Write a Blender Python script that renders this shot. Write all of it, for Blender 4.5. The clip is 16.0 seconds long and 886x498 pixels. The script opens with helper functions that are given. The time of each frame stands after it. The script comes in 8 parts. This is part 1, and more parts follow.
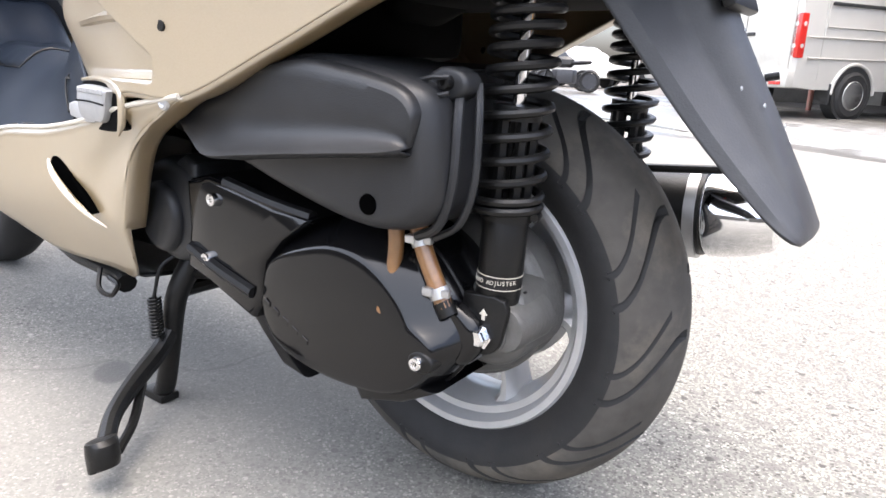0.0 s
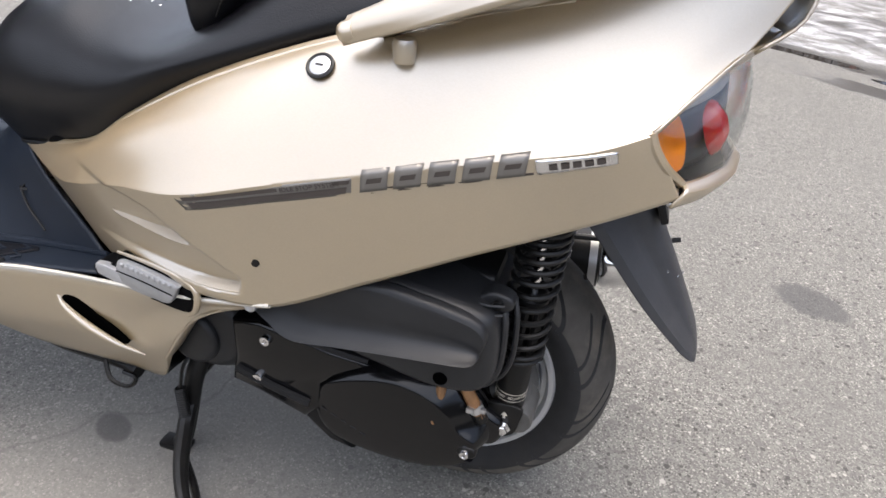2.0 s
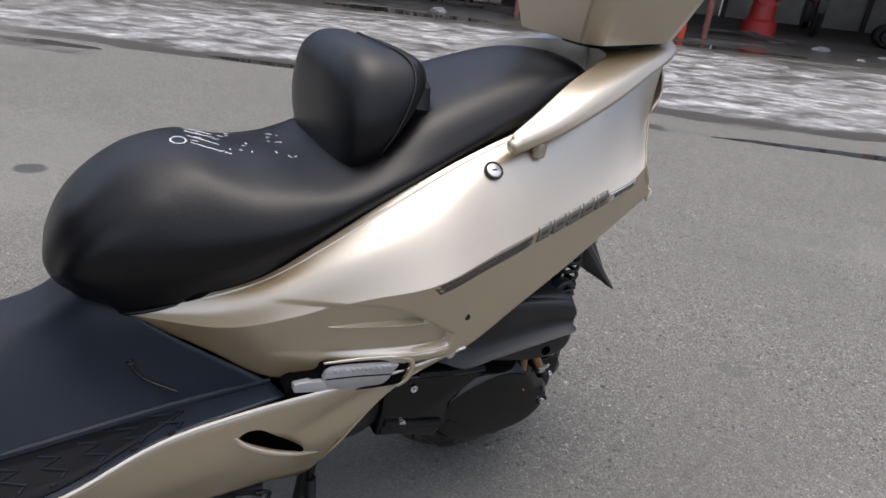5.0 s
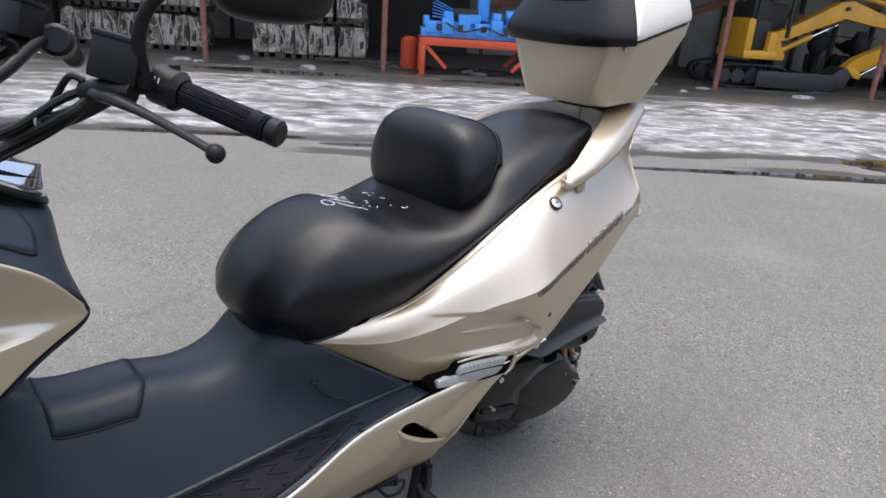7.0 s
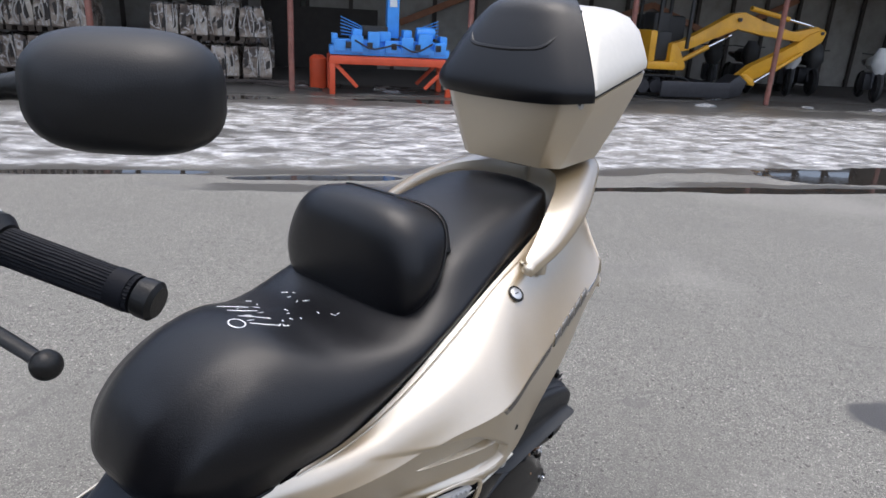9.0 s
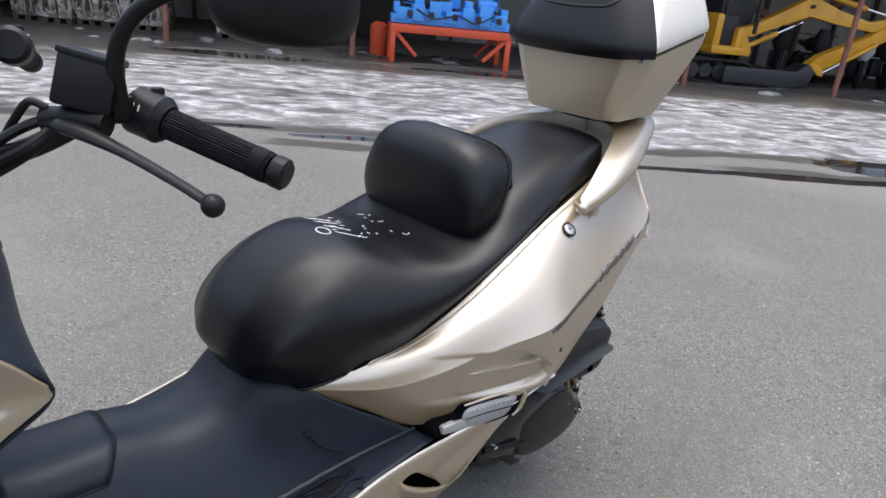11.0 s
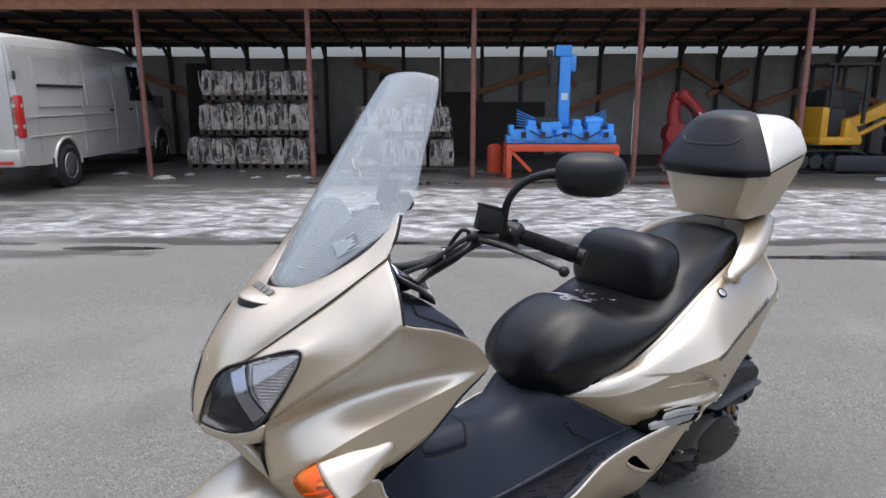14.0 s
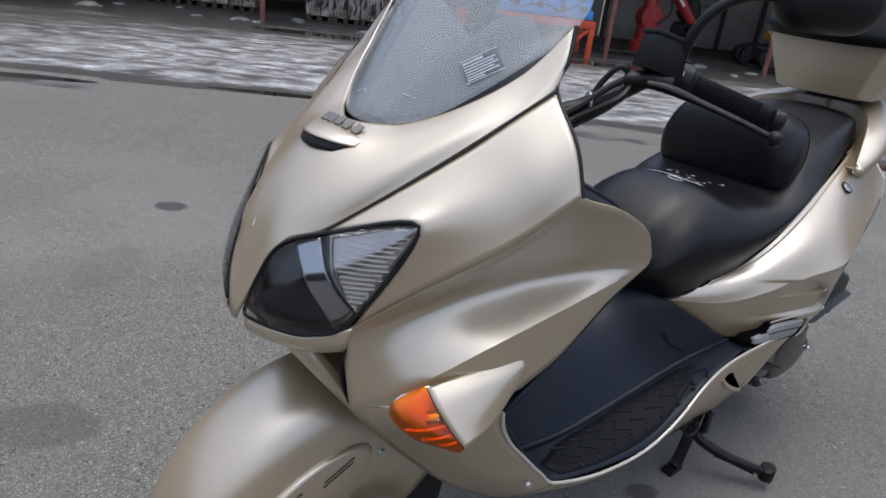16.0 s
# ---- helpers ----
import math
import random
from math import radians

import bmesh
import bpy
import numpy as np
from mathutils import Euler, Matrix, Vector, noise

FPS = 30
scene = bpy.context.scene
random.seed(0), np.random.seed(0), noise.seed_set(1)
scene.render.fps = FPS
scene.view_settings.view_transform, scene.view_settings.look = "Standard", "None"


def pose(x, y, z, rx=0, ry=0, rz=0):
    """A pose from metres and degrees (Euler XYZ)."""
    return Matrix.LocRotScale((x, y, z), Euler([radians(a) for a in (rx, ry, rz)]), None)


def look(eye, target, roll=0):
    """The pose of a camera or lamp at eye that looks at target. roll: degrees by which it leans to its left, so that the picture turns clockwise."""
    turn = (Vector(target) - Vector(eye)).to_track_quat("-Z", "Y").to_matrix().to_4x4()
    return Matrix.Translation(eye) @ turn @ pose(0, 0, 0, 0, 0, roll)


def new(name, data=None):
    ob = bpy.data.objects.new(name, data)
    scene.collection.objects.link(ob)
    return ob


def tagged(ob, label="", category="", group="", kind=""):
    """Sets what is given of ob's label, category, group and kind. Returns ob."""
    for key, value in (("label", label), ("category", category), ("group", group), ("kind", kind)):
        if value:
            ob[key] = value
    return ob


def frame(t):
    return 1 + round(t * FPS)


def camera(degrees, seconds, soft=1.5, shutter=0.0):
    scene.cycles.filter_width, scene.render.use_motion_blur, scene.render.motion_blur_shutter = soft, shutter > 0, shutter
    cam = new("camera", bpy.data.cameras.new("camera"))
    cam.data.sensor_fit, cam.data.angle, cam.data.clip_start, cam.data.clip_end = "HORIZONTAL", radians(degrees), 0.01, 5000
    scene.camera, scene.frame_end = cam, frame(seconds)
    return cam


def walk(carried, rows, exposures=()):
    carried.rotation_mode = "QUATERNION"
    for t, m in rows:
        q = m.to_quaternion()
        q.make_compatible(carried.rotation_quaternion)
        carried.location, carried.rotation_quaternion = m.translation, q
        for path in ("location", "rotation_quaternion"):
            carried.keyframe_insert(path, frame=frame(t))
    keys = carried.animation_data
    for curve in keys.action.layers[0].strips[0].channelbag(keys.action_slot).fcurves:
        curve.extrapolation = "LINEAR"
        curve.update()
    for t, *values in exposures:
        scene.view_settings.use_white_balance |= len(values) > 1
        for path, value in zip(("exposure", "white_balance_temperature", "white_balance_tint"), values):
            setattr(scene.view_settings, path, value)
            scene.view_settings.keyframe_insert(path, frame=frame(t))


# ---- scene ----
cam = camera(67.3, 16.0, soft=1.6)
PATH = [
    (0, (1.26, -0.541, 0.544), (-0.575, 0.054, 0.018), 2.1),
    (0.5, (1.251, -0.562, 0.577), (-0.563, 0.028, -0.024), 2.3),
    (1, (1.242, -0.621, 0.782), (-0.493, -0.02, -0.012), 3.2),
    (1.5, (1.247, -0.733, 0.992), (-0.296, 0.052, -0.01), 2.9),
    (2, (1.178, -0.859, 1.029), (-0.161, 0.221, 0.009), 4.5),
    (2.5, (1.078, -0.973, 1.08), (-0.091, 0.258, 0.023), 5.5),
    (3, (0.982, -1.152, 1.098), (-0.013, 0.256, 0.085), 6.0),
    (3.5, (0.881, -1.251, 1.117), (0.106, 0.296, 0.115), 6.4),
    (4, (0.748, -1.298, 1.113), (0.182, 0.367, 0.159), 6.3),
    (4.5, (0.652, -1.401, 1.133), (0.244, 0.336, 0.23), 8.2),
    (4.7, (0.617, -1.479, 1.15), (0.29, 0.283, 0.261), 7.3),
    (7, (0.105, -1.955, 1.237), (0.285, -0.092, 0.533), 4.0),
    (7.5, (0.088, -1.942, 1.266), (0.308, -0.095, 0.531), 3.8),
    (8, (0.087, -1.761, 1.307), (0.446, 0.074, 0.597), 2.1),
    (8.2, (0.101, -1.68, 1.322), (0.529, 0.162, 0.671), 2.9),
    (10.3, (0.046, -1.626, 1.28), (0.405, 0.204, 0.56), 5.1),
    (10.5, (0.038, -1.658, 1.275), (0.377, 0.172, 0.544), 5.3),
    (11, (0.03, -1.792, 1.269), (0.32, 0.045, 0.534), 5.8),
    (11.5, (0.008, -1.958, 1.263), (0.168, -0.12, 0.491), 4.9),
    (12, (-0.011, -2.109, 1.298), (0.014, -0.242, 0.581), 2.9),
    (12.5, (-0.008, -2.293, 1.311), (-0.059, -0.402, 0.661), 1.9),
    (13, (-0.055, -2.428, 1.346), (-0.185, -0.518, 0.768), 0.8),
    (13.5, (-0.188, -2.498, 1.393), (-0.315, -0.555, 0.937), 0.3),
    (14, (-0.345, -2.535, 1.405), (-0.378, -0.584, 0.967), 0.0),
    (14.5, (-0.445, -2.458, 1.388), (-0.445, -0.508, 0.943), 1.4),
    (15, (-0.52, -2.308, 1.361), (-0.495, -0.378, 0.838), 0.9),
    (15.5, (-0.596, -2.21, 1.313), (-0.554, -0.311, 0.687), 2.2),
    (16, (-0.69, -2.098, 1.228), (-0.504, -0.267, 0.445), 6.9),
]
EXPOSURES = [(0.0, 2.5, 6300, 9), (1.0, 2.5, 6300, 9), (1.5, 2.2, 6300, 9), (2.0, 1.4, 6300, 9), (2.5, 1.05, 6300, 9), (3.5, 0.7, 6250, 9), (4.5, 0.55, 6150, 9), (7.0, 0.95, 5950, 8), (10.5, 0.85, 5900, 8), (11.5, 0.9, 5900, 8), (12.0, 1.2, 5900, 7), (12.5, 1.25, 5900, 7), (13.5, 0.85, 5900, 8), (14.5, 0.8, 5850, 8), (16.0, 0.3, 5800, 7)]
walk(cam, [(t, look(eye, target, roll)) for t, eye, target, roll in PATH], EXPOSURES)

# ---- light ----
world = bpy.data.worlds.new("world")
scene.world = world
world.use_nodes = True
wn = world.node_tree.nodes
sky = wn.new("ShaderNodeTexSky")
sky.sky_type, sky.sun_disc = "NISHITA", False
sky.sun_elevation, sky.sun_rotation = radians(86), radians(45)
sky.air_density, sky.dust_density, sky.ozone_density = 0.7, 7.0, 0.3
wn["Background"].inputs[1].default_value = 0.15
world.node_tree.links.new(sky.outputs[0], wn["Background"].inputs[0])
sun_data = bpy.data.lights.new("sun", "SUN")
sun_data.energy, sun_data.angle, sun_data.color = 1.15, radians(150), (1.0, 0.975, 0.95)
sun = new("sun", sun_data)
# a high veiled sun over the open yard
sun.matrix_world = look((0, 0, 20), (1.5, 5.0, 20 - 13))


# ---- materials ----
def material(name, color, rough=0.5, metal=0.0, vary=0.15, scale=30.0, bump=0.0, bump_scale=200.0, coat=0.0, spec=0.5, dirt=None, dirt_amount=0.0, dirt_scale=4.0):
    """A procedural surface: colour varied at two scales, with grain in roughness and relief."""
    m = bpy.data.materials.new(name)
    m.use_nodes = True
    n, l = m.node_tree.nodes, m.node_tree.links
    b = n["Principled BSDF"]
    b.inputs["Metallic"].default_value = metal
    b.inputs["Coat Weight"].default_value = coat
    b.inputs["Coat Roughness"].default_value = 0.12
    b.inputs["Specular IOR Level"].default_value = spec
    tc = n.new("ShaderNodeTexCoord")
    big, fine = n.new("ShaderNodeTexNoise"), n.new("ShaderNodeTexNoise")
    big.inputs["Scale"].default_value, fine.inputs["Scale"].default_value = scale / 6, scale
    big.inputs["Detail"].default_value = 6
    for t in (big, fine):
        l.new(tc.outputs["Object"], t.inputs["Vector"])
    add = n.new("ShaderNodeMath")
    add.operation = "ADD"
    l.new(big.outputs["Fac"], add.inputs[0])
    l.new(fine.outputs["Fac"], add.inputs[1])
    ramp = n.new("ShaderNodeMapRange")
    ramp.inputs["From Min"].default_value, ramp.inputs["From Max"].default_value = 0.6, 1.4
    ramp.inputs["To Min"].default_value, ramp.inputs["To Max"].default_value = 1 - vary, 1 + vary
    l.new(add.outputs[0], ramp.inputs["Value"])
    mul = n.new("ShaderNodeVectorMath")
    mul.operation = "SCALE"
    mul.inputs[0].default_value = color
    l.new(ramp.outputs[0], mul.inputs["Scale"])
    out = mul.outputs[0]
    if dirt:
        dn = n.new("ShaderNodeTexNoise")
        dn.inputs["Scale"].default_value, dn.inputs["Detail"].default_value, dn.inputs["Roughness"].default_value = dirt_scale, 8, 0.65
        l.new(tc.outputs["Object"], dn.inputs["Vector"])
        dr = n.new("ShaderNodeMapRange")
        dr.inputs["From Min"].default_value, dr.inputs["From Max"].default_value = 0.5, 0.72
        dr.inputs["To Max"].default_value = dirt_amount
        l.new(dn.outputs["Fac"], dr.inputs["Value"])
        mix = n.new("ShaderNodeMix")
        mix.data_type = "RGBA"
        l.new(dr.outputs[0], mix.inputs[0])
        l.new(out, mix.inputs[6])
        mix.inputs[7].default_value = (*dirt, 1)
        out = mix.outputs[2]
    l.new(out, b.inputs["Base Color"])
    rr = n.new("ShaderNodeMapRange")
    rr.inputs["To Min"].default_value, rr.inputs["To Max"].default_value = rough * 0.85, min(1, rough * 1.15)
    l.new(big.outputs["Fac"], rr.inputs["Value"])
    l.new(rr.outputs[0], b.inputs["Roughness"])
    if bump:
        g = n.new("ShaderNodeTexNoise")
        g.inputs["Scale"].default_value, g.inputs["Detail"].default_value = bump_scale, 3
        l.new(tc.outputs["Object"], g.inputs["Vector"])
        bp = n.new("ShaderNodeBump")
        bp.inputs["Strength"].default_value, bp.inputs["Distance"].default_value = bump, 0.002
        l.new(g.outputs["Fac"], bp.inputs["Height"])
        l.new(bp.outputs[0], b.inputs["Normal"])
    return m


def clear_material(name, color, rough=0.03, clear=0.85, haze=0.0):
    """A clear sheet: light passes straight through, with more gloss at a slant and a little scattered haze."""
    m = bpy.data.materials.new(name)
    m.use_nodes = True
    n, l = m.node_tree.nodes, m.node_tree.links
    n.remove(n["Principled BSDF"])
    tr, gl, df, fr = n.new("ShaderNodeBsdfTransparent"), n.new("ShaderNodeBsdfGlossy"), n.new("ShaderNodeBsdfDiffuse"), n.new("ShaderNodeLayerWeight")
    tr.inputs[0].default_value = (*[c * clear for c in color], 1)
    gl.inputs["Roughness"].default_value = rough
    df.inputs[0].default_value = (0.75, 0.78, 0.8, 1)
    fr.inputs[0].default_value = 0.5
    pw, ma = n.new("ShaderNodeMath"), n.new("ShaderNodeMath")
    pw.operation, ma.operation = "POWER", "MULTIPLY_ADD"
    pw.inputs[1].default_value = 4.0
    ma.inputs[1].default_value, ma.inputs[2].default_value = 0.6, 0.035
    l.new(fr.outputs["Facing"], pw.inputs[0])
    l.new(pw.outputs[0], ma.inputs[0])
    a, b = n.new("ShaderNodeMixShader"), n.new("ShaderNodeMixShader")
    a.inputs[0].default_value = haze
    l.new(tr.outputs[0], a.inputs[1])
    l.new(df.outputs[0], a.inputs[2])
    l.new(ma.outputs[0], b.inputs[0])
    l.new(a.outputs[0], b.inputs[1])
    l.new(gl.outputs[0], b.inputs[2])
    l.new(b.outputs[0], n["Material Output"].inputs[0])
    return m


def metallic_paint(name, pigment, flake, share):
    """Metallic paint: bronze pigment mixed with bright flakes that mirror the sky softly, under a thin coat."""
    m = material(name, pigment, 0.42, 0, 0.05, 60, bump=0.02, bump_scale=900, coat=0.3, dirt=tuple(0.75 * c for c in pigment), dirt_amount=0.25, dirt_scale=9)
    n, l = m.node_tree.nodes, m.node_tree.links
    f, mix, grain, level = n.new("ShaderNodeBsdfPrincipled"), n.new("ShaderNodeMixShader"), n.new("ShaderNodeTexNoise"), n.new("ShaderNodeMapRange")
    f.inputs["Base Color"].default_value = (*flake, 1)
    f.inputs["Metallic"].default_value, f.inputs["Roughness"].default_value = 1.0, 0.36
    f.inputs["Coat Weight"].default_value, f.inputs["Coat Roughness"].default_value = 0.3, 0.12
    grain.inputs["Scale"].default_value, grain.inputs["Detail"].default_value = 350, 2
    level.inputs["To Min"].default_value, level.inputs["To Max"].default_value = share - 0.08, share + 0.08
    l.new(grain.outputs["Fac"], level.inputs["Value"])
    l.new(level.outputs[0], mix.inputs[0])
    l.new(n["Principled BSDF"].outputs[0], mix.inputs[1])
    l.new(f.outputs[0], mix.inputs[2])
    l.new(mix.outputs[0], n["Material Output"].inputs[0])
    return m


GOLD = metallic_paint("champagne_paint", (0.34, 0.242, 0.112), (0.63, 0.622, 0.592), 0.50)
GOLD_LIGHT = material("champagne_edge", (0.58, 0.545, 0.475), 0.35, 0.3, 0.04, 60, coat=0.4)
BLUE_GREY = material("blue_grey_plastic", (0.0115, 0.0158, 0.0245), 0.42, 0, 0.12, 25, bump=0.12, bump_scale=700, dirt=(0.03, 0.034, 0.04), dirt_amount=0.2, spec=0.22)
BLACK_PLASTIC = material("black_plastic", (0.006, 0.006, 0.0066), 0.42, 0, 0.15, 40, bump=0.1, bump_scale=700, spec=0.3)
MATTE = material("matte_grey_plastic", (0.014, 0.0146, 0.016), 0.42, 0, 0.15, 30, bump=0.15, bump_scale=600, dirt=(0.032, 0.032, 0.033), dirt_amount=0.3, dirt_scale=9, spec=0.36)
GLOSS_BLACK = material("gloss_black", (0.0035, 0.0035, 0.004), 0.13, 0, 0.2, 30, coat=0.4, spec=0.18, dirt=(0.012, 0.012, 0.012), dirt_amount=0.12)
LEATHER = material("black_vinyl", (0.0035, 0.0035, 0.0045), 0.32, 0, 0.15, 50, bump=0.25, bump_scale=500, spec=0.32)
# near-black plastic, stands in for deep shade under the tail and round the pegs
UNDERSIDE = material("shaded_underside", (0.0025, 0.0025, 0.0027), 0.85, 0, 0.2, 30, spec=0.06)
FLAP_GREY = material("weathered_flap", (0.034, 0.035, 0.038), 0.5, 0, 0.2, 25, bump=0.15, bump_scale=500, dirt=(0.06, 0.06, 0.06), dirt_amount=0.4, dirt_scale=12, spec=0.4)
BRIGHT_STRIP = material("bright_strip", (0.85, 0.86, 0.87), 0.07, 0.95, 0.04, 40, bump=0.5, bump_scale=14)
# near-black without gloss, paints the shade inside the drain hole and belly slots
HOLE = material("deep_black", (0.0012, 0.0012, 0.0012), 0.9, spec=0.0)
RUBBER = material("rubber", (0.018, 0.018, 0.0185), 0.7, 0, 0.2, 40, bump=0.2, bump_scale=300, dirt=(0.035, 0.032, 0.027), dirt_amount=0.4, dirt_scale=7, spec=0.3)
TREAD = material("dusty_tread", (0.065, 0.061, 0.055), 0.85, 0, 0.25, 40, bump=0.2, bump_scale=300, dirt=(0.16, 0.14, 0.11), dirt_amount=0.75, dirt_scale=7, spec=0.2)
RUBBER_MAT = material("rubber_mat", (0.005, 0.0055, 0.008), 0.6, 0, 0.2, 40, bump=0.2, bump_scale=400, spec=0.14)
ALU = material("cast_aluminium", (0.50, 0.50, 0.50), 0.38, 0.85, 0.08, 50, bump=0.1, bump_scale=500, dirt=(0.2, 0.2, 0.19), dirt_amount=0.35)
ALU_DULL = material("dull_aluminium", (0.105, 0.104, 0.10), 0.5, 0.4, 0.2, 40, bump=0.35, bump_scale=250, dirt=(0.055, 0.05, 0.045), dirt_amount=0.6, dirt_scale=14)
SILVER = material("silver_paint", (0.46, 0.465, 0.47), 0.36, 0.45, 0.05, 60, dirt=(0.2, 0.2, 0.19), dirt_amount=0.25)
CHROME = material("chrome", (0.75, 0.75, 0.76), 0.08, 1.0, 0.03, 30)
BLACK_STEEL = material("black_steel", (0.006, 0.006, 0.006), 0.4, 0.2, 0.2, 60, bump=0.2, bump_scale=300, dirt=(0.03, 0.026, 0.022), dirt_amount=0.4, spec=0.35)


# ---- shapes ----
def spline(pts, n):
    """n points on a Catmull-Rom curve through pts, spaced by their index."""
    p = [Vector(q) for q in pts]
    out = []
    for i in range(n):
        s = i / (n - 1) * (len(p) - 1)
        k = min(int(s), len(p) - 2)
        f = s - k
        a, b, c, d = p[k - 1] if k else 2 * p[0] - p[1], p[k], p[k + 1], p[k + 2] if k + 2 < len(p) else 2 * p[-1] - p[-2]
        out.append(0.5 * ((2 * b) + (c - a) * f + (2 * a - 5 * b + 4 * c - d) * f * f + (3 * b - a - 3 * c + d) * f ** 3))
    return out


def spline4(pts, n):
    """n rows of four numbers on a smooth curve through pts."""
    a, b = spline([p[:3] for p in pts], n), spline([(p[3], 0, 0) for p in pts], n)
    return [(u.x, u.y, u.z, v.x) for u, v in zip(a, b)]


def grid(rows, closed=False, caps=False):
    """A bmesh skin over rows of points; closed: each row is a ring."""
    bm = bmesh.new()
    vs = [[bm.verts.new(p) for p in r] for r in rows]
    m = len(rows[0])
    for a, b in zip(vs, vs[1:]):
        for j in range(m if closed else m - 1):
            k = (j + 1) % m
            bm.faces.new((a[j], a[k], b[k], b[j]))
    if caps:
        bm.faces.new(vs[0][::-1])
        bm.faces.new(vs[-1])
    if closed:
        bmesh.ops.recalc_face_normals(bm, faces=bm.faces)
    return bm


def loft(curves, nu=28, nv=5, crease=()):
    """A skin through curves of (x, half-width, z); the surface breaks at the curves named in crease."""
    along = [spline(c, nu) for c in curves]
    cuts = [0, *crease, len(curves) - 1]
    rows = []
    for a, b in zip(cuts, cuts[1:]):
        part_rows = list(zip(*[spline([along[k][i] for k in range(a, b + 1)], nv * (b - a) + 1) for i in range(nu)]))
        rows += part_rows if not rows else part_rows[1:]
    return grid(rows)


def side(curves, s):
    """The curves on the side s (-1 the rider's left, 1 the right)."""
    return [[(x, w * s, z) for x, w, z in c] for c in curves]


def both(curves):
    """The curves from one edge over the middle to the other; the last curve lies in the middle."""
    return side(curves, -1) + side(curves[-2::-1], 1)


def sweep(pts, radii, n=12, count=0, flat=1.0, up=(0, 0, 1)):
    """A tube along pts with the radii (one or one a point); flat squeezes it along up."""
    radii = [radii] * len(pts) if not isinstance(radii, (list, tuple)) else radii
    if count:
        both_ = [(*p, r) for p, r in zip(pts, radii)]
        q = [spline([b[:3] for b in both_], count), spline([(b[3], 0, 0) for b in both_], count)]
        pts, radii = q[0], [v.x for v in q[1]]
    pts = [Vector(p) for p in pts]
    rows, side_v = [], None
    for i, p in enumerate(pts):
        d = (pts[min(i + 1, len(pts) - 1)] - pts[max(i - 1, 0)]).normalized()
        u = Vector(up) if side_v is None else side_v
        e = d.cross(u)
        if e.length < 1e-4:
            e = d.cross(Vector((1, 0, 0)))
        e.normalize()
        f = e.cross(d).normalized()
        side_v = f
        rows.append([p + radii[i] * (math.cos(a) * e + flat * math.sin(a) * f) for a in [2 * math.pi * k / n for k in range(n)]])
    return grid(rows, True, True)


def lathe(profile, n=48, centre=(0, 0, 0), axis="y", hollow=False):
    """A turned body: profile of (along the axis, radius); hollow: the profile is a loop round a hole."""
    rows = []
    for a, r in profile:
        ring = []
        for k in range(n):
            t = 2 * math.pi * k / n
            c, s = r * math.cos(t), r * math.sin(t)
            ring.append(Vector((c, a, s) if axis == "y" else (a, c, s) if axis == "x" else (c, s, a)) + Vector(centre))
        rows.append(ring)
    if hollow:
        bm = grid(rows + rows[:1], True)
        bmesh.ops.remove_doubles(bm, verts=bm.verts, dist=1e-6)
        bmesh.ops.recalc_face_normals(bm, faces=bm.faces)
        return bm
    return grid(rows, True, True)


def block(size, centre=(0, 0, 0), bevel=0.0, segments=2, turn=None):
    bm = bmesh.new()
    bmesh.ops.create_cube(bm, size=1)
    bmesh.ops.scale(bm, vec=size, verts=bm.verts)
    if bevel:
        bmesh.ops.bevel(bm, geom=bm.edges[:], offset=bevel, segments=segments, affect="EDGES", profile=0.6)
    m = Matrix.Translation(centre) @ (turn or Matrix.Identity(4))
    bmesh.ops.transform(bm, matrix=m, verts=bm.verts)
    return bm


def slab(outline, w0, w1, bevel=0.01, s=-1, steps=3, smooth=0, dome=0.0):
    """A plate with an outline in (x, z), from half-width w0 to w1 on side s, with a rounded outer edge."""
    pts = [Vector((x, 0, z)) for x, z in outline]
    if smooth:
        pts = spline(pts + pts[:1], smooth * len(pts) + 1)[:-1]
    c = sum(pts, Vector()) / len(pts)
    rows = [[Vector((p.x, s * w0, p.z)) for p in pts]]
    for k in range(steps + 1):
        t = k / steps * math.pi / 2
        inset, w = bevel * (1 - math.cos(t)), w1 - bevel + bevel * math.sin(t)
        rows.append([Vector((p.x, s * w, p.z)) + (c - p).normalized() * inset for p in pts])
    if dome:
        for f, d in ((0.25, 0.55), (0.55, 0.88), (0.85, 0.99)):
            rows.append([q.lerp(Vector((c.x, s * w1, c.z)), f) + Vector((0, s * dome * d, 0)) for q in rows[steps + 1]])
    return grid(rows, True, True)


def ring(cx, ax, w, z0, z1, p=3.0, n=40, taper=0.0):
    """A rounded ring round x = cx with half-length ax and half-width w; z runs from z0 in front to z1 behind."""
    out = []
    for k in range(n):
        t = 2 * math.pi * k / n
        c, s = math.cos(t), math.sin(t)
        u, v = math.copysign(abs(c) ** (2 / p), c), math.copysign(abs(s) ** (2 / p), s)
        out.append(Vector((cx + ax * u, w * v * (1 - taper * (u + 1) / 2), z0 + (z1 - z0) * (u + 1) / 2)))
    return out


def join(*parts):
    """One bmesh of several."""
    out = bmesh.new()
    for bm in parts:
        me = bpy.data.meshes.new("tmp")
        bm.to_mesh(me)
        out.from_mesh(me)
        bm.free()
        bpy.data.meshes.remove(me)
    return out


def mesh_of(name, bm, mat, smooth=True, sharp=35):
    me = bpy.data.meshes.new(name)
    bm.to_mesh(me)
    bm.free()
    me.materials.append(mat)
    if smooth:
        me.polygons.foreach_set("use_smooth", [True] * len(me.polygons))
        me.set_sharp_from_angle(angle=radians(sharp))
    return me


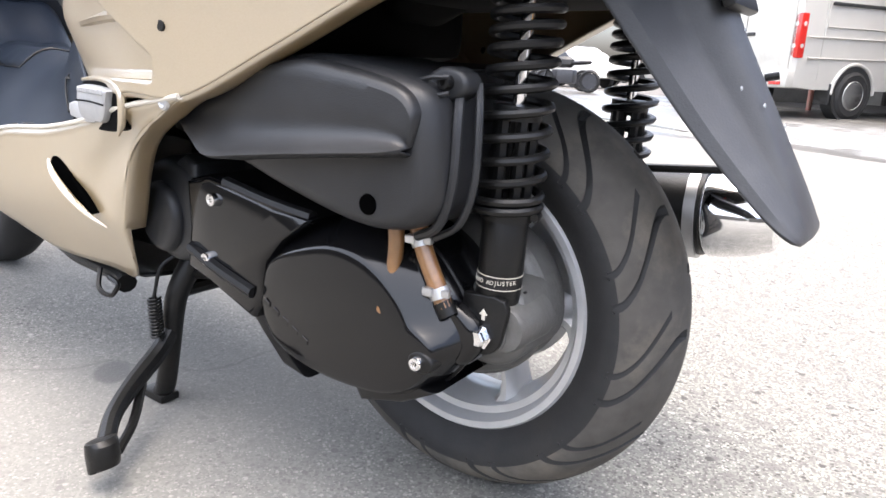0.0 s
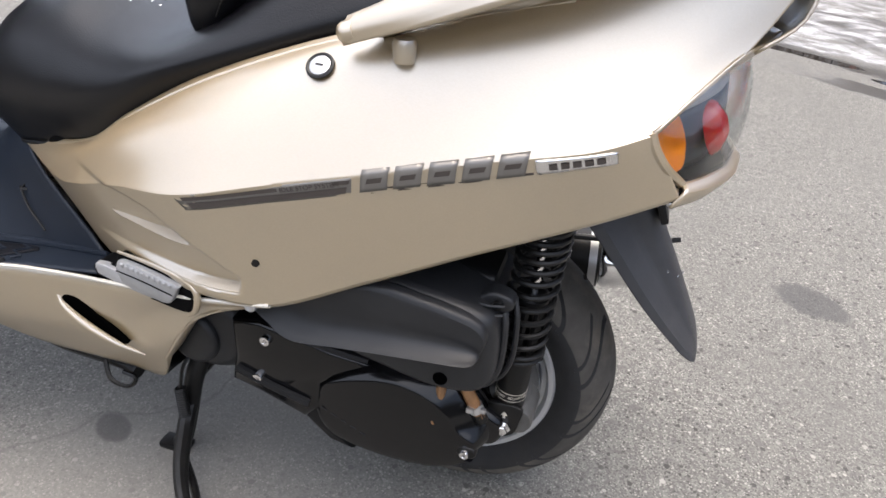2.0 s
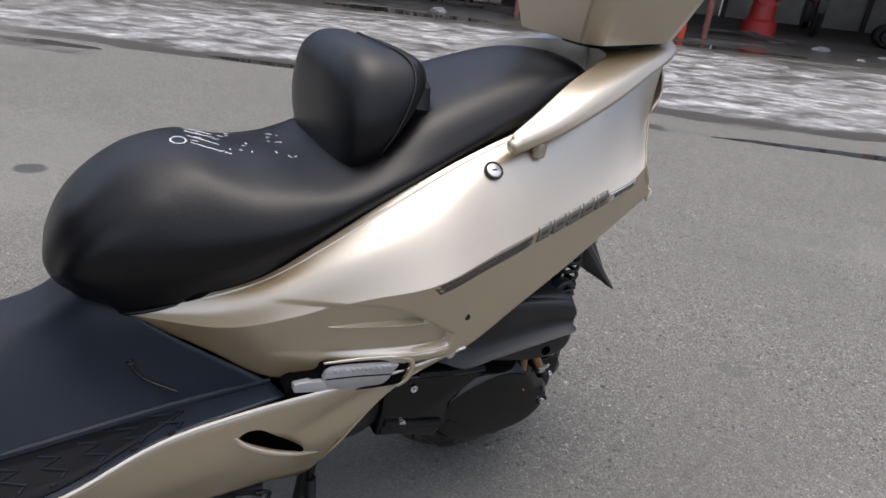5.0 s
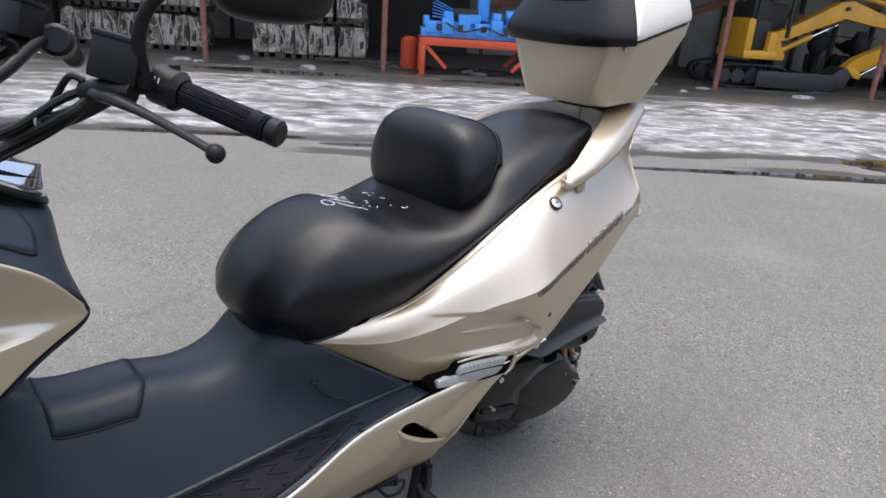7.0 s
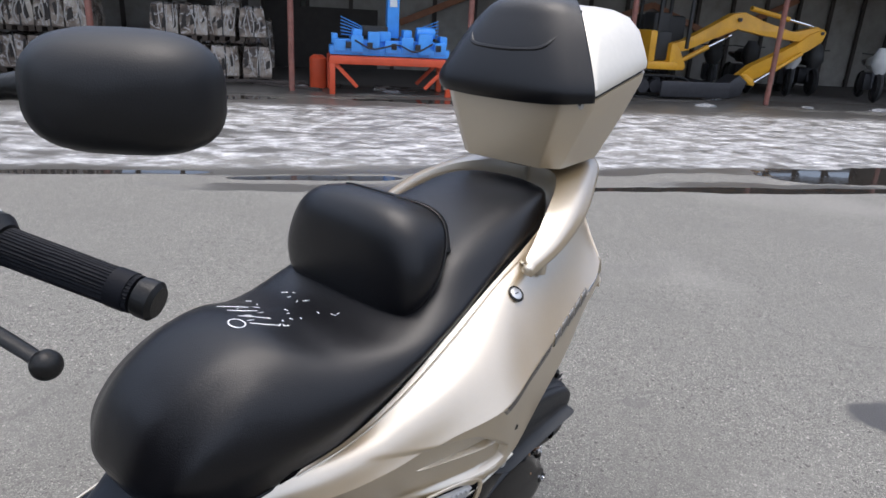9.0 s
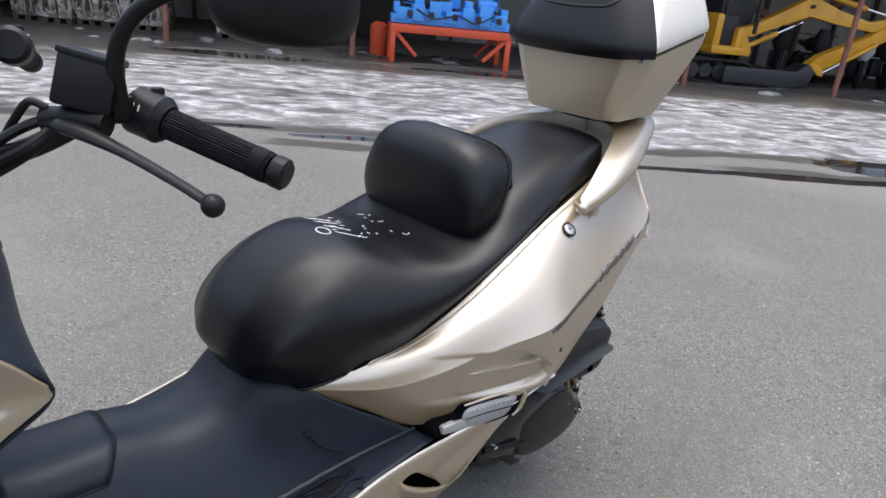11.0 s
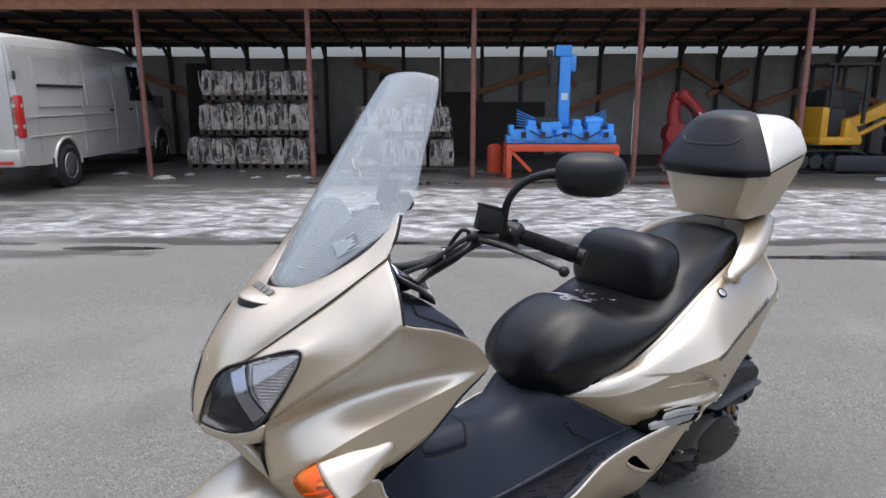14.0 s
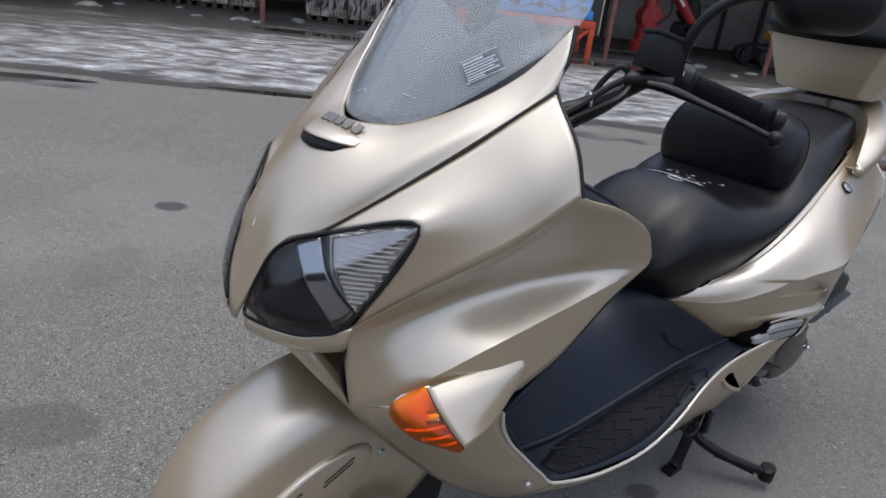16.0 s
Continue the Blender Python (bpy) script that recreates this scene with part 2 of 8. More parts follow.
def part(name, bm, mat, parent, label="", thick=0.0, smooth=True, sharp=35):
    """Links a bmesh as one mesh object under a thing or a part."""
    ob = new(name, mesh_of(name, bm, mat, smooth, sharp))
    ob.parent = parent
    if thick:
        so = ob.modifiers.new("thickness", "SOLIDIFY")
        so.thickness, so.offset = thick, 0.0
    if label:
        tagged(ob, label)
    return ob


def thing(name, label, category, m=None, group=""):
    ob = new(name)
    ob.empty_display_size = 0.1
    if m:
        ob.matrix_world = m
    return tagged(ob, label, category, group)


def solid(name, bm, mat, label="", category="", group="", kind="", m=None, smooth=True):
    ob = new(name, mesh_of(name, bm, mat, smooth))
    if m:
        ob.matrix_world = m
    return tagged(ob, label, category, group, kind)


# ---- ground ----
# wet and oily spots: x, y, half-sizes, strength
SPOTS = [(-1.72, 1.03, 0.085, 0.06, 0.9), (0.6, 0.97, 0.11, 0.08, 0.7), (2.2, 0.08, 0.15, 0.12, 1.0), (0.05, -0.76, 0.05, 0.03, 0.7), (0.3, -0.9, 0.03, 0.03, 0.6), (-1.55, -0.62, 0.16, 0.10, 0.5), (-1.75, 0.35, 0.12, 0.22, 0.22), (1.9, 1.6, 0.3, 0.12, 0.2), (2.9, 0.7, 0.10, 0.05, 0.45), (1.3, 0.3, 0.06, 0.04, 0.35), (-4.3, 3.35, 0.5, 0.12, 0.7), (0.9, 2.2, 0.05, 0.03, 0.5), (3.1, 2.4, 0.07, 0.03, 0.5), (1.9, 2.9, 0.06, 0.03, 0.45), (2.9, -0.2, 0.07, 0.05, 0.5), (-0.9, -0.5, 0.05, 0.03, 0.4)]
# standing water, smooth as a mirror: x, y, half-sizes
PUDDLES = [(6.2, 3.95, 1.9, 0.40), (3.2, 3.42, 1.3, 0.09), (5.0, 3.36, 1.6, 0.10), (0.2, 3.80, 0.75, 0.10), (-1.5, 3.98, 0.9, 0.09), (-3.6, 3.7, 0.6, 0.10), (-5.4, 3.9, 0.9, 0.14), (-1.6, 8.9, 1.4, 0.3), (2.6, 9.0, 1.6, 0.25)]


def ground_material():
    m = bpy.data.materials.new("asphalt")
    m.use_nodes = True
    n, l = m.node_tree.nodes, m.node_tree.links
    b = n["Principled BSDF"]
    geo = n.new("ShaderNodeTexCoord")

    def noise_at(scale, detail=4, stretch=(1, 1, 1), rough=0.5):
        mp = n.new("ShaderNodeMapping")
        mp.inputs["Scale"].default_value = stretch
        l.new(geo.outputs["Object"], mp.inputs[0])
        t = n.new("ShaderNodeTexNoise")
        t.inputs["Scale"].default_value, t.inputs["Detail"].default_value, t.inputs["Roughness"].default_value = scale, detail, rough
        l.new(mp.outputs[0], t.inputs["Vector"])
        return t.outputs["Fac"]

    def step(v, a, b_, lo=0.0, hi=1.0):
        r = n.new("ShaderNodeMapRange")
        r.interpolation_type = "SMOOTHSTEP"
        r.inputs["From Min"].default_value, r.inputs["From Max"].default_value = a, b_
        r.inputs["To Min"].default_value, r.inputs["To Max"].default_value = lo, hi
        l.new(v, r.inputs["Value"])
        return r.outputs[0]

    def op(kind, a, b_):
        t = n.new("ShaderNodeMath")
        t.operation = kind
        for k, v in enumerate((a, b_)):
            if isinstance(v, (int, float)):
                t.inputs[k].default_value = v
            else:
                l.new(v, t.inputs[k])
        return t.outputs[0]

    def blend(f, a, b_):
        t = n.new("ShaderNodeMix")
        t.data_type = "RGBA"
        l.new(f, t.inputs[0])
        for k, v in ((6, a), (7, b_)):
            if isinstance(v, tuple):
                t.inputs[k].default_value = (*v, 1)
            else:
                l.new(v, t.inputs[k])
        return t.outputs[2]

    vor = n.new("ShaderNodeTexVoronoi")
    vor.inputs["Scale"].default_value = 260
    l.new(geo.outputs["Object"], vor.inputs["Vector"])
    stones = n.new("ShaderNodeSeparateColor")
    l.new(vor.outputs["Color"], stones.inputs[0])
    xyz = n.new("ShaderNodeSeparateXYZ")
    l.new(geo.outputs["Object"], xyz.inputs[0])
    y = xyz.outputs["Y"]
    base = blend(step(stones.outputs[0], 0.1, 1.0), (0.085, 0.0825, 0.074), (0.166, 0.162, 0.146))
    # pale chips and dark pits of uneven size
    for scale, cut, tone in ((80, 0.955, (0.30, 0.29, 0.26)), (150, 0.80, (0.30, 0.29, 0.26)), (240, 0.64, (0.28, 0.27, 0.245)), (70, 0.91, (0.035, 0.033, 0.03)), (130, 0.80, (0.04, 0.038, 0.034)), (210, 0.70, (0.045, 0.043, 0.039))):
        v2 = n.new("ShaderNodeTexVoronoi")
        v2.inputs["Scale"].default_value, v2.inputs["Randomness"].default_value = scale, 1.0
        l.new(geo.outputs["Object"], v2.inputs["Vector"])
        sc = n.new("ShaderNodeSeparateColor")
        l.new(v2.outputs["Color"], sc.inputs[0])
        size = op("SUBTRACT", op("MULTIPLY", sc.outputs[1], 0.32), v2.outputs["Distance"])
        base = blend(op("MULTIPLY", step(sc.outputs[0], cut, cut + 0.02), op("MULTIPLY", step(op("ADD", size, 0.2), 0.0, 0.08), 0.95)), base, tone)
    base = blend(step(noise_at(24, 5, (1, 1, 1), 0.6), 0.52, 0.68, 0, 0.5), base, (0.075, 0.073, 0.068))
    base = blend(step(noise_at(1.3, 8, (1, 1, 1), 0.6), 0.40, 0.66, 0, 0.45), base, (0.110, 0.107, 0.097))
    base = blend(step(noise_at(0.5, 5), 0.50, 0.7, 0, 0.5), base, (0.19, 0.185, 0.17))
    base = blend(step(noise_at(0.23, 6, (1, 1.6, 1), 0.6), 0.5, 0.7, 0, 0.4), base, (0.14, 0.136, 0.126))
    # oil and water spots of their own shape
    stain = step(noise_at(2.1, 3), 0.72, 0.78, 0, 0.6)
    ragged = op("MULTIPLY", op("SUBTRACT", noise_at(9, 5), 0.5), 1.6)
    for cx, cy, rx, ry, amount in SPOTS:
        dx = op("DIVIDE", op("SUBTRACT", xyz.outputs["X"], cx), rx)
        dy = op("DIVIDE", op("SUBTRACT", y, cy), ry)
        d = op("ADD", op("ADD", op("MULTIPLY", dx, dx), op("MULTIPLY", dy, dy)), ragged)
        stain = op("MAXIMUM", stain, step(d, 0.6, 1.15, amount, 0))
    base = blend(stain, base, (0.034, 0.032, 0.03))
    pool = None
    for cx, cy, rx, ry in PUDDLES:
        dx = op("DIVIDE", op("SUBTRACT", xyz.outputs["X"], cx), rx)
        dy = op("DIVIDE", op("SUBTRACT", y, cy), ry)
        d = op("ADD", op("ADD", op("MULTIPLY", dx, dx), op("MULTIPLY", dy, dy)), op("MULTIPLY", op("SUBTRACT", noise_at(1.7, 6), 0.5), 2.4))
        one = step(d, 0.85, 1.0, 1, 0)
        pool = one if pool is None else op("MAXIMUM", pool, one)
    crack = n.new("ShaderNodeTexVoronoi")
    crack.feature = "DISTANCE_TO_EDGE"
    crack.inputs["Scale"].default_value = 0.55
    warp = n.new("ShaderNodeVectorMath")
    warp.operation = "MULTIPLY_ADD"
    wob = n.new("ShaderNodeTexNoise")
    wob.inputs["Scale"].default_value, wob.inputs["Detail"].default_value = 2.2, 6
    l.new(geo.outputs["Object"], wob.inputs["Vector"])
    l.new(wob.outputs["Color"], warp.inputs[0])
    warp.inputs[1].default_value = (0.7, 0.7, 0.0)
    l.new(geo.outputs["Object"], warp.inputs[2])
    l.new(warp.outputs[0], crack.inputs["Vector"])
    base = blend(op("MULTIPLY", step(crack.outputs["Distance"], 0.002, 0.006, 1, 0), step(noise_at(0.6, 3), 0.50, 0.58, 0, 0.3)), base, (0.06, 0.058, 0.054))
    # wet strip, ice and packed snow before the shed
    wobble = op("MULTIPLY", op("SUBTRACT", noise_at(0.9, 10, (0.7, 1, 1), 0.62), 0.5), 0.8)
    yy = op("ADD", y, wobble)
    snow_zone = op("MULTIPLY", step(yy, 4.15, 4.35), step(yy, 7.9, 8.5, 1, 0))
    streak = noise_at(3.6, 14, (0.7, 1.1, 1), 0.78)
    snow = op("MULTIPLY", snow_zone, op("MULTIPLY", step(streak, 0.42, 0.60, 0.08, 1), op("MULTIPLY", step(noise_at(0.8, 6, (0.5, 1.2, 1), 0.6), 0.34, 0.46, 0.3, 1), step(op("ADD", xyz.outputs["X"], op("MULTIPLY", y, -0.9)), -13.0, -8.0, 0.1, 1))))
    gutter = op("MULTIPLY", op("MULTIPLY", step(yy, 3.33, 3.38), step(yy, 3.58, 3.64, 1, 0)), step(noise_at(0.45, 4), 0.42, 0.5))
    wet_zone = op("MULTIPLY", step(yy, 3.88, 3.94), step(yy, 10.2, 11.5, 1, 0))
    wet = op("MAXIMUM", gutter, op("MULTIPLY", wet_zone, step(noise_at(0.9, 4, (0.4, 1.4, 1)), 0.36, 0.48, 0.35, 1)))
    base = blend(op("MULTIPLY", wet, 0.75), base, (0.05, 0.048, 0.045))
    base = blend(snow, base, blend(step(noise_at(7.0, 12, (0.6, 1.1, 1), 0.78), 0.34, 0.66), (0.15, 0.15, 0.15), (0.58, 0.585, 0.595)))
    base = blend(pool, base, (0.022, 0.02, 0.018))
    # from the shed's front inward the ground blends to a darker brown
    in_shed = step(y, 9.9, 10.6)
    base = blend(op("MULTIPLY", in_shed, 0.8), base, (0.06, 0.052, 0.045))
    l.new(base, b.inputs["Base Color"])
    dry = op("SUBTRACT", 0.9, op("MAXIMUM", op("MULTIPLY", op("MULTIPLY", wet, op("SUBTRACT", 1.0, snow)), 0.62), op("MULTIPLY", stain, 0.45)))
    dry = op("MULTIPLY", dry, op("SUBTRACT", 1.0, op("MULTIPLY", pool, 0.91)))
    l.new(dry, b.inputs["Roughness"])
    bp = n.new("ShaderNodeBump")
    bp.inputs["Strength"].default_value, bp.inputs["Distance"].default_value = 0.55, 0.002
    h = op("ADD", op("MULTIPLY", stones.outputs[0], op("SUBTRACT", 1.0, wet)), op("MULTIPLY", op("MULTIPLY", streak, snow), 12.0))
    h = op("MULTIPLY", h, op("SUBTRACT", 1.0, pool))
    l.new(h, bp.inputs["Height"])
    l.new(bp.outputs[0], b.inputs["Normal"])
    return m


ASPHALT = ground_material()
gbm = bmesh.new()
xs = [-900, -60, -25, -12, -6, -3, 0, 3, 6, 12, 25, 60, 900]
gv = [[gbm.verts.new((x, y, 0)) for x in xs] for y in xs]
for a, b in zip(gv, gv[1:]):
    for j in range(len(xs) - 1):
        gbm.faces.new((a[j], a[j + 1], b[j + 1], b[j]))
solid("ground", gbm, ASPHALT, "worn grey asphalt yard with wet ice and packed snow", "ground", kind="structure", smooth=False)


# ---- shed ----
WOOD = material("red_brown_timber", (0.30, 0.135, 0.075), 0.7, 0, 0.3, 12, bump=0.3, bump_scale=60, dirt=(0.12, 0.06, 0.04), dirt_amount=0.5, dirt_scale=3)
WOOD_DARK = material("dark_timber", (0.055, 0.045, 0.04), 0.8, 0, 0.3, 12, bump=0.3, bump_scale=60)
POST_PAINT = material("faded_red_post", (0.21, 0.085, 0.065), 0.6, 0, 0.3, 14, bump=0.2, bump_scale=80, dirt=(0.3, 0.2, 0.16), dirt_amount=0.4)
CONCRETE = material("grey_panel", (0.30, 0.285, 0.26), 0.85, 0, 0.2, 4, bump=0.4, bump_scale=30, dirt=(0.16, 0.145, 0.125), dirt_amount=0.6, dirt_scale=1.2)
ROOF_SHEET = material("corrugated_roof", (0.12, 0.11, 0.10), 0.6, 0.2, 0.3, 6, bump=0.2, bump_scale=60)
POSTS = [-12, -9, -6.1, -3, 0, 3, 6, 9.03, 12.05, 15]
for k, x in enumerate(POSTS):
    solid("shed_post", sweep([(x, 10, -0.02), (x, 10, 3.0)], 0.05, 10), POST_PAINT, "slim faded red steel post of the open shed", "post", "posts along the shed front")
solid("front_beam", block((30, 0.12, 0.22), (1.5, 10, 3.1), 0.01), WOOD, "red-brown timber beam along the shed front", "beam", kind="structure")
# the back wall: panels of uneven height between the studs, two narrow gaps
wall_rng = random.Random(8)
wall_back = tagged(new("wall_back"), "grimy grey panelled back wall of the shed", "wall", kind="structure")
for k in range(30):
    x0, x1 = -13 + k + 0.35, -12 + k + 0.35
    top = 2.46 + wall_rng.uniform(-0.03, 0.10)
    gap = 0.07 if k in (11, 16) else 0.004
    part("wall_panel", block((x1 - x0 - gap, 0.12, top), ((x0 + x1 - gap) / 2, 15.2 + wall_rng.uniform(-0.01, 0.01), top / 2), 0.008), CONCRETE, wall_back)
solid("wall_end", block((0.15, 5, 3.2), (-13, 12.6, 1.6), 0.01), CONCRETE, "grimy grey end wall of the shed", "wall", kind="structure")
solid("wall_far_end", block((0.15, 5, 3.2), (16.5, 12.6, 1.6), 0.01), CONCRETE, "grimy grey end wall of the shed", "wall", kind="structure")
rows = []
for x in np.arange(-13.5, 17.0, 0.03):
    z = 0.026 * math.sin(x / 0.18 * 2 * math.pi)
    rows.append([(x, 9.3, 3.42 + z), (x, 15.6, 2.82 + z)])
solid("shed_roof", grid(rows), ROOF_SHEET, "dark corrugated lean-to roof sheets of the shed", "roof", kind="structure")

# the yard's other sides: unseen plain walls added to cut low sky light
YARD_WALL = material("weathered_render", (0.085, 0.08, 0.07), 0.85, 0, 0.25, 3, bump=0.4, bump_scale=25, dirt=(0.07, 0.065, 0.06), dirt_amount=0.6, dirt_scale=0.6)
solid("wall_south", block((34, 0.3, 3.4), (1.0, -13.0, 1.7), 0.02), YARD_WALL, "unseen plain wall added to hold back low sky light", "wall", kind="structure")
solid("wall_east", block((0.3, 12.6, 3.0), (14.0, -2.5, 1.5), 0.02), YARD_WALL, "unseen plain wall added to hold back low sky light", "wall", kind="structure")
solid("eaves_beam", block((30, 0.1, 0.12), (1.5, 15.1, 2.775), 0.01), WOOD_DARK, "dark timber plate under the rear eaves", "beam", kind="structure")
for k in range(5):
    y = 10.4 + 1.0 * k
    solid("purlin", block((30, 0.10, 0.06), (1.5, y, 3.42 - (y - 9.3) * 0.0952 - 0.065), 0.006, 1), WOOD, "brown timber purlin under the roof sheets", "purlin", "purlins of the shed")
for k in range(30):
    x = -13 + k
    bm = block((0.06, 5.75, 0.13), (x, 12.5, 3.02), 0.006, 1, Euler((radians(-5.4), 0, 0)).to_matrix().to_4x4())
    solid("rafter", bm, WOOD_DARK, "dark timber rafter under the roof", "rafter", "rafters of the shed")
    solid("wall_stud", block((0.09, 0.08, 2.72), (x + 0.35, 15.06, 1.36), 0.006, 1), WOOD_DARK, "dark timber stud on the back wall", "stud", "studs of the back wall")
for k in range(30):
    x = -13 + k + 0.35
    solid("knee_brace", block((0.05, 0.62, 0.10), (x, 14.82, 2.60), 0.006, 1, Euler((radians(-38), 0, 0)).to_matrix().to_4x4()), WOOD_DARK, "dark timber knee brace under the eaves", "brace", "knee braces of the shed")
for x0, z0, x1, z1 in ((0.1, 1.55, 2.6, 2.33), (2.1, 2.2, 2.75, 1.75), (2.5, 1.1, 5.4, 2.32), (5.3, 2.32, 7.3, 1.2), (7.2, 1.2, 9.0, 1.85), (6.1, 1.5, 7.1, 2.12), (9.0, 1.85, 10.9, 1.15), (10.9, 1.15, 13.2, 2.2), (-2.9, 2.35, -1.3, 1.95), (-5.9, 1.4, -4.0, 2.2), (-8.8, 2.2, -6.6, 1.3)):
    ln, a = math.hypot(x1 - x0, z1 - z0), math.atan2(z1 - z0, x1 - x0)
    solid("brace", block((ln, 0.05, 0.15), ((x0 + x1) / 2, 14.98, (z0 + z1) / 2), 0.006, 1, Euler((0, -a, 0)).to_matrix().to_4x4()), WOOD, "red-brown timber brace on the back wall", "brace", "braces of the back wall")
BOARD = material("dark_board", (0.035, 0.03, 0.026), 0.8, 0, 0.3, 6, bump=0.2, bump_scale=40)
for x, w, h, lean in ((0.95, 2.0, 1.35, 4), (-1.6, 1.3, 2.05, 3), (-0.2, 0.8, 1.6, 5), (-6.9, 0.5, 2.3, 2)):
    solid("dark_board", block((w, 0.04, h), (0, 0, h / 2), 0.004, 1), BOARD, "dark sheet of board leaning on the back wall", "board", "boards leaning in the shed", m=pose(x, 14.72, 0.0, -lean, 0, 0))

# van, its tail to the yard
VAN_PAINT = material("silver_van_paint", (0.47, 0.455, 0.42), 0.36, 0.25, 0.06, 3, coat=0.35, dirt=(0.18, 0.17, 0.15), dirt_amount=0.45, dirt_scale=1.5)
VAN_DARK = material("van_window", (0.01, 0.011, 0.013), 0.08, 0, 0.1, 5)
VAN_TRIM = material("van_trim", (0.018, 0.018, 0.018), 0.6, 0, 0.15, 10)
van = thing("van", "silver panel van parked with its nose in the shed", "van", pose(-7.62, 7.13, 0, 0, 0, 4.1))


def van_section(y, w0, w1, z0, z1, n=10, r=0.16):
    pts = [(w0, z0), (w0 + 0.01, z0 + 0.35), (w0 + 0.01, (z0 + z1) / 2), (w1 + 0.02, z1 - 2 * r), (w1 - 0.01, z1 - r), (w1 - 0.06, z1 - 0.4 * r), (w1 - r, z1 - 0.1 * r), (w1 * 0.5, z1 + 0.02)]
    right = [Vector((a, y, b)) for a, b in pts]
    return right + [Vector((-p.x, y, p.z)) for p in reversed(right)]


secs = [(0.0, 0.90, 0.82, 0.52, 2.28), (0.05, 0.95, 0.86, 0.45, 2.34), (0.4, 0.98, 0.88, 0.42, 2.37), (2.0, 0.985, 0.89, 0.42, 2.39), (4.3, 0.985, 0.89, 0.42, 2.38), (4.9, 0.98, 0.87, 0.42, 2.30), (5.45, 0.97, 0.83, 0.42, 1.75), (5.8, 0.96, 0.84, 0.42, 1.35), (6.35, 0.93, 0.80, 0.42, 1.12), (6.6, 0.85, 0.72, 0.45, 0.95), (6.66, 0.78, 0.66, 0.50, 0.85)]
vbody = part("van_body", grid([van_section(*q) for q in secs], True, True), VAN_PAINT, van)
part("van_roof_line", sweep([(0.93, 0.1, 2.16), (0.945, 2.0, 2.20), (0.94, 4.3, 2.18)], 0.012, 6, 20), VAN_PAINT, vbody)
for k, (z, y0, y1) in enumerate(((1.62, 0.55, 2.0),)):
    part("slide_rail", block((0.03, y1 - y0, 0.045), (0.985, (y0 + y1) / 2, z), 0.008), VAN_TRIM, vbody, "black sliding door rail")
for y in (0.45, 1.9, 3.2, 4.25):
    part("panel_seam", sweep([(0.999, y, 0.55), (1.001, y, 1.3), (0.953, y, 1.95)], 0.006, 6), VAN_PAINT, vbody)
part("side_crease", sweep([(0.999, 0.15, 1.15), (1.004, 2.5, 1.16), (1.0, 4.6, 1.14)], 0.012, 6), VAN_PAINT, vbody)
for s in (-1, 1):
    part("cab_window", grid([[Vector((s * 0.992, 3.95, 1.38)), Vector((s * 0.985, 5.30, 1.38))], [Vector((s * 0.972, 4.02, 1.75)), Vector((s * 0.940, 5.05, 1.75))], [Vector((s * 0.926, 4.10, 2.06)), Vector((s * 0.905, 4.75, 2.06))]]), VAN_DARK, vbody, "", 0.03)
    part("van_mirror", block((0.2, 0.12, 0.28), (s * 1.12, 5.15, 1.35), 0.03), VAN_TRIM, vbody)
    lamp = part("van_tail_lamp", block((0.16, 0.14, 0.62), (s * 0.90, 0.07, 1.16), 0.03), material("van_red_lens", (0.42, 0.02, 0.015), 0.2, 0, 0.1, 20, coat=0.5) if s < 0 else bpy.data.materials["van_red_lens"], van, "tall red tail lamp")
    for z in (1.02, 1.32):
        part("lamp_disc", lathe([(-0.003, 0.03), (0.01, 0.034)], 16, (s * 0.90, 0.0, z)), VAN_PAINT, lamp)
        part("lamp_disc", lathe([(-0.004, 0.03), (0.006, 0.03)], 16, (s * 0.978, 0.07, z), "x"), VAN_PAINT, lamp)
    for y_ in (3.05, 3.95):
        part("door_handle", block((0.03, 0.16, 0.04), (s * 1.0, y_, 1.22), 0.01), VAN_TRIM, vbody)
    for y0, y1, z0, z1 in ((0.5, 1.95, 1.30, 2.05), (2.1, 3.3, 1.30, 2.05)):
        corner = [(s * (1.0 if z < 1.6 else 0.952), y, z) for y, z in ((y0, z0), (y1, z0), (y1, z1), (y0, z1), (y0, z0))]
        part("pressed_panel_edge", sweep(corner, 0.008, 6), VAN_PAINT, vbody)
    part("lower_crease", sweep([(s * 1.0, 0.2, 0.86), (s * 1.002, 2.5, 0.88), (s * 0.998, 4.7, 0.86)], 0.014, 6), VAN_PAINT, vbody)
    part("rear_hinge", block((0.03, 0.05, 0.12), (s * 0.955, 0.02, 1.75), 0.008), VAN_TRIM, vbody)
    part("rear_door", block((0.86, 0.03, 1.62), (s * 0.44, -0.005, 1.38), 0.02), VAN_PAINT, vbody)
part("rear_handle", block((0.14, 0.04, 0.05), (0.12, -0.03, 1.2), 0.01), VAN_TRIM, vbody)
part("rear_bumper", block((1.9, 0.22, 0.26), (0, 0.02, 0.56), 0.05), VAN_PAINT, van)
part("number_plate", block((0.5, 0.012, 0.11), (-0.3, -0.10, 0.75), 0.003), material("plate_white", (0.7, 0.7, 0.68), 0.4), van)
part("bumper_reflector", block((0.2, 0.02, 0.05), (0.75, -0.095, 0.5), 0.006), bpy.data.materials["van_red_lens"], van)
VAN_RIM = material("van_steel_rim", (0.33, 0.33, 0.32), 0.45, 0.5, 0.15, 10, dirt=(0.1, 0.09, 0.08), dirt_amount=0.5)
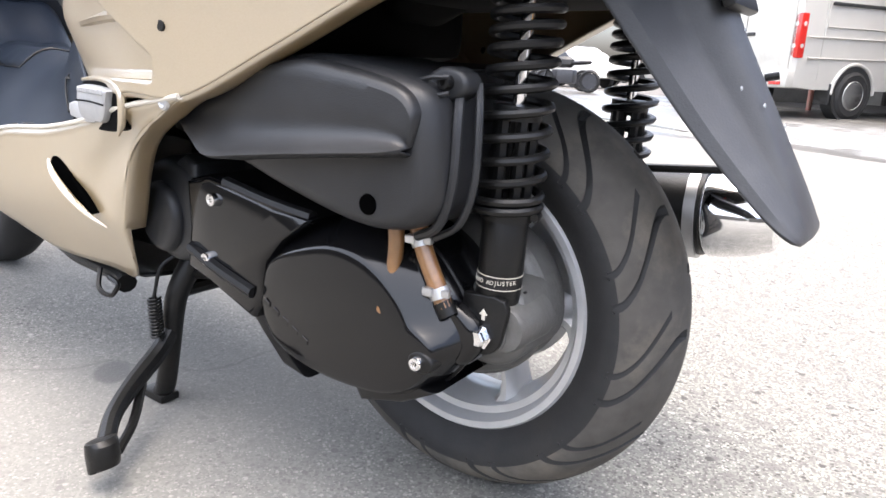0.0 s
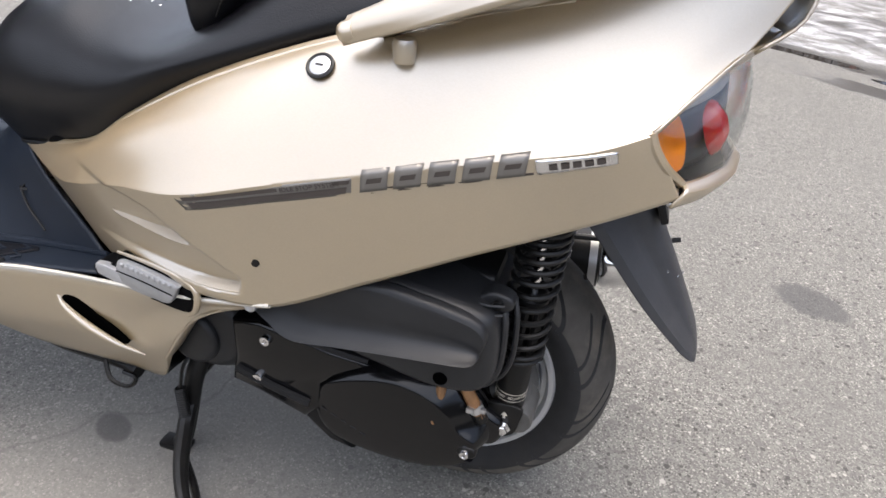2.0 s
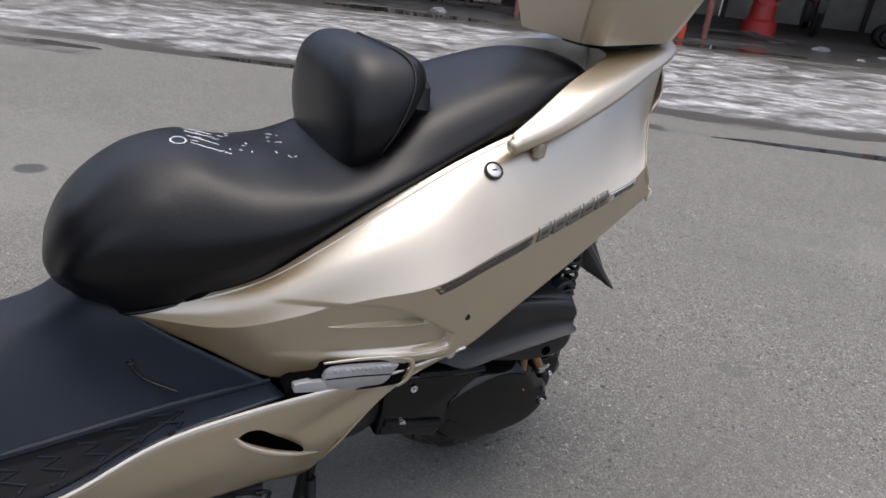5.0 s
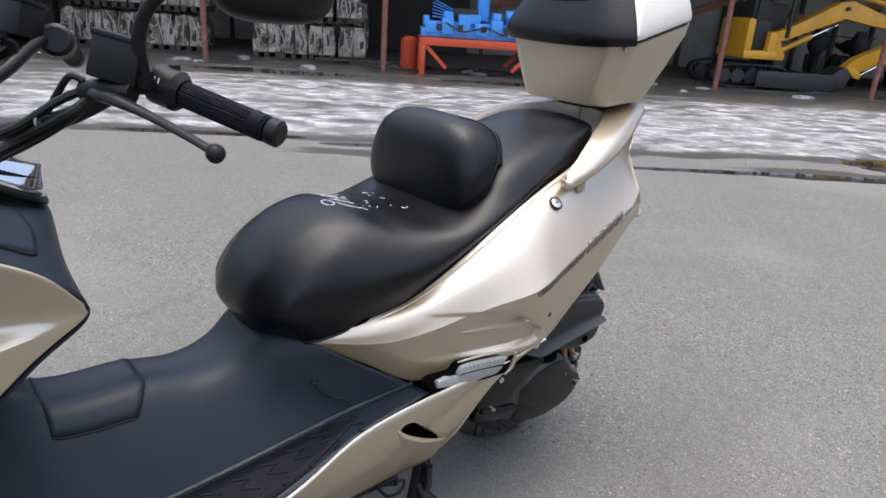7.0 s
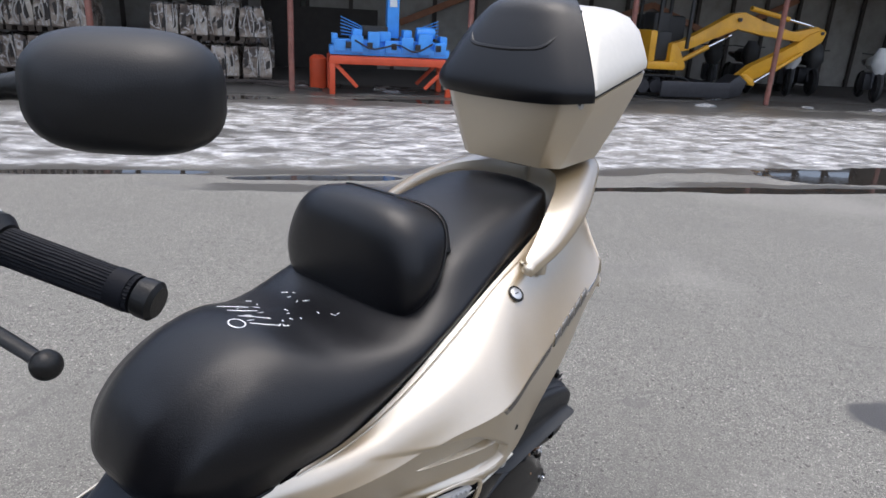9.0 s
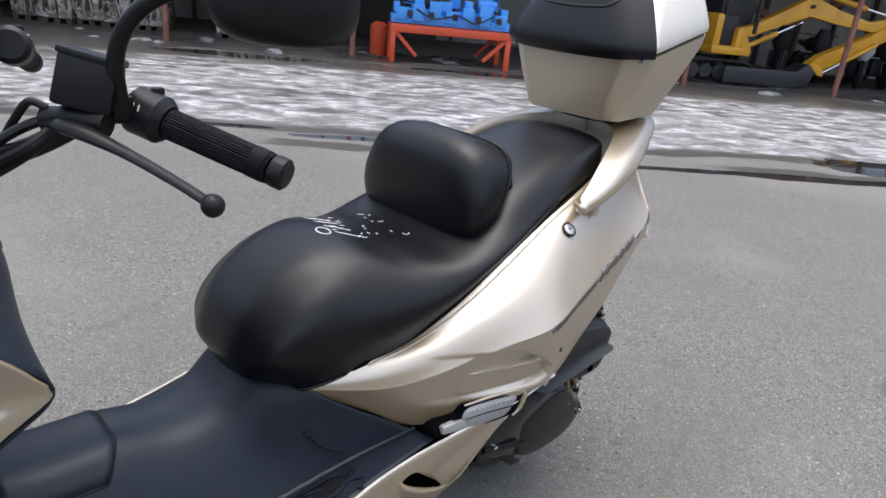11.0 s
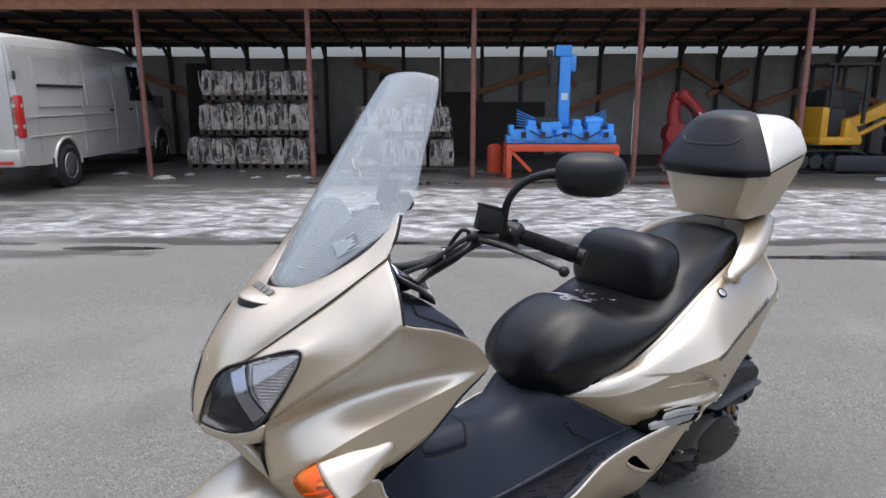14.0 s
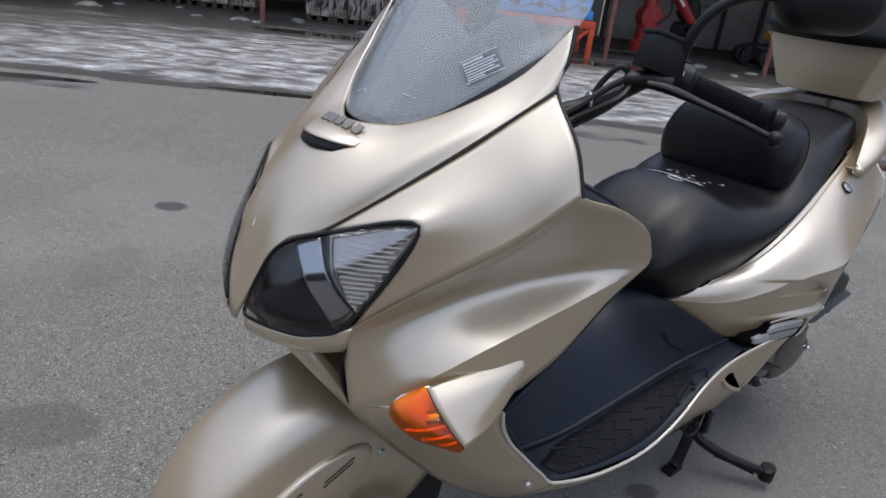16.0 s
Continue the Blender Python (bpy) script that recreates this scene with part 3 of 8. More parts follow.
for y in (1.21, 5.53):
    for s in (-1, 1):
        wheel = part("van_wheel", lathe([(-0.11, 0.2), (-0.12, 0.3), (-0.09, 0.345), (0.09, 0.345), (0.12, 0.3), (0.11, 0.2)], 40, (s * 0.92, y, 0.345), "x"), RUBBER, van)
        part("van_rim", lathe([(0.0, 0.03), (0.085, 0.05), (0.075, 0.12), (0.05, 0.19), (0.112, 0.205), (0.1, 0.215)] if s > 0 else [(0.0, 0.03), (-0.085, 0.05), (-0.075, 0.12), (-0.05, 0.19), (-0.112, 0.205), (-0.1, 0.215)], 32, (s * 0.93, y, 0.345), "x"), VAN_RIM, wheel)
        for k in range(10):
            a = 2 * math.pi * k / 10
            part("rim_hole", lathe([(0, 0.02), (0.01 * s, 0.018)], 8, (s * 1.003, y + 0.15 * math.cos(a), 0.345 + 0.15 * math.sin(a)), "x"), VAN_TRIM, wheel)
        part("wheel_arch", sweep([(s * 1.0, y + 0.44 * math.cos(a), 0.36 + 0.44 * math.sin(a)) for a in [math.pi * k / 14 for k in range(15)]], 0.028, 8), VAN_PAINT, vbody)
        # dark disc over the uncut body stands for the shade inside the arch
        part("arch_shadow", lathe([(s * 0.80, 0.40), (s * 1.0, 0.41)], 36, (0, y, 0.36), "x"), VAN_TRIM, vbody)
    part("mud_flap", block((0.26, 0.02, 0.3), (0.88, y - 0.46, 0.36), 0.006), VAN_TRIM, van)

# wrapped goods on pallets
def wrap_material():
    m = bpy.data.materials.new("film_wrapped_goods")
    m.use_nodes = True
    n, l = m.node_tree.nodes, m.node_tree.links
    b = n["Principled BSDF"]
    tc = n.new("ShaderNodeTexCoord")
    a, w = n.new("ShaderNodeTexNoise"), n.new("ShaderNodeTexNoise")
    a.inputs["Scale"].default_value, w.inputs["Scale"].default_value, w.inputs["Distortion"].default_value = 3.5, 9, 1.5
    w.inputs["Detail"].default_value = 6
    info = n.new("ShaderNodeObjectInfo")
    add = n.new("ShaderNodeVectorMath")
    l.new(tc.outputs["Object"], add.inputs[0])
    l.new(info.outputs["Random"], add.inputs[1])
    for t in (a, w):
        l.new(add.outputs[0], t.inputs["Vector"])
    r0, r1 = n.new("ShaderNodeValToRGB"), n.new("ShaderNodeMapRange")
    e = r0.color_ramp.elements
    e[0].position, e[0].color = 0.34, (0.06, 0.045, 0.036, 1)
    e[1].position, e[1].color = 0.64, (0.44, 0.385, 0.325, 1)
    mid = r0.color_ramp.elements.new(0.5)
    mid.color = (0.24, 0.19, 0.15, 1)
    l.new(a.outputs["Fac"], r0.inputs[0])
    r1.inputs["From Min"].default_value, r1.inputs["From Max"].default_value, r1.inputs["To Max"].default_value = 0.52, 0.64, 0.6
    l.new(w.outputs["Fac"], r1.inputs["Value"])
    mix = n.new("ShaderNodeMix")
    mix.data_type = "RGBA"
    l.new(r1.outputs[0], mix.inputs[0])
    l.new(r0.outputs[0], mix.inputs[6])
    mix.inputs[7].default_value = (0.68, 0.65, 0.62, 1)
    l.new(mix.outputs[2], b.inputs["Base Color"])
    b.inputs["Roughness"].default_value = 0.22
    bp = n.new("ShaderNodeBump")
    bp.inputs["Strength"].default_value, bp.inputs["Distance"].default_value = 0.8, 0.03
    l.new(w.outputs["Fac"], bp.inputs["Height"])
    l.new(bp.outputs[0], b.inputs["Normal"])
    return m


WRAP = wrap_material()
FILM = material("clear_film_fold", (0.45, 0.42, 0.39), 0.2, 0, 0.2, 20, coat=0.3)
STRAP = material("dark_strap", (0.015, 0.014, 0.014), 0.5, 0, 0.2, 10)
PALLET_WOOD = material("pallet_wood", (0.06, 0.045, 0.034), 0.8, 0, 0.3, 10, bump=0.3, bump_scale=50)


def wrapped_goods(x, y, z, w, d, h, seed):
    """One film-wrapped bundle on its pallet."""
    rg = random.Random(seed)
    t = thing("wrapped_bundle", "film-wrapped bundle of parts on a wooden pallet", "bundle", pose(x, y + rg.uniform(-0.08, 0.08), z, 0, 0, rg.uniform(-4, 4)), "bundles stacked in the shed")
    bm = bmesh.new()
    bmesh.ops.create_cube(bm, size=1)
    bmesh.ops.subdivide_edges(bm, edges=bm.edges[:], cuts=7, use_grid_fill=True)
    for v in bm.verts:
        c = v.co
        c.z = c.z + 0.5
        k = noise.noise(Vector((c.x * 3 + seed, c.y * 3, c.z * 4)))
        c.x *= w * (0.98 - 0.16 * abs(c.z - 0.45) * 2 * (1 if c.z > 0.45 else 0.3) + 0.03 * k)
        c.y *= d * (0.97 + 0.05 * k)
        c.z = 0.10 + c.z * (h - 0.12) * (0.93 + 0.14 * noise.noise(Vector((c.x * 6, c.y * 6, seed))))
    part("film", bm, WRAP, t, "", sharp=60)
    for k in range(5):
        part("board", block((w, 0.1, 0.02), (0, -d / 2 + 0.05 + k * (d - 0.1) / 4, 0.09), 0.003, 1), PALLET_WOOD, t)
    for k in range(3):
        part("bearer", block((0.09, d, 0.075), (-w / 2 + 0.06 + k * (w - 0.12) / 2, 0, 0.04), 0.003, 1), PALLET_WOOD, t)
    # dark slabs on the film stand for shaded openings between the parts
    for a in range(3):
        cx, cw = w * (-0.32 + 0.32 * a + rg.uniform(-0.06, 0.06)), w * rg.uniform(0.03, 0.12)
        z0, z1 = h * rg.uniform(0.24, 0.45), h * rg.uniform(0.55, 0.86)
        lean = rg.uniform(-0.04, 0.04)
        part("opening", slab([(cx - cw, z0), (cx - cw * 0.7 + lean, z1 - 0.03), (cx + cw * 0.5 + lean, z1), (cx + cw, z0 + 0.05)], d / 2 - 0.06, d / 2 + 0.004, 0.004), BOARD, t, "dark slab standing for a shaded opening in the bundle")
    for a in range(4):
        x_ = rg.uniform(-0.45, 0.45) * w
        part("film_fold", sweep([(x_, -d / 2 - 0.004, 0.12), (x_ + rg.uniform(-0.06, 0.06), -d / 2 - 0.016, h * 0.5), (x_ + rg.uniform(-0.1, 0.1), -d / 2 - 0.004, h * 0.93)], [0.004, 0.012, 0.004], 6, 10), FILM, t)
    part("strap", join(block((0.022, d + 0.01, 0.004), (0.02, 0, h - 0.01), 0), block((0.022, 0.004, h - 0.08), (0.02, -d / 2 - 0.004, h / 2 + 0.03), 0)), STRAP, t)
    return t


for layer, (z, h, x0, x1, n) in enumerate(((0.0, 0.68, -5.95, -3.35, 5), (0.70, 0.66, -5.62, -3.28, 5), (1.40, 0.62, -5.55, -3.25, 5))):
    for k in range(n):
        w = (x1 - x0) / n
        wrapped_goods(x0 + (k + 0.5) * w, 11.75, z, w * 0.98, 0.85, h, layer * 10 + k)
for layer, (z, h, x0, x1, n) in enumerate(((0.0, 0.66, -2.45, -0.35, 4), (0.68, 0.62, -2.35, -0.45, 4))):
    for k in range(n):
        w = (x1 - x0) / n
        wrapped_goods(x0 + (k + 0.5) * w, 11.5, z, w * 0.98, 0.85, h, 40 + layer * 10 + k)
for k in range(3):
    wrapped_goods(-1.9 + 0.62 * k, 13.6, 0.0, 0.6, 0.8, 1.1 + 0.5 * (k == 1), 70 + k)

# red table with the blue machine
RED_STEEL = material("orange_red_steel", (0.55, 0.075, 0.025), 0.45, 0, 0.15, 8, dirt=(0.2, 0.06, 0.04), dirt_amount=0.3)
BLUE_STEEL = material("bright_blue_steel", (0.07, 0.30, 0.78), 0.4, 0, 0.15, 8, dirt=(0.03, 0.08, 0.2), dirt_amount=0.4)
table = thing("steel_table", "orange-red welded steel work table", "table", pose(1.62, 10.1, 0))
for x in (-0.97, 0.97):
    for y in (-0.42, 0.42):
        part("leg", block((0.09, 0.09, 0.50), (x, y, 0.25), 0.006), RED_STEEL, table)
    part("side_beam", block((0.09, 0.9, 0.1), (x, 0, 0.535), 0.006), RED_STEEL, table)
for y in (-0.42, 0.42):
    part("long_beam", block((2.04, 0.09, 0.11), (0, y, 0.54), 0.006), RED_STEEL, table)
    for s in (-1, 1):
        part("strut", block((0.5, 0.06, 0.06), (s * 0.74, y, 0.30), 0.005, 1, Euler((0, radians(-45 * s), 0)).to_matrix().to_4x4()), RED_STEEL, table)
part("table_top", block((2.0, 0.9, 0.015), (0, 0, 0.60), 0.003), RED_STEEL, table)
mach = thing("blue_machine", "bright blue machine with an upright mast on the table", "machine", pose(1.62, 10.1, 0.61))
part("bed", join(block((2.0, 0.5, 0.14), (0, 0, 0.08), 0.01), block((1.7, 0.36, 0.12), (0, 0, 0.2), 0.01)), BLUE_STEEL, mach)
for k in range(7):
    part("casting", block((0.2, 0.42 + 0.06 * (k % 2), 0.2 + 0.07 * (k % 3)), (-0.84 + 0.28 * k, -0.06, 0.16 + 0.03 * (k % 3)), 0.02), BLUE_STEEL, mach)
part("mast", block((0.2, 0.24, 1.45), (0.06, 0.1, 1.02), 0.015), BLUE_STEEL, mach)
part("mast_head", join(block((0.3, 0.3, 0.2), (0.02, 0.1, 1.66), 0.03), block((0.12, 0.2, 0.3), (0.2, 0.1, 1.45), 0.03)), BLUE_STEEL, mach)
part("mast_label", block((0.12, 0.005, 0.12), (0.06, -0.025, 0.85), 0.002), material("label_pale", (0.6, 0.62, 0.62), 0.5), mach)
part("mast_carriage", join(block((0.16, 0.2, 0.5), (-0.14, 0.1, 1.32), 0.02), block((0.1, 0.16, 0.26), (-0.22, 0.08, 1.55), 0.02)), VAN_TRIM, mach, "black lifting carriage")
for x_, z_, w_ in ((-0.92, 0.26, 0.1), (-0.55, 0.34, 0.16), (-0.1, 0.32, 0.2), (0.28, 0.36, 0.14), (0.62, 0.30, 0.18), (0.9, 0.28, 0.12)):
    part("clamp_block", block((w_, 0.3, 0.16), (x_, -0.08, z_), 0.015), BLUE_STEEL, mach)
for x_ in (-0.7, -0.35, 0.05, 0.45, 0.8):
    part("dark_fitting", block((0.09, 0.04, 0.1), (x_, -0.29, 0.17), 0.01), VAN_TRIM, mach)
part("arm_box", block((0.42, 0.3, 0.16), (-0.25, 0.0, 0.40), 0.02), VAN_TRIM, mach)
part("motor", lathe([(-0.1, 0.09), (0.1, 0.1), (0.22, 0.08)], 20, (0.55, -0.05, 0.40), "x"), BLUE_STEEL, mach)
for s in (-1, 1):
    for k in range(6):
        part("spike", sweep([(s * 0.45, -0.05, 0.30 + 0.03 * k), (s * 0.82, -0.12, 0.33 + 0.055 * k)], 0.008, 6), BLUE_STEEL, mach)
part("hose", sweep([(-0.6, -0.3, 0.25), (-0.3, -0.33, 0.12), (0.1, -0.32, 0.2), (0.4, -0.31, 0.1), (0.7, -0.3, 0.24)], 0.014, 6, 24), VAN_TRIM, mach)
drum = solid("red_cylinder", lathe([(0, 0.14), (0.02, 0.15), (0.5, 0.15), (0.56, 0.08)], 20, (0.45, 10.6, 0.0), "z"), RED_STEEL, "orange-red steel drum beside the table", "drum")

# red robot arm
ROBOT_RED = material("robot_red", (0.33, 0.022, 0.02), 0.4, 0, 0.15, 8, dirt=(0.1, 0.02, 0.02), dirt_amount=0.4)
robot = thing("robot_arm", "dusty red industrial robot arm", "robot", pose(4.2, 11.5, 0))
part("pedestal", lathe([(0, 0.3), (0.25, 0.28), (0.3, 0.22), (0.6, 0.2)], 24, (0, 0, 0), "z"), ROBOT_RED, robot)
part("shoulder", lathe([(-0.2, 0.22), (0.2, 0.22)], 24, (0, 0, 0.72), "y"), ROBOT_RED, robot)
part("upper_arm", sweep([(0, -0.05, 0.7), (-0.06, -0.05, 1.15), (0.02, -0.05, 1.52)], [0.17, 0.13, 0.15], 12, 10), ROBOT_RED, robot)
part("fore_arm", sweep([(0.0, -0.15, 1.55), (0.35, -0.15, 1.22), (0.8, -0.15, 0.72)], [0.15, 0.12, 0.09], 12, 10), ROBOT_RED, robot)
part("wrist", block((0.16, 0.16, 0.22), (0.88, -0.15, 0.6), 0.03), VAN_TRIM, robot)
part("arm_mark", block((0.22, 0.006, 0.05), (0.46, -0.275, 1.07), 0.002, 1, Euler((0, radians(47), 0)).to_matrix().to_4x4()), bpy.data.materials["label_pale"], robot)
part("cable_bundle", sweep([(0.1, -0.2, 0.6), (0.3, -0.25, 0.85), (0.25, -0.25, 1.2), (0.05, -0.22, 1.4)], 0.03, 8, 20), VAN_TRIM, robot)

# small yellow excavator
YELLOW = material("excavator_yellow", (0.66, 0.34, 0.018), 0.4, 0, 0.15, 8, dirt=(0.25, 0.12, 0.03), dirt_amount=0.4)
GREASE = material("greasy_steel", (0.05, 0.05, 0.055), 0.4, 0.5, 0.2, 12)
exc = thing("mini_excavator", "yellow mini excavator with folded boom and dozer blade", "excavator", pose(7.0, 11.2, 0))
for y in (-0.55, 0.45):
    part("track", grid([[Vector((x, y + dy, z)) for dy in (0, 0.25)] for x, z in [(0.75 * math.copysign(abs(math.cos(a)) ** 0.45, math.cos(a)), 0.22 + 0.21 * math.sin(a)) for a in [2 * math.pi * k / 28 for k in range(29)]]]), RUBBER, exc, "", 0.04)
    for k in range(5):
        part("roller", lathe([(y, 0.13), (y + 0.25, 0.13)], 16, (-0.55 + 0.27 * k, 0, 0.22)), GREASE, exc)
part("body", join(block((0.66, 1.15, 0.16), (0.06, 0, 0.62), 0.05), block((0.16, 1.1, 0.62), (-0.19, 0, 0.96), 0.07), block((0.14, 1.12, 0.5), (0.26, 0.0, 0.80), 0.05)), YELLOW, exc)
part("engine_cover", join(block((0.40, 0.95, 0.55), (0.06, 0.05, 0.98), 0.06), block((1.0, 0.42, 0.85), (0.42, 0.46, 1.14), 0.08)), VAN_TRIM, exc, "black engine cover and seat box")
for x in (-0.1, 0.55):
    for y in (-0.5, 0.3):
        part("cab_pillar", block((0.06, 0.06, 1.1), (x, y, 1.5), 0.01), VAN_TRIM, exc)
part("cab_roof", block((1.0, 0.95, 0.05), (0.23, -0.1, 2.06), 0.02), VAN_TRIM, exc)
part("driver_seat", block((0.35, 0.45, 0.5), (0.05, -0.1, 1.35), 0.06), VAN_TRIM, exc)
part("boom_foot", slab([(0.30, 0.62), (0.36, 0.98), (0.50, 1.02), (0.62, 0.90), (0.78, 0.60), (0.74, 0.52), (0.40, 0.52)], -0.14, 0.20, 0.02), YELLOW, exc)
part("boom", slab([(0.38, 0.84), (0.43, 1.02), (0.72, 1.10), (1.27, 1.40), (1.72, 1.66), (1.98, 1.70), (2.5, 1.53), (3.2, 1.37), (3.75, 1.50), (3.88, 1.44), (3.86, 1.30), (3.3, 1.19), (2.5, 1.27), (1.85, 1.37), (1.30, 1.14), (0.76, 0.90)], -0.08, 0.12, 0.015), YELLOW, exc)
part("dipper", slab([(3.84, 1.46), (3.93, 1.40), (3.88, 1.22), (3.62, 1.04), (2.45, 0.40), (2.20, 0.34), (2.06, 0.46), (2.30, 0.66), (3.25, 1.12), (3.55, 1.34)], -0.04, 0.16, 0.015), YELLOW, exc)
for q in (((0.55, 0.62), (1.75, 1.25)), ((2.1, 1.78), (3.62, 1.50))):
    part("ram", sweep([(q[0][0], -0.1, q[0][1]), (q[0][0] + 0.6 * (q[1][0] - q[0][0]), -0.1, q[0][1] + 0.6 * (q[1][1] - q[0][1]))], 0.05, 10), YELLOW, exc)
    part("ram_rod", sweep([(q[0][0], -0.1, q[0][1]), (q[1][0], -0.1, q[1][1])], 0.025, 10), CHROME, exc)
part("ram", sweep([(3.4, -0.2, 0.96), (2.75, -0.2, 0.56)], 0.045, 10), YELLOW, exc)
part("ram_rod", sweep([(3.4, -0.2, 0.96), (2.4, -0.2, 0.34)], 0.022, 10), CHROME, exc)
part("bucket_link", slab([(2.08, 0.48), (2.2, 0.50), (2.46, 0.36), (2.42, 0.26), (2.3, 0.28)], -0.05, 0.2, 0.01), YELLOW, exc)
for x, z in ((0.46, 0.92), (3.82, 1.38), (2.2, 0.42), (1.85, 1.55)):
    part("pin", sweep([(x, -0.19, z), (x, 0.12, z)], 0.035, 12), GREASE, exc)
bk = [(1.95, 0.48), (2.15, 0.35), (2.05, 0.08), (1.75, 0.0), (1.5, 0.08), (1.6, 0.22)]
part("bucket", slab(bk, -0.1, 0.35, 0.02), GREASE, exc)
part("blade", slab([(1.02, 0.05), (1.06, 0.36), (1.12, 0.34), (1.10, 0.05)], -0.6, 0.7, 0.01), GREASE, exc)
part("blade_arm", block((0.7, 0.1, 0.1), (0.75, 0, 0.2), 0.01), GREASE, exc)
part("front_blade", block((1.5, 0.06, 0.3), (0.75, -0.72, 0.2), 0.02), GREASE, exc)

# motorcycles at the back of the shed
def motorcycle(x, y, turn, paint, label):
    t = thing("motorcycle", label, "motorcycle", pose(x, y, 0, 0, 0, turn), "motorcycles in the shed")
    for cx in (-0.68, 0.68):
        wheel = part("wheel", lathe([(-0.05, 0.22), (-0.06, 0.27), (0, 0.31), (0.06, 0.27), (0.05, 0.22)], 28, (cx, 0, 0.31), hollow=True), RUBBER, t)
        part("wheel_disc", lathe([(-0.03, 0.05), (-0.03, 0.21), (0.03, 0.21), (0.03, 0.05)], 24, (cx, 0, 0.31)), GREASE, wheel)
    part("engine", block((0.5, 0.34, 0.38), (0, 0, 0.42), 0.06), GREASE, t)
    part("tank", grid([ring(-0.1, a, b, z, z, 2.5, 20) for a, b, z in ((0.22, 0.1, 0.66), (0.3, 0.17, 0.76), (0.28, 0.16, 0.88), (0.16, 0.08, 0.96))], True, True), paint, t)
    part("saddle", grid([ring(0.38, a, b, z, z + 0.05, 2.5, 20) for a, b, z in ((0.3, 0.1, 0.72), (0.34, 0.14, 0.78), (0.3, 0.12, 0.82))], True, True), LEATHER, t)
    part("fairing", grid([ring(-0.55, a, b, z, z, 2.4, 20) for a, b, z in ((0.1, 0.1, 0.6), (0.18, 0.2, 0.78), (0.16, 0.18, 0.95), (0.05, 0.1, 1.15))], True, True), paint, t)
    part("fork", join(*[sweep([(-0.68, q, 0.31), (-0.5, q, 0.95)], 0.025, 8) for q in (-0.09, 0.09)]), GREASE, t)
    part("bars", sweep([(-0.38, -0.36, 1.02), (-0.48, 0, 1.0), (-0.38, 0.36, 1.02)], 0.014, 8, 12), VAN_TRIM, t)


DULL_WHITE = material("dull_white_paint", (0.5, 0.5, 0.49), 0.4, 0, 0.1, 8, dirt=(0.2, 0.2, 0.19), dirt_amount=0.4)
for k, (x, y, a) in enumerate(((8.6, 13.2, 70), (9.5, 12.8, 60), (10.4, 13.0, 75), (11.2, 12.4, 60), (12.0, 12.8, 70), (5.6, 13.2, 80), (12.8, 11.6, 60))):
    motorcycle(x, y, a, DULL_WHITE if k in (0, 3, 6) else VAN_TRIM, "dusty white motorcycle in the shed" if k in (0, 3, 6) else "dusty black motorcycle in the shed")

# far cars at the yard's end
def car(x, y, turn, paint, label):
    t = thing("car", label, "car", pose(x, y, 0, 0, 0, turn), "cars at the far end of the yard")
    side_ = [(-2.1, 0.35), (-2.15, 0.75), (-1.9, 0.92), (-1.1, 1.0), (-0.6, 1.42), (0.6, 1.47), (1.3, 1.05), (2.0, 0.95), (2.15, 0.6), (2.1, 0.35)]
    body = part("body", slab(side_, -0.8, 0.84, 0.12, smooth=4), paint, t)
    part("side_glass", slab([(-0.95, 1.02), (-0.55, 1.36), (0.55, 1.4), (1.1, 1.06)], -0.78, 0.845, 0.02), VAN_DARK, body)
    for cx in (-1.35, 1.35):
        for s in (-1, 1):
            part("wheel", lathe([(-0.1, 0.18), (-0.1, 0.31), (0.1, 0.31), (0.1, 0.18)], 24, (cx, s * 0.78, 0.31)), RUBBER, t)


for k, (x, y, a) in enumerate(((-23, 12.2, 12), (-28, 15.5, 20), (-33, 17.2, 15), (-30, 22, 10), (-38, 24, 5))):
    car(x, y, a, VAN_PAINT if k != 2 else VAN_TRIM, "silver car parked at the far end" if k != 2 else "dark car parked at the far end")
for k, (x, y, a) in enumerate(((-16.2, 8.6, 40), (-17.2, 8.9, 55))):
    motorcycle(x, y, a, VAN_TRIM, "dark motorcycle parked in the open yard")

# rubble and ice along the shed's edge
SNOW = material("dirty_snow", (0.24, 0.243, 0.25), 0.7, 0, 0.2, 20, bump=0.6, bump_scale=60, dirt=(0.15, 0.14, 0.13), dirt_amount=0.5)
rg = random.Random(11)
for k in range(26):
    x, y, r = rg.uniform(-7, 12), rg.choice((9.6, 9.8, 10.2, 10.6)) + rg.uniform(-0.15, 0.15), rg.uniform(0.05, 0.14)
    bm = bmesh.new()
    bmesh.ops.create_icosphere(bm, subdivisions=2, radius=1)
    for v in bm.verts:
        v.co *= 1 + 0.35 * noise.noise(v.co * 2 + Vector((k * 7, 0, 0)))
        v.co = Vector((v.co.x * r * 1.7, v.co.y * r, max(0, v.co.z) * r * 0.45))
    solid("ice_lump" if k % 3 else "stone_lump", bm, SNOW if k % 3 else CONCRETE, "lump of dirty ice on the ground" if k % 3 else "lump of broken concrete on the ground", "lump", "lumps along the shed edge", m=pose(x, y, 0, 0, 0, rg.uniform(0, 180)))
for k in range(9):
    x, y = rg.uniform(-2, 4.5), rg.uniform(10.3, 11.2)
    solid("plank", block((rg.uniform(0.8, 1.6), 0.12, 0.04), (0, 0, 0.02), 0.004, 1), WOOD_DARK, "dark scrap plank on the shed floor", "plank", "scrap planks", m=pose(x, y, 0.0 + 0.041 * (k % 2), 0, 0, rg.uniform(-40, 40)))


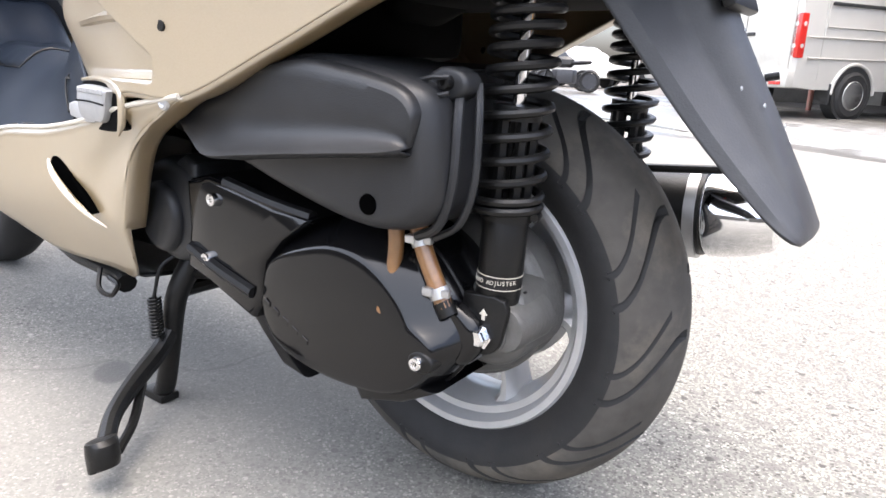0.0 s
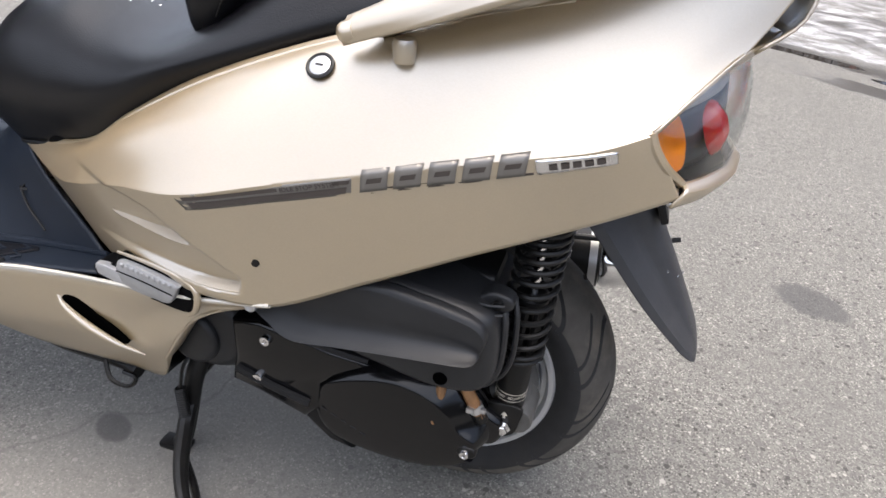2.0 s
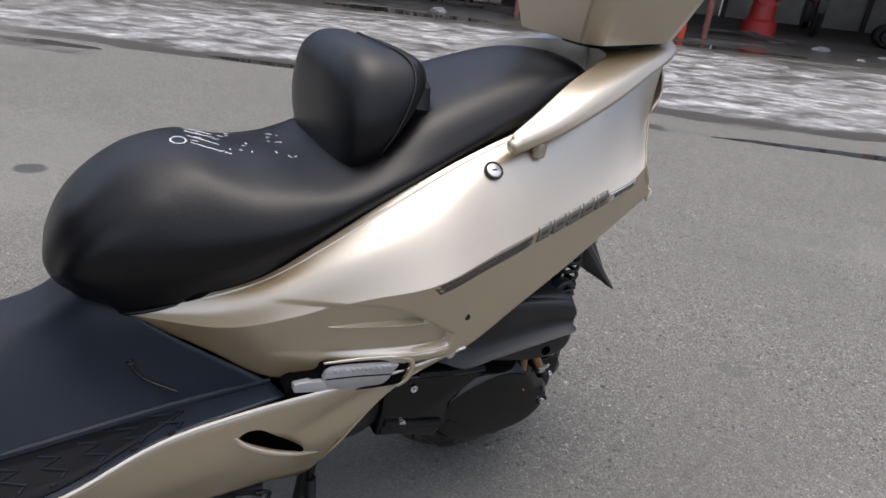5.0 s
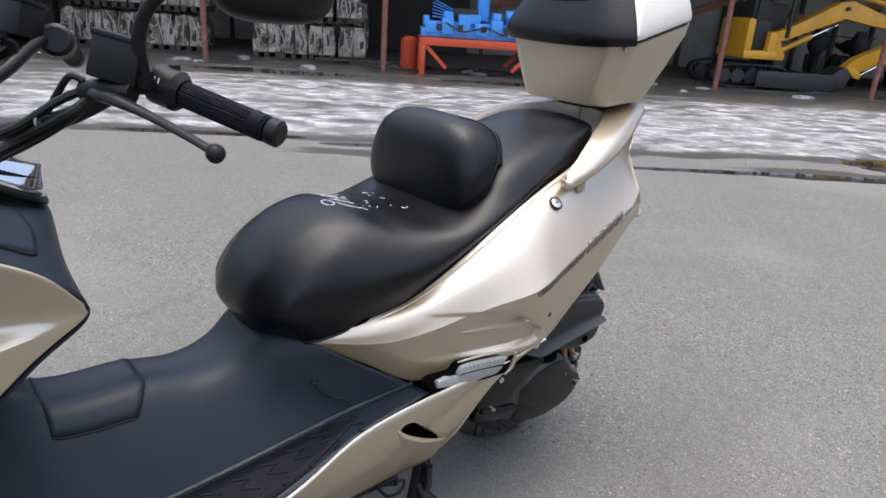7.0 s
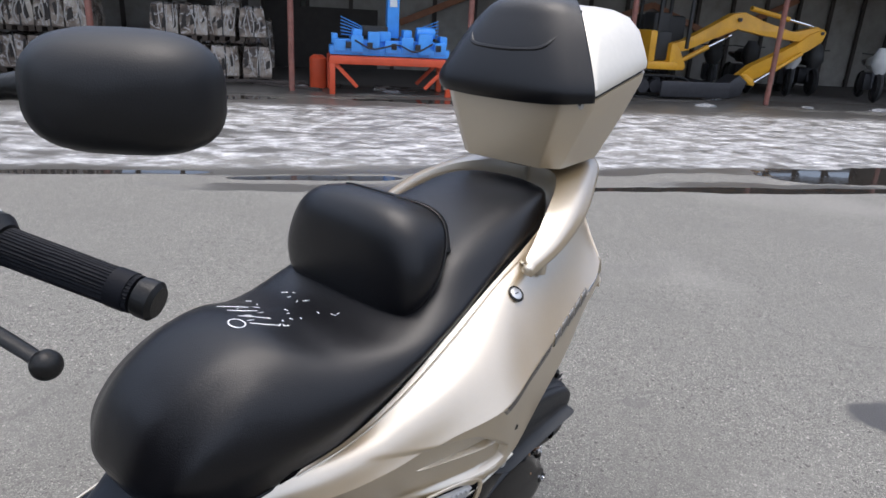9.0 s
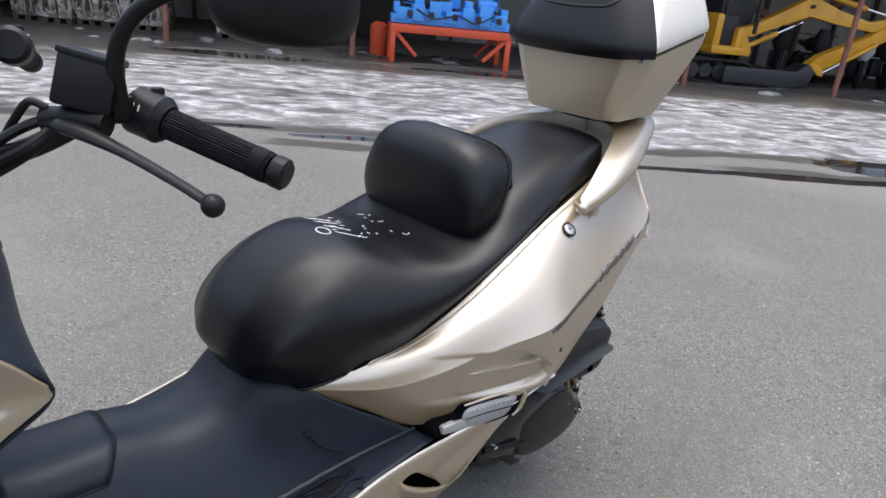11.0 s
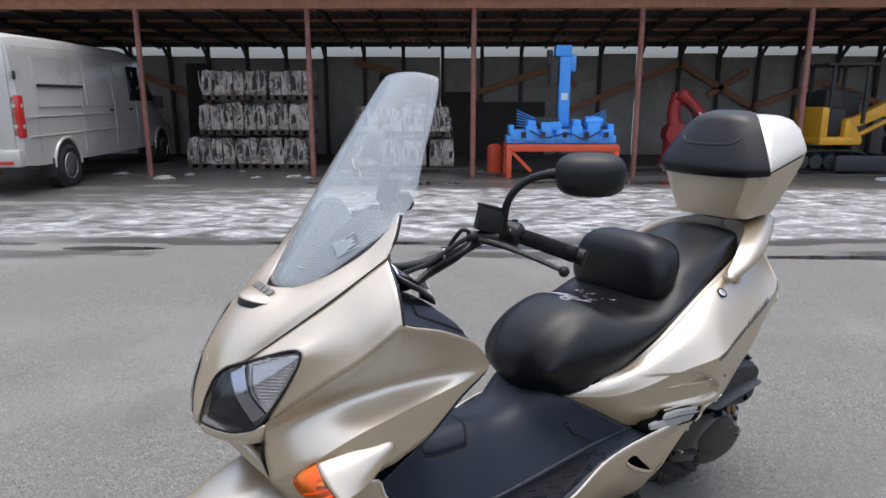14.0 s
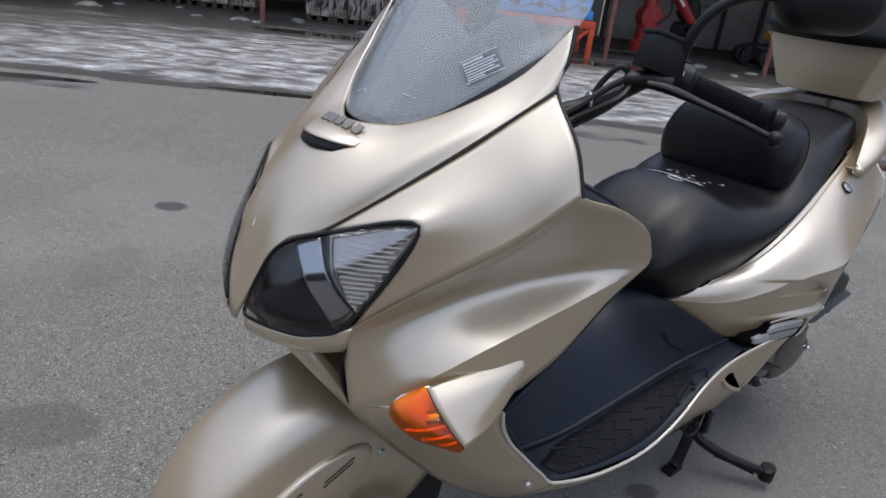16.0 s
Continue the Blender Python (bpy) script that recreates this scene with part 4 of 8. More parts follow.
# ---- scooter ----
BIKE = pose(0.488, -0.221, 0, 0, 0, 36.65)
scooter = thing("scooter", "champagne gold maxi scooter with black seat on its centre stand", "scooter", BIKE)

# tail side panels
TAIL = [
    [(-0.749, 0.128, 0.585), (-0.64, 0.165, 0.613), (-0.55, 0.188, 0.642), (-0.46, 0.21, 0.70), (-0.34, 0.212, 0.768), (-0.197, 0.198, 0.826), (-0.05, 0.175, 0.87), (0.10, 0.14, 0.91), (0.25, 0.09, 0.945), (0.353, 0.06, 0.962)],
    [(-0.748, 0.129, 0.583), (-0.62, 0.195, 0.600), (-0.52, 0.238, 0.645), (-0.42, 0.268, 0.695), (-0.30, 0.272, 0.745), (-0.164, 0.236, 0.809), (-0.03, 0.212, 0.838), (0.10, 0.183, 0.855), (0.22, 0.140, 0.868), (0.292, 0.112, 0.862)],
    [(-0.747, 0.130, 0.581), (-0.62, 0.205, 0.575), (-0.52, 0.262, 0.605), (-0.42, 0.302, 0.64), (-0.308, 0.333, 0.664), (-0.19, 0.312, 0.692), (-0.07, 0.287, 0.718), (0.05, 0.262, 0.745), (0.15, 0.24, 0.766), (0.212, 0.214, 0.787)],
    [(-0.745, 0.129, 0.578), (-0.64, 0.170, 0.518), (-0.545, 0.208, 0.464), (-0.44, 0.262, 0.482), (-0.31, 0.305, 0.505), (-0.217, 0.296, 0.505), (-0.10, 0.275, 0.556), (0.03, 0.252, 0.617), (0.16, 0.216, 0.669), (0.254, 0.198, 0.716)],
]


def soft(v):
    v = max(0.0, min(1.0, v))
    return v * v * (3 - 2 * v)


def tail_relief(x, z):
    """How deep the panel is set in at the intake: a recess that deepens rearward, between the seat and the badge."""
    if not (-0.58 < x < -0.23 and 0.505 < z < 0.65):
        return 0.0
    top = float(np.interp(x, [-0.56, -0.43, -0.367, -0.331, -0.294, -0.247], [0.632, 0.635, 0.627, 0.610, 0.585, 0.548]))
    end = float(np.interp(z, [0.521, 0.548, 0.585, 0.610, 0.627], [-0.250, -0.247, -0.294, -0.331, -0.367]))
    shape = soft((z - 0.515) / 0.014) * soft((x + 0.575) / 0.27)
    return -0.017 * shape * soft((top - z) / 0.010) * soft((end - x) / 0.010)


for s in (-1, 1):
    bm = loft(side(TAIL, s), 300, 64, (2,))
    for v in bm.verts:
        v.co.y += s * tail_relief(v.co.x, v.co.z)
    tail = part("tail_panel", bm, GOLD, scooter, "", 0.004, sharp=40)
    # the panel's lower edge turns inward
    part("panel_return", loft(side([TAIL[3][2:], [(x, w - 0.006, z - 0.005) for x, w, z in TAIL[3][2:]], [(x, w - 0.030, z - 0.003) for x, w, z in TAIL[3][2:]]], s), 60, 4), GOLD, tail, "", 0.003)

# seat
SEAT = [
    [(-0.765, 0.10, 0.583), (-0.745, 0.135, 0.587), (-0.68, 0.155, 0.60), (-0.62, 0.165, 0.613), (-0.55, 0.182, 0.638), (-0.47, 0.20, 0.69), (-0.38, 0.207, 0.745), (-0.28, 0.2, 0.788), (-0.19, 0.188, 0.825), (-0.1, 0.172, 0.852), (-0.02, 0.158, 0.872), (0.065, 0.135, 0.892), (0.115, 0.09, 0.90)],
    [(-0.795, 0.095, 0.60), (-0.797, 0.140, 0.648), (-0.745, 0.166, 0.680), (-0.67, 0.184, 0.698), (-0.58, 0.200, 0.715), (-0.48, 0.213, 0.74), (-0.40, 0.218, 0.772), (-0.3, 0.208, 0.81), (-0.2, 0.190, 0.85), (-0.1, 0.172, 0.885), (0, 0.154, 0.916), (0.075, 0.130, 0.932), (0.126, 0.09, 0.922)],
    [(-0.825, 0.055, 0.605), (-0.836, 0.098, 0.656), (-0.788, 0.118, 0.722), (-0.71, 0.122, 0.778), (-0.63, 0.120, 0.800), (-0.54, 0.135, 0.785), (-0.44, 0.155, 0.785), (-0.35, 0.155, 0.82), (-0.25, 0.140, 0.883), (-0.1, 0.122, 0.930), (0.02, 0.115, 0.955), (0.095, 0.100, 0.955), (0.142, 0.065, 0.932)],
    [(-0.835, 0, 0.605), (-0.851, 0, 0.655), (-0.812, 0, 0.737), (-0.735, 0, 0.797), (-0.645, 0, 0.823), (-0.54, 0, 0.805), (-0.44, 0, 0.795), (-0.35, 0, 0.825), (-0.25, 0, 0.888), (-0.1, 0, 0.94), (0.02, 0, 0.963), (0.105, 0, 0.963), (0.152, 0, 0.935)],
]
# a soft valley on each side sets the nose of the seat off from its flanks
VALLEY = spline([(-0.846, 0.100, 0.665), (-0.838, 0.112, 0.70), (-0.812, 0.118, 0.735), (-0.775, 0.122, 0.770), (-0.725, 0.124, 0.795), (-0.68, 0.126, 0.81)], 40)


def seat_valley(p):
    q = Vector((p.x, abs(p.y), p.z))
    k = min(range(len(VALLEY)), key=lambda i: (VALLEY[i] - q).length_squared)
    d = (VALLEY[k] - q).length
    fade = math.sin(math.pi * min(1.0, (k + 6) / 46)) ** 0.6
    return 0.0065 * fade * math.exp(-(d / 0.022) ** 2) - 0.005 * fade * math.exp(-((d - 0.05) / 0.03) ** 2)


seat_bm = loft(both(SEAT), 110, 9)
seat_bm.normal_update()
for v in [v for v in seat_bm.verts if v.co.x < -0.6]:
    out = Vector((v.co.x + 0.70, v.co.y, v.co.z - 0.70)).normalized()
    v.co -= out * seat_valley(v.co)
part("seat", seat_bm, LEATHER, scooter, "black vinyl seat with chalk scribbles on it", 0.006)
part("seat_skirt", sweep([(x, -w - 0.001, z - 0.002) for x, w, z in SEAT[0]], 0.004, 8, 60), BLACK_PLASTIC, scooter)
# the rider's backrest: a squarish pad, a shell behind it, a bracket down to the seat
REST = [(-0.372, 0.010, 0.105, 0.785), (-0.368, 0.028, 0.160, 0.80), (-0.358, 0.044, 0.181, 0.835), (-0.340, 0.064, 0.187, 0.875), (-0.322, 0.080, 0.178, 0.915), (-0.309, 0.087, 0.162, 0.948), (-0.303, 0.078, 0.138, 0.972), (-0.303, 0.056, 0.105, 0.986), (-0.305, 0.022, 0.055, 0.992)]
rest_rows = [[Vector((p.x, p.y + 0.012, p.z)) for p in ring(cx - 0.006, ax, w, z + 0.004, z - 0.012, 3.2, 56)] for cx, ax, w, z in spline4(REST, 26)]
backrest = part("backrest", grid(rest_rows, True, True), LEATHER, scooter, "black vinyl rider backrest pad")
seam = [(cx + 0.35 * ax, sg * (w * 0.985) + 0.012, z - 0.006) for sg, order in ((-1, 1), (1, -1)) for cx, ax, w, z in spline4(REST, 20)[5:19][::order]]
part("pad_seam", sweep(seam, 0.0016, 6), BLACK_STEEL, backrest, "stitched seam round the pad")
part("back_shell", grid([[Vector((p.x, p.y + 0.012, p.z)) for p in ring(-0.268 + 0.6 * (z - 0.86) * 0.3, 0.03, w, z, z - 0.012, 4, 32)] for w, z in ((0.10, 0.855), (0.135, 0.87), (0.150, 0.90), (0.135, 0.935), (0.10, 0.95))], True, True), BLACK_PLASTIC, backrest, "black plastic backrest shell")
for sg in (-1, 1):
    part("bracket", sweep([(-0.262, sg * 0.05, 0.87), (-0.225, sg * 0.05, 0.885), (-0.20, sg * 0.05, 0.895)], 0.012, 10), BLACK_STEEL, backrest)

# grab rail, one piece round the seat's end
RAIL = [
    [(-0.131, 0.241, 0.842), (-0.04, 0.247, 0.874), (0.07, 0.230, 0.914), (0.20, 0.180, 0.955), (0.33, 0.11, 0.985), (0.42, 0.0, 0.995)],
    [(-0.136, 0.241, 0.854), (-0.05, 0.240, 0.892), (0.05, 0.218, 0.937), (0.17, 0.168, 0.972), (0.28, 0.105, 0.990), (0.34, 0.0, 0.994)],
    [(-0.130, 0.232, 0.866), (-0.065, 0.212, 0.899), (0.015, 0.184, 0.942), (0.098, 0.146, 0.966), (0.170, 0.09, 0.976), (0.198, 0.0, 0.980)],
    [(-0.122, 0.228, 0.856), (-0.060, 0.206, 0.884), (0.015, 0.180, 0.915), (0.097, 0.143, 0.925), (0.168, 0.088, 0.930), (0.196, 0.0, 0.932)],
    [(-0.100, 0.200, 0.850), (-0.050, 0.190, 0.868), (0.015, 0.170, 0.885), (0.085, 0.138, 0.890), (0.150, 0.085, 0.893), (0.175, 0.0, 0.895)],
]
for s in (-1, 1):
    rail = part("grab_rail", loft(side(RAIL, s), 40, 5, (2,)), GOLD, scooter, "champagne grab rail", 0.012)
    part("rail_tip", sweep([(-0.140, s * 0.240, 0.850), (-0.134, s * 0.239, 0.853), (-0.122, s * 0.238, 0.857)], [0.006, 0.0125, 0.012], 14, 10), GOLD, rail)
    part("rail_mount", lathe([(-0.02, 0.012), (0.0, 0.014), (0.006, 0.012)], 16, (-0.068, s * 0.226, 0.848), "z"), GOLD, rail)
part("rack_foot", grid([ring(0.25, 0.10, 0.085, 0.985, 1.0, 3), ring(0.25, 0.10, 0.085, 1.004, 1.016, 3)], True, True), BLACK_PLASTIC, scooter)

# top box
def box_plan(scale, z0, z1, dx=0.0, soften=0.012, grow=0.0):
    """An eight-sided plan with softened corners; z runs from z0 in front to z1 behind."""
    base = [(0.062, 0.150), (0.105, 0.207), (0.345, 0.200), (0.452, 0.125)]
    pts = [(0.262 + (x - 0.262) * scale + dx + (grow if x > 0.25 else -grow), w * scale + grow) for x, w in base]
    pts = [(x, w) for x, w in pts] + [(x, -w) for x, w in reversed(pts)]
    out = []
    for k, p in enumerate(pts):
        a, b = Vector(pts[k - 1]), Vector(pts[(k + 1) % len(pts)])
        p = Vector(p)
        e, f = p + (a - p).normalized() * soften, p + (b - p).normalized() * soften
        for t in (0, 0.33, 0.67, 1):
            out.append((1 - t) ** 2 * e + 2 * t * (1 - t) * p + t * t * f)
    return [Vector((q.x, q.y, z0 + (z1 - z0) * (q.x - 0.06) / 0.39)) for q in out]


box = part("top_box", grid([box_plan(0.62, 1.000, 1.014, -0.046, 0.005), box_plan(0.67, 1.002, 1.018, -0.044, 0.005), box_plan(0.70, 1.015, 1.035, -0.040, 0.005), box_plan(0.84, 1.075, 1.125, -0.020, 0.005), box_plan(0.965, 1.130, 1.212), box_plan(0.985, 1.150, 1.238), box_plan(0.96, 1.152, 1.240)], True, True), GOLD, scooter, "champagne top box with a black padded lid front", sharp=24)
part("box_seal", grid([box_plan(0.965, 1.149, 1.237), box_plan(0.965, 1.160, 1.250)], True, True), BLACK_PLASTIC, box, "black rubber seal")
lid = part("lid", grid([box_plan(0.96, 1.158, 1.248), box_plan(1.0, 1.160, 1.250), box_plan(1.0, 1.172, 1.262), box_plan(0.94, 1.205, 1.286, 0.006), box_plan(0.83, 1.262, 1.316, 0.024, 0.014), box_plan(0.69, 1.308, 1.340, 0.030, 0.018), box_plan(0.52, 1.334, 1.352, 0.028, 0.024), box_plan(0.34, 1.345, 1.356, 0.024, 0.024), box_plan(0.1, 1.352, 1.357, 0.02, 0.004)], True, True), GOLD_LIGHT, box, "pale champagne lid", sharp=24)
for sg in (-1, 1):
    part("lid_crease", sweep([(0.13, sg * 0.198, 1.190), (0.24, sg * 0.190, 1.236), (0.34, sg * 0.168, 1.274), (0.41, sg * 0.122, 1.296)], [0.002, 0.004, 0.004, 0.002], 6, 20), GOLD_LIGHT, lid)
    part("hinge_screw", lathe([(-0.004, 0.001), (-0.003, 0.006), (0.003, 0.007)], 14, (0.085, sg * 0.188, 1.150)), ALU, box)
PAD = [[(0.1, 0.208, 1.16), (0.062, 0.16, 1.156), (0.05, 0.09, 1.153), (0.047, 0, 1.152)],
       [(0.098, 0.206, 1.183), (0.054, 0.157, 1.18), (0.04, 0.09, 1.178), (0.037, 0, 1.178)],
       [(0.114, 0.18, 1.235), (0.076, 0.137, 1.237), (0.06, 0.08, 1.239), (0.056, 0, 1.24)],
       [(0.138, 0.142, 1.3), (0.108, 0.108, 1.303), (0.092, 0.065, 1.306), (0.088, 0, 1.307)],
       [(0.16, 0.112, 1.334), (0.132, 0.085, 1.34), (0.118, 0.05, 1.343), (0.114, 0, 1.344)],
       [(0.188, 0.086, 1.351), (0.176, 0.06, 1.357), (0.168, 0.035, 1.359), (0.165, 0, 1.36)]]
PAD = [r + [(x, -w, z) for x, w, z in r[-2::-1]] for r in PAD]
PAD_PTS = []


def pad_x(y, z):
    """How far forward the pad reaches at (y, z)."""
    d = [(p.y - y) ** 2 + (p.z - z) ** 2 for p in PAD_PTS]
    near = sorted(range(len(d)), key=lambda i: d[i])[:5]
    wgt = [1 / (d[i] + 1e-7) for i in near]
    return sum(PAD_PTS[i].x * g for i, g in zip(near, wgt)) / sum(wgt)


pad_bm = loft(PAD, 60, 8)
PAD_PTS += [v.co.copy() for v in pad_bm.verts]
pad = part("pad", pad_bm, LEATHER, box, "black padded backrest on the lid", 0.022)
# the raised upper cushion ends in a dip across the pad
dip = [(0.125, 1.325), (0.118, 1.300), (0.105, 1.272), (0.085, 1.258), (0.04, 1.254), (0.0, 1.253), (-0.04, 1.254), (-0.085, 1.258), (-0.105, 1.272), (-0.118, 1.300), (-0.125, 1.325)]
part("pad_fold", sweep([(pad_x(y, z) - 0.0085, y, z) for y, z in dip], [0.002, 0.005, 0.006, 0.006, 0.006, 0.006, 0.006, 0.006, 0.006, 0.005, 0.002], 8, 60), LEATHER, pad)

# rear wheel
AXLE = (-0.014, 0, 0.266)
TYRE = [(-0.056, 0.170), (-0.066, 0.184), (-0.0735, 0.199), (-0.0755, 0.213), (-0.072, 0.228), (-0.060, 0.244), (-0.035, 0.260), (0, 0.268), (0.035, 0.260), (0.060, 0.244), (0.072, 0.228), (0.0755, 0.213), (0.0735, 0.199), (0.066, 0.184), (0.056, 0.170)]


def tyre_mesh(profile, centre, wide=1.0, m=64, teeth=12, per=56, depth=0.009):
    """A tyre with long curved grooves that sweep from near the middle to the shoulders."""
    prof = spline([(a, r, 0) for a, r in profile], m)
    n = teeth * per
    rows, cut = [], []
    for k in range(n):
        r_, c_ = [], []
        for p in prof:
            a = abs(p.x) / 0.077
            t = 2 * math.pi * (k + per * (0.25 * a - 0.95 * a * a)) / n
            j = (k + (0 if p.x < 0 else per // 2)) % per
            groove = p.y > 0.212 and ((j < 4 and 0.10 < a < 1.01) or (per // 3 <= j < per // 3 + 3 and 0.50 < a < 1.0))
            radius = p.y - (depth if groove else 0.0)
            r_.append(Vector((radius * math.cos(t), p.x * wide, radius * math.sin(t))) + Vector(centre))
            c_.append(p.y > 0.217 and a < 0.985 and not groove)
        rows.append(r_)
        cut.append(c_)
    bm = grid(rows + rows[:1])
    # worn tread top is dusty, sidewalls are not; darker grooves stand for shade inside them
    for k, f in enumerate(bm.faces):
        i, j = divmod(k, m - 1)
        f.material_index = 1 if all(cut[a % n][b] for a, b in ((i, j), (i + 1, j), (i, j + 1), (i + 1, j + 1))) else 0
    bmesh.ops.remove_doubles(bm, verts=bm.verts, dist=1e-6)
    return bm


rear_wheel = part("rear_wheel", lathe([(-0.058, 0.176), (-0.063, 0.172), (-0.062, 0.164), (-0.055, 0.160), (-0.046, 0.1585), (-0.044, 0.150), (-0.034, 0.148), (-0.012, 0.140), (0.012, 0.140), (0.030, 0.152), (0.056, 0.158), (0.062, 0.166), (0.060, 0.174)], 96, AXLE, hollow=True), SILVER, scooter, "silver cast rear wheel")
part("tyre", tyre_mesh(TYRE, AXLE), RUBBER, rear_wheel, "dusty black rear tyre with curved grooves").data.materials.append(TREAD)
for k in range(6):
    a = 2 * math.pi * (k + 0.02) / 6
    pts = []
    for r, turn_, wd in ((0.035, 0.0, 0.022), (0.065, 0.05, 0.014), (0.095, 0.04, 0.0105), (0.120, -0.02, 0.0105), (0.138, -0.09, 0.015), (0.150, -0.16, 0.028)):
        ca, sa = math.cos(a + turn_), math.sin(a + turn_)
        pts.append([Vector((r * ca - e * wd * sa, y, r * sa + e * wd * ca)) + Vector(AXLE) for e, y in ((-1, -0.012), (-0.8, -0.026), (-0.3, -0.034), (0.3, -0.034), (0.8, -0.026), (1, -0.012), (1, 0.016), (-1, 0.016))])
    part("spoke", grid(pts, True, True), SILVER, rear_wheel)
part("hub", lathe([(-0.035, 0.012), (-0.04, 0.045), (-0.02, 0.06), (0.02, 0.06), (0.045, 0.05), (0.05, 0.012)], 40, AXLE), SILVER, rear_wheel)
part("brake_disc", lathe([(0.05, 0.055), (0.05, 0.115), (0.055, 0.115), (0.055, 0.055)], 56, AXLE, hollow=True), ALU, rear_wheel)


# drive side
def ellipse_slab(cx, cz, a, b, w0, w1, bevel, n=40):
    return slab([(cx + a * math.cos(2 * math.pi * k / n), cz + b * math.sin(2 * math.pi * k / n)) for k in range(n)], w0, w1, bevel)


def bolt(x, w, z, r, parent, mat=None, head=0.008, label=""):
    """A round-head screw with a socket, its head turned to the rider's left."""
    bm = join(lathe([(-head, 0.001), (-head, r * 0.45), (-head - 0.0005, r * 0.5), (-head, r * 0.9), (-head * 0.5, r), (0.004, r)], 16, (x, -w, z)), lathe([(-head - 0.0008, 0.0005), (-head - 0.0008, r * 0.38)], 6, (x, -w, z)))
    return part("screw", bm, mat or CHROME, parent, label)


gearbox = part("gear_case", ellipse_slab(0.01, 0.285, 0.115, 0.10, 0.045, 0.10, 0.02), ALU_DULL, scooter, "dull aluminium final drive case")
for k in range(7):
    a = 2 * math.pi * k / 7
    part("rib", sweep([(0.01 + 0.03 * math.cos(a), -0.1, 0.285 + 0.03 * math.sin(a)), (0.01 + 0.1 * math.cos(a), -0.092, 0.285 + 0.09 * math.sin(a))], [0.006, 0.005], 6), ALU_DULL, gearbox)
part("case_flange", sweep([(0.01 + 0.112 * math.cos(a), -0.082, 0.285 + 0.097 * math.sin(a)) for a in [2 * math.pi * k / 40 for k in range(41)]], 0.005, 6), ALU_DULL, gearbox)
for k in range(5):
    a = radians(-20 + 62 * k)
    part("case_bolt", lathe([(-0.012, 0.0055), (-0.006, 0.0065), (0.01, 0.0065)], 8, (0.01 + 0.106 * math.cos(a), -0.088, 0.285 + 0.091 * math.sin(a))), ALU_DULL, gearbox)
part("shock_lug", slab([(0.045, 0.31), (0.075, 0.33), (0.115, 0.325), (0.132, 0.29), (0.125, 0.255), (0.095, 0.235), (0.05, 0.24), (0.02, 0.27)], 0.06, 0.15, 0.012, smooth=4), ALU_DULL, gearbox)
part("lug_boss", lathe([(-0.166, 0.020), (-0.165, 0.024), (-0.160, 0.026), (-0.10, 0.028)], 32, (0.112, 0, 0.288)), ALU_DULL, gearbox)

airbox = part("airbox", slab([(-0.306, 0.481), (-0.252, 0.458), (-0.202, 0.441), (-0.127, 0.416), (-0.059, 0.398), (-0.005, 0.390), (0.036, 0.392), (0.062, 0.400), (0.076, 0.415), (0.081, 0.435), (0.081, 0.47), (0.077, 0.50), (0.066, 0.525), (0.03, 0.538), (-0.03, 0.548), (-0.085, 0.554), (-0.17, 0.540), (-0.24, 0.51)], 0.08, 0.254, 0.022, smooth=4, steps=5), MATTE, scooter, "matte dark grey airbox")
# the raised lid: flat above, hollowed out towards a sharp lower edge that stands proud
LID_TOP = [(-0.275, 0.490), (-0.169, 0.530), (-0.082, 0.548), (-0.021, 0.541), (0.030, 0.532), (0.056, 0.522), (0.066, 0.507), (0.065, 0.490), (0.0605, 0.4745)]
LID_LOW = [(-0.290, 0.478), (-0.24, 0.458), (-0.198, 0.4445), (-0.13, 0.4515), (-0.06, 0.4595), (0.0, 0.466), (0.038, 0.4700), (0.054, 0.4722), (0.060, 0.4735)]
FULL = [0.25, 0.7, 1.0, 1.0, 1.0, 1.0, 1.0, 0.9, 0.6]
lid_rows = []
for f, w in ((0.0, 0.246), (0.03, 0.257), (0.10, 0.2615), (0.40, 0.2625), (0.60, 0.2620), (0.76, 0.2655), (0.90, 0.2745), (1.0, 0.2845)):
    lid_rows.append([(t[0] + (c[0] - t[0]) * f, 0.246 + (w - 0.246) * e, t[1] + (c[1] - t[1]) * f) for t, c, e in zip(LID_TOP, LID_LOW, FULL)])
lid_rows.append([(x, 0.246 + (0.281 - 0.246) * e, z - 0.0022) for (x, z), e in zip(LID_LOW, FULL)])
lid_rows.append([(x, 0.248, z - 0.007) for (x, z), e in zip(LID_LOW, FULL)])
part("airbox_lid", loft(side(lid_rows, -1), 70, 4, (2, 7, 8)), MATTE, airbox, "", 0.002, sharp=28)
part("lid_scuff", sweep([(-0.115, -0.2675, 0.4625), (-0.07, -0.2665, 0.472), (-0.04, -0.2655, 0.4775)], [0.0003, 0.0007, 0.0003], 5, 10), ALU, airbox, "pale scratch on the lid")
for sg in (0, 1):
    part("lid_rib", sweep([(0.045, -0.225, 0.532 - 0.020 * sg), (0.062, -0.230, 0.535 - 0.017 * sg), (0.080, -0.226, 0.536 - 0.014 * sg)], 0.0022, 6), MATTE, airbox)
part("seam", sweep([(0.074, -0.2, 0.53), (0.083, -0.215, 0.50), (0.084, -0.222, 0.44), (0.07, -0.222, 0.40), (0.04, -0.215, 0.383)], 0.005, 8, 24), MATTE, airbox)
part("seam", sweep([(0.088, -0.19, 0.53), (0.096, -0.2, 0.50), (0.097, -0.205, 0.44), (0.082, -0.205, 0.40), (0.05, -0.2, 0.38)], 0.004, 8, 24), MATTE, airbox)
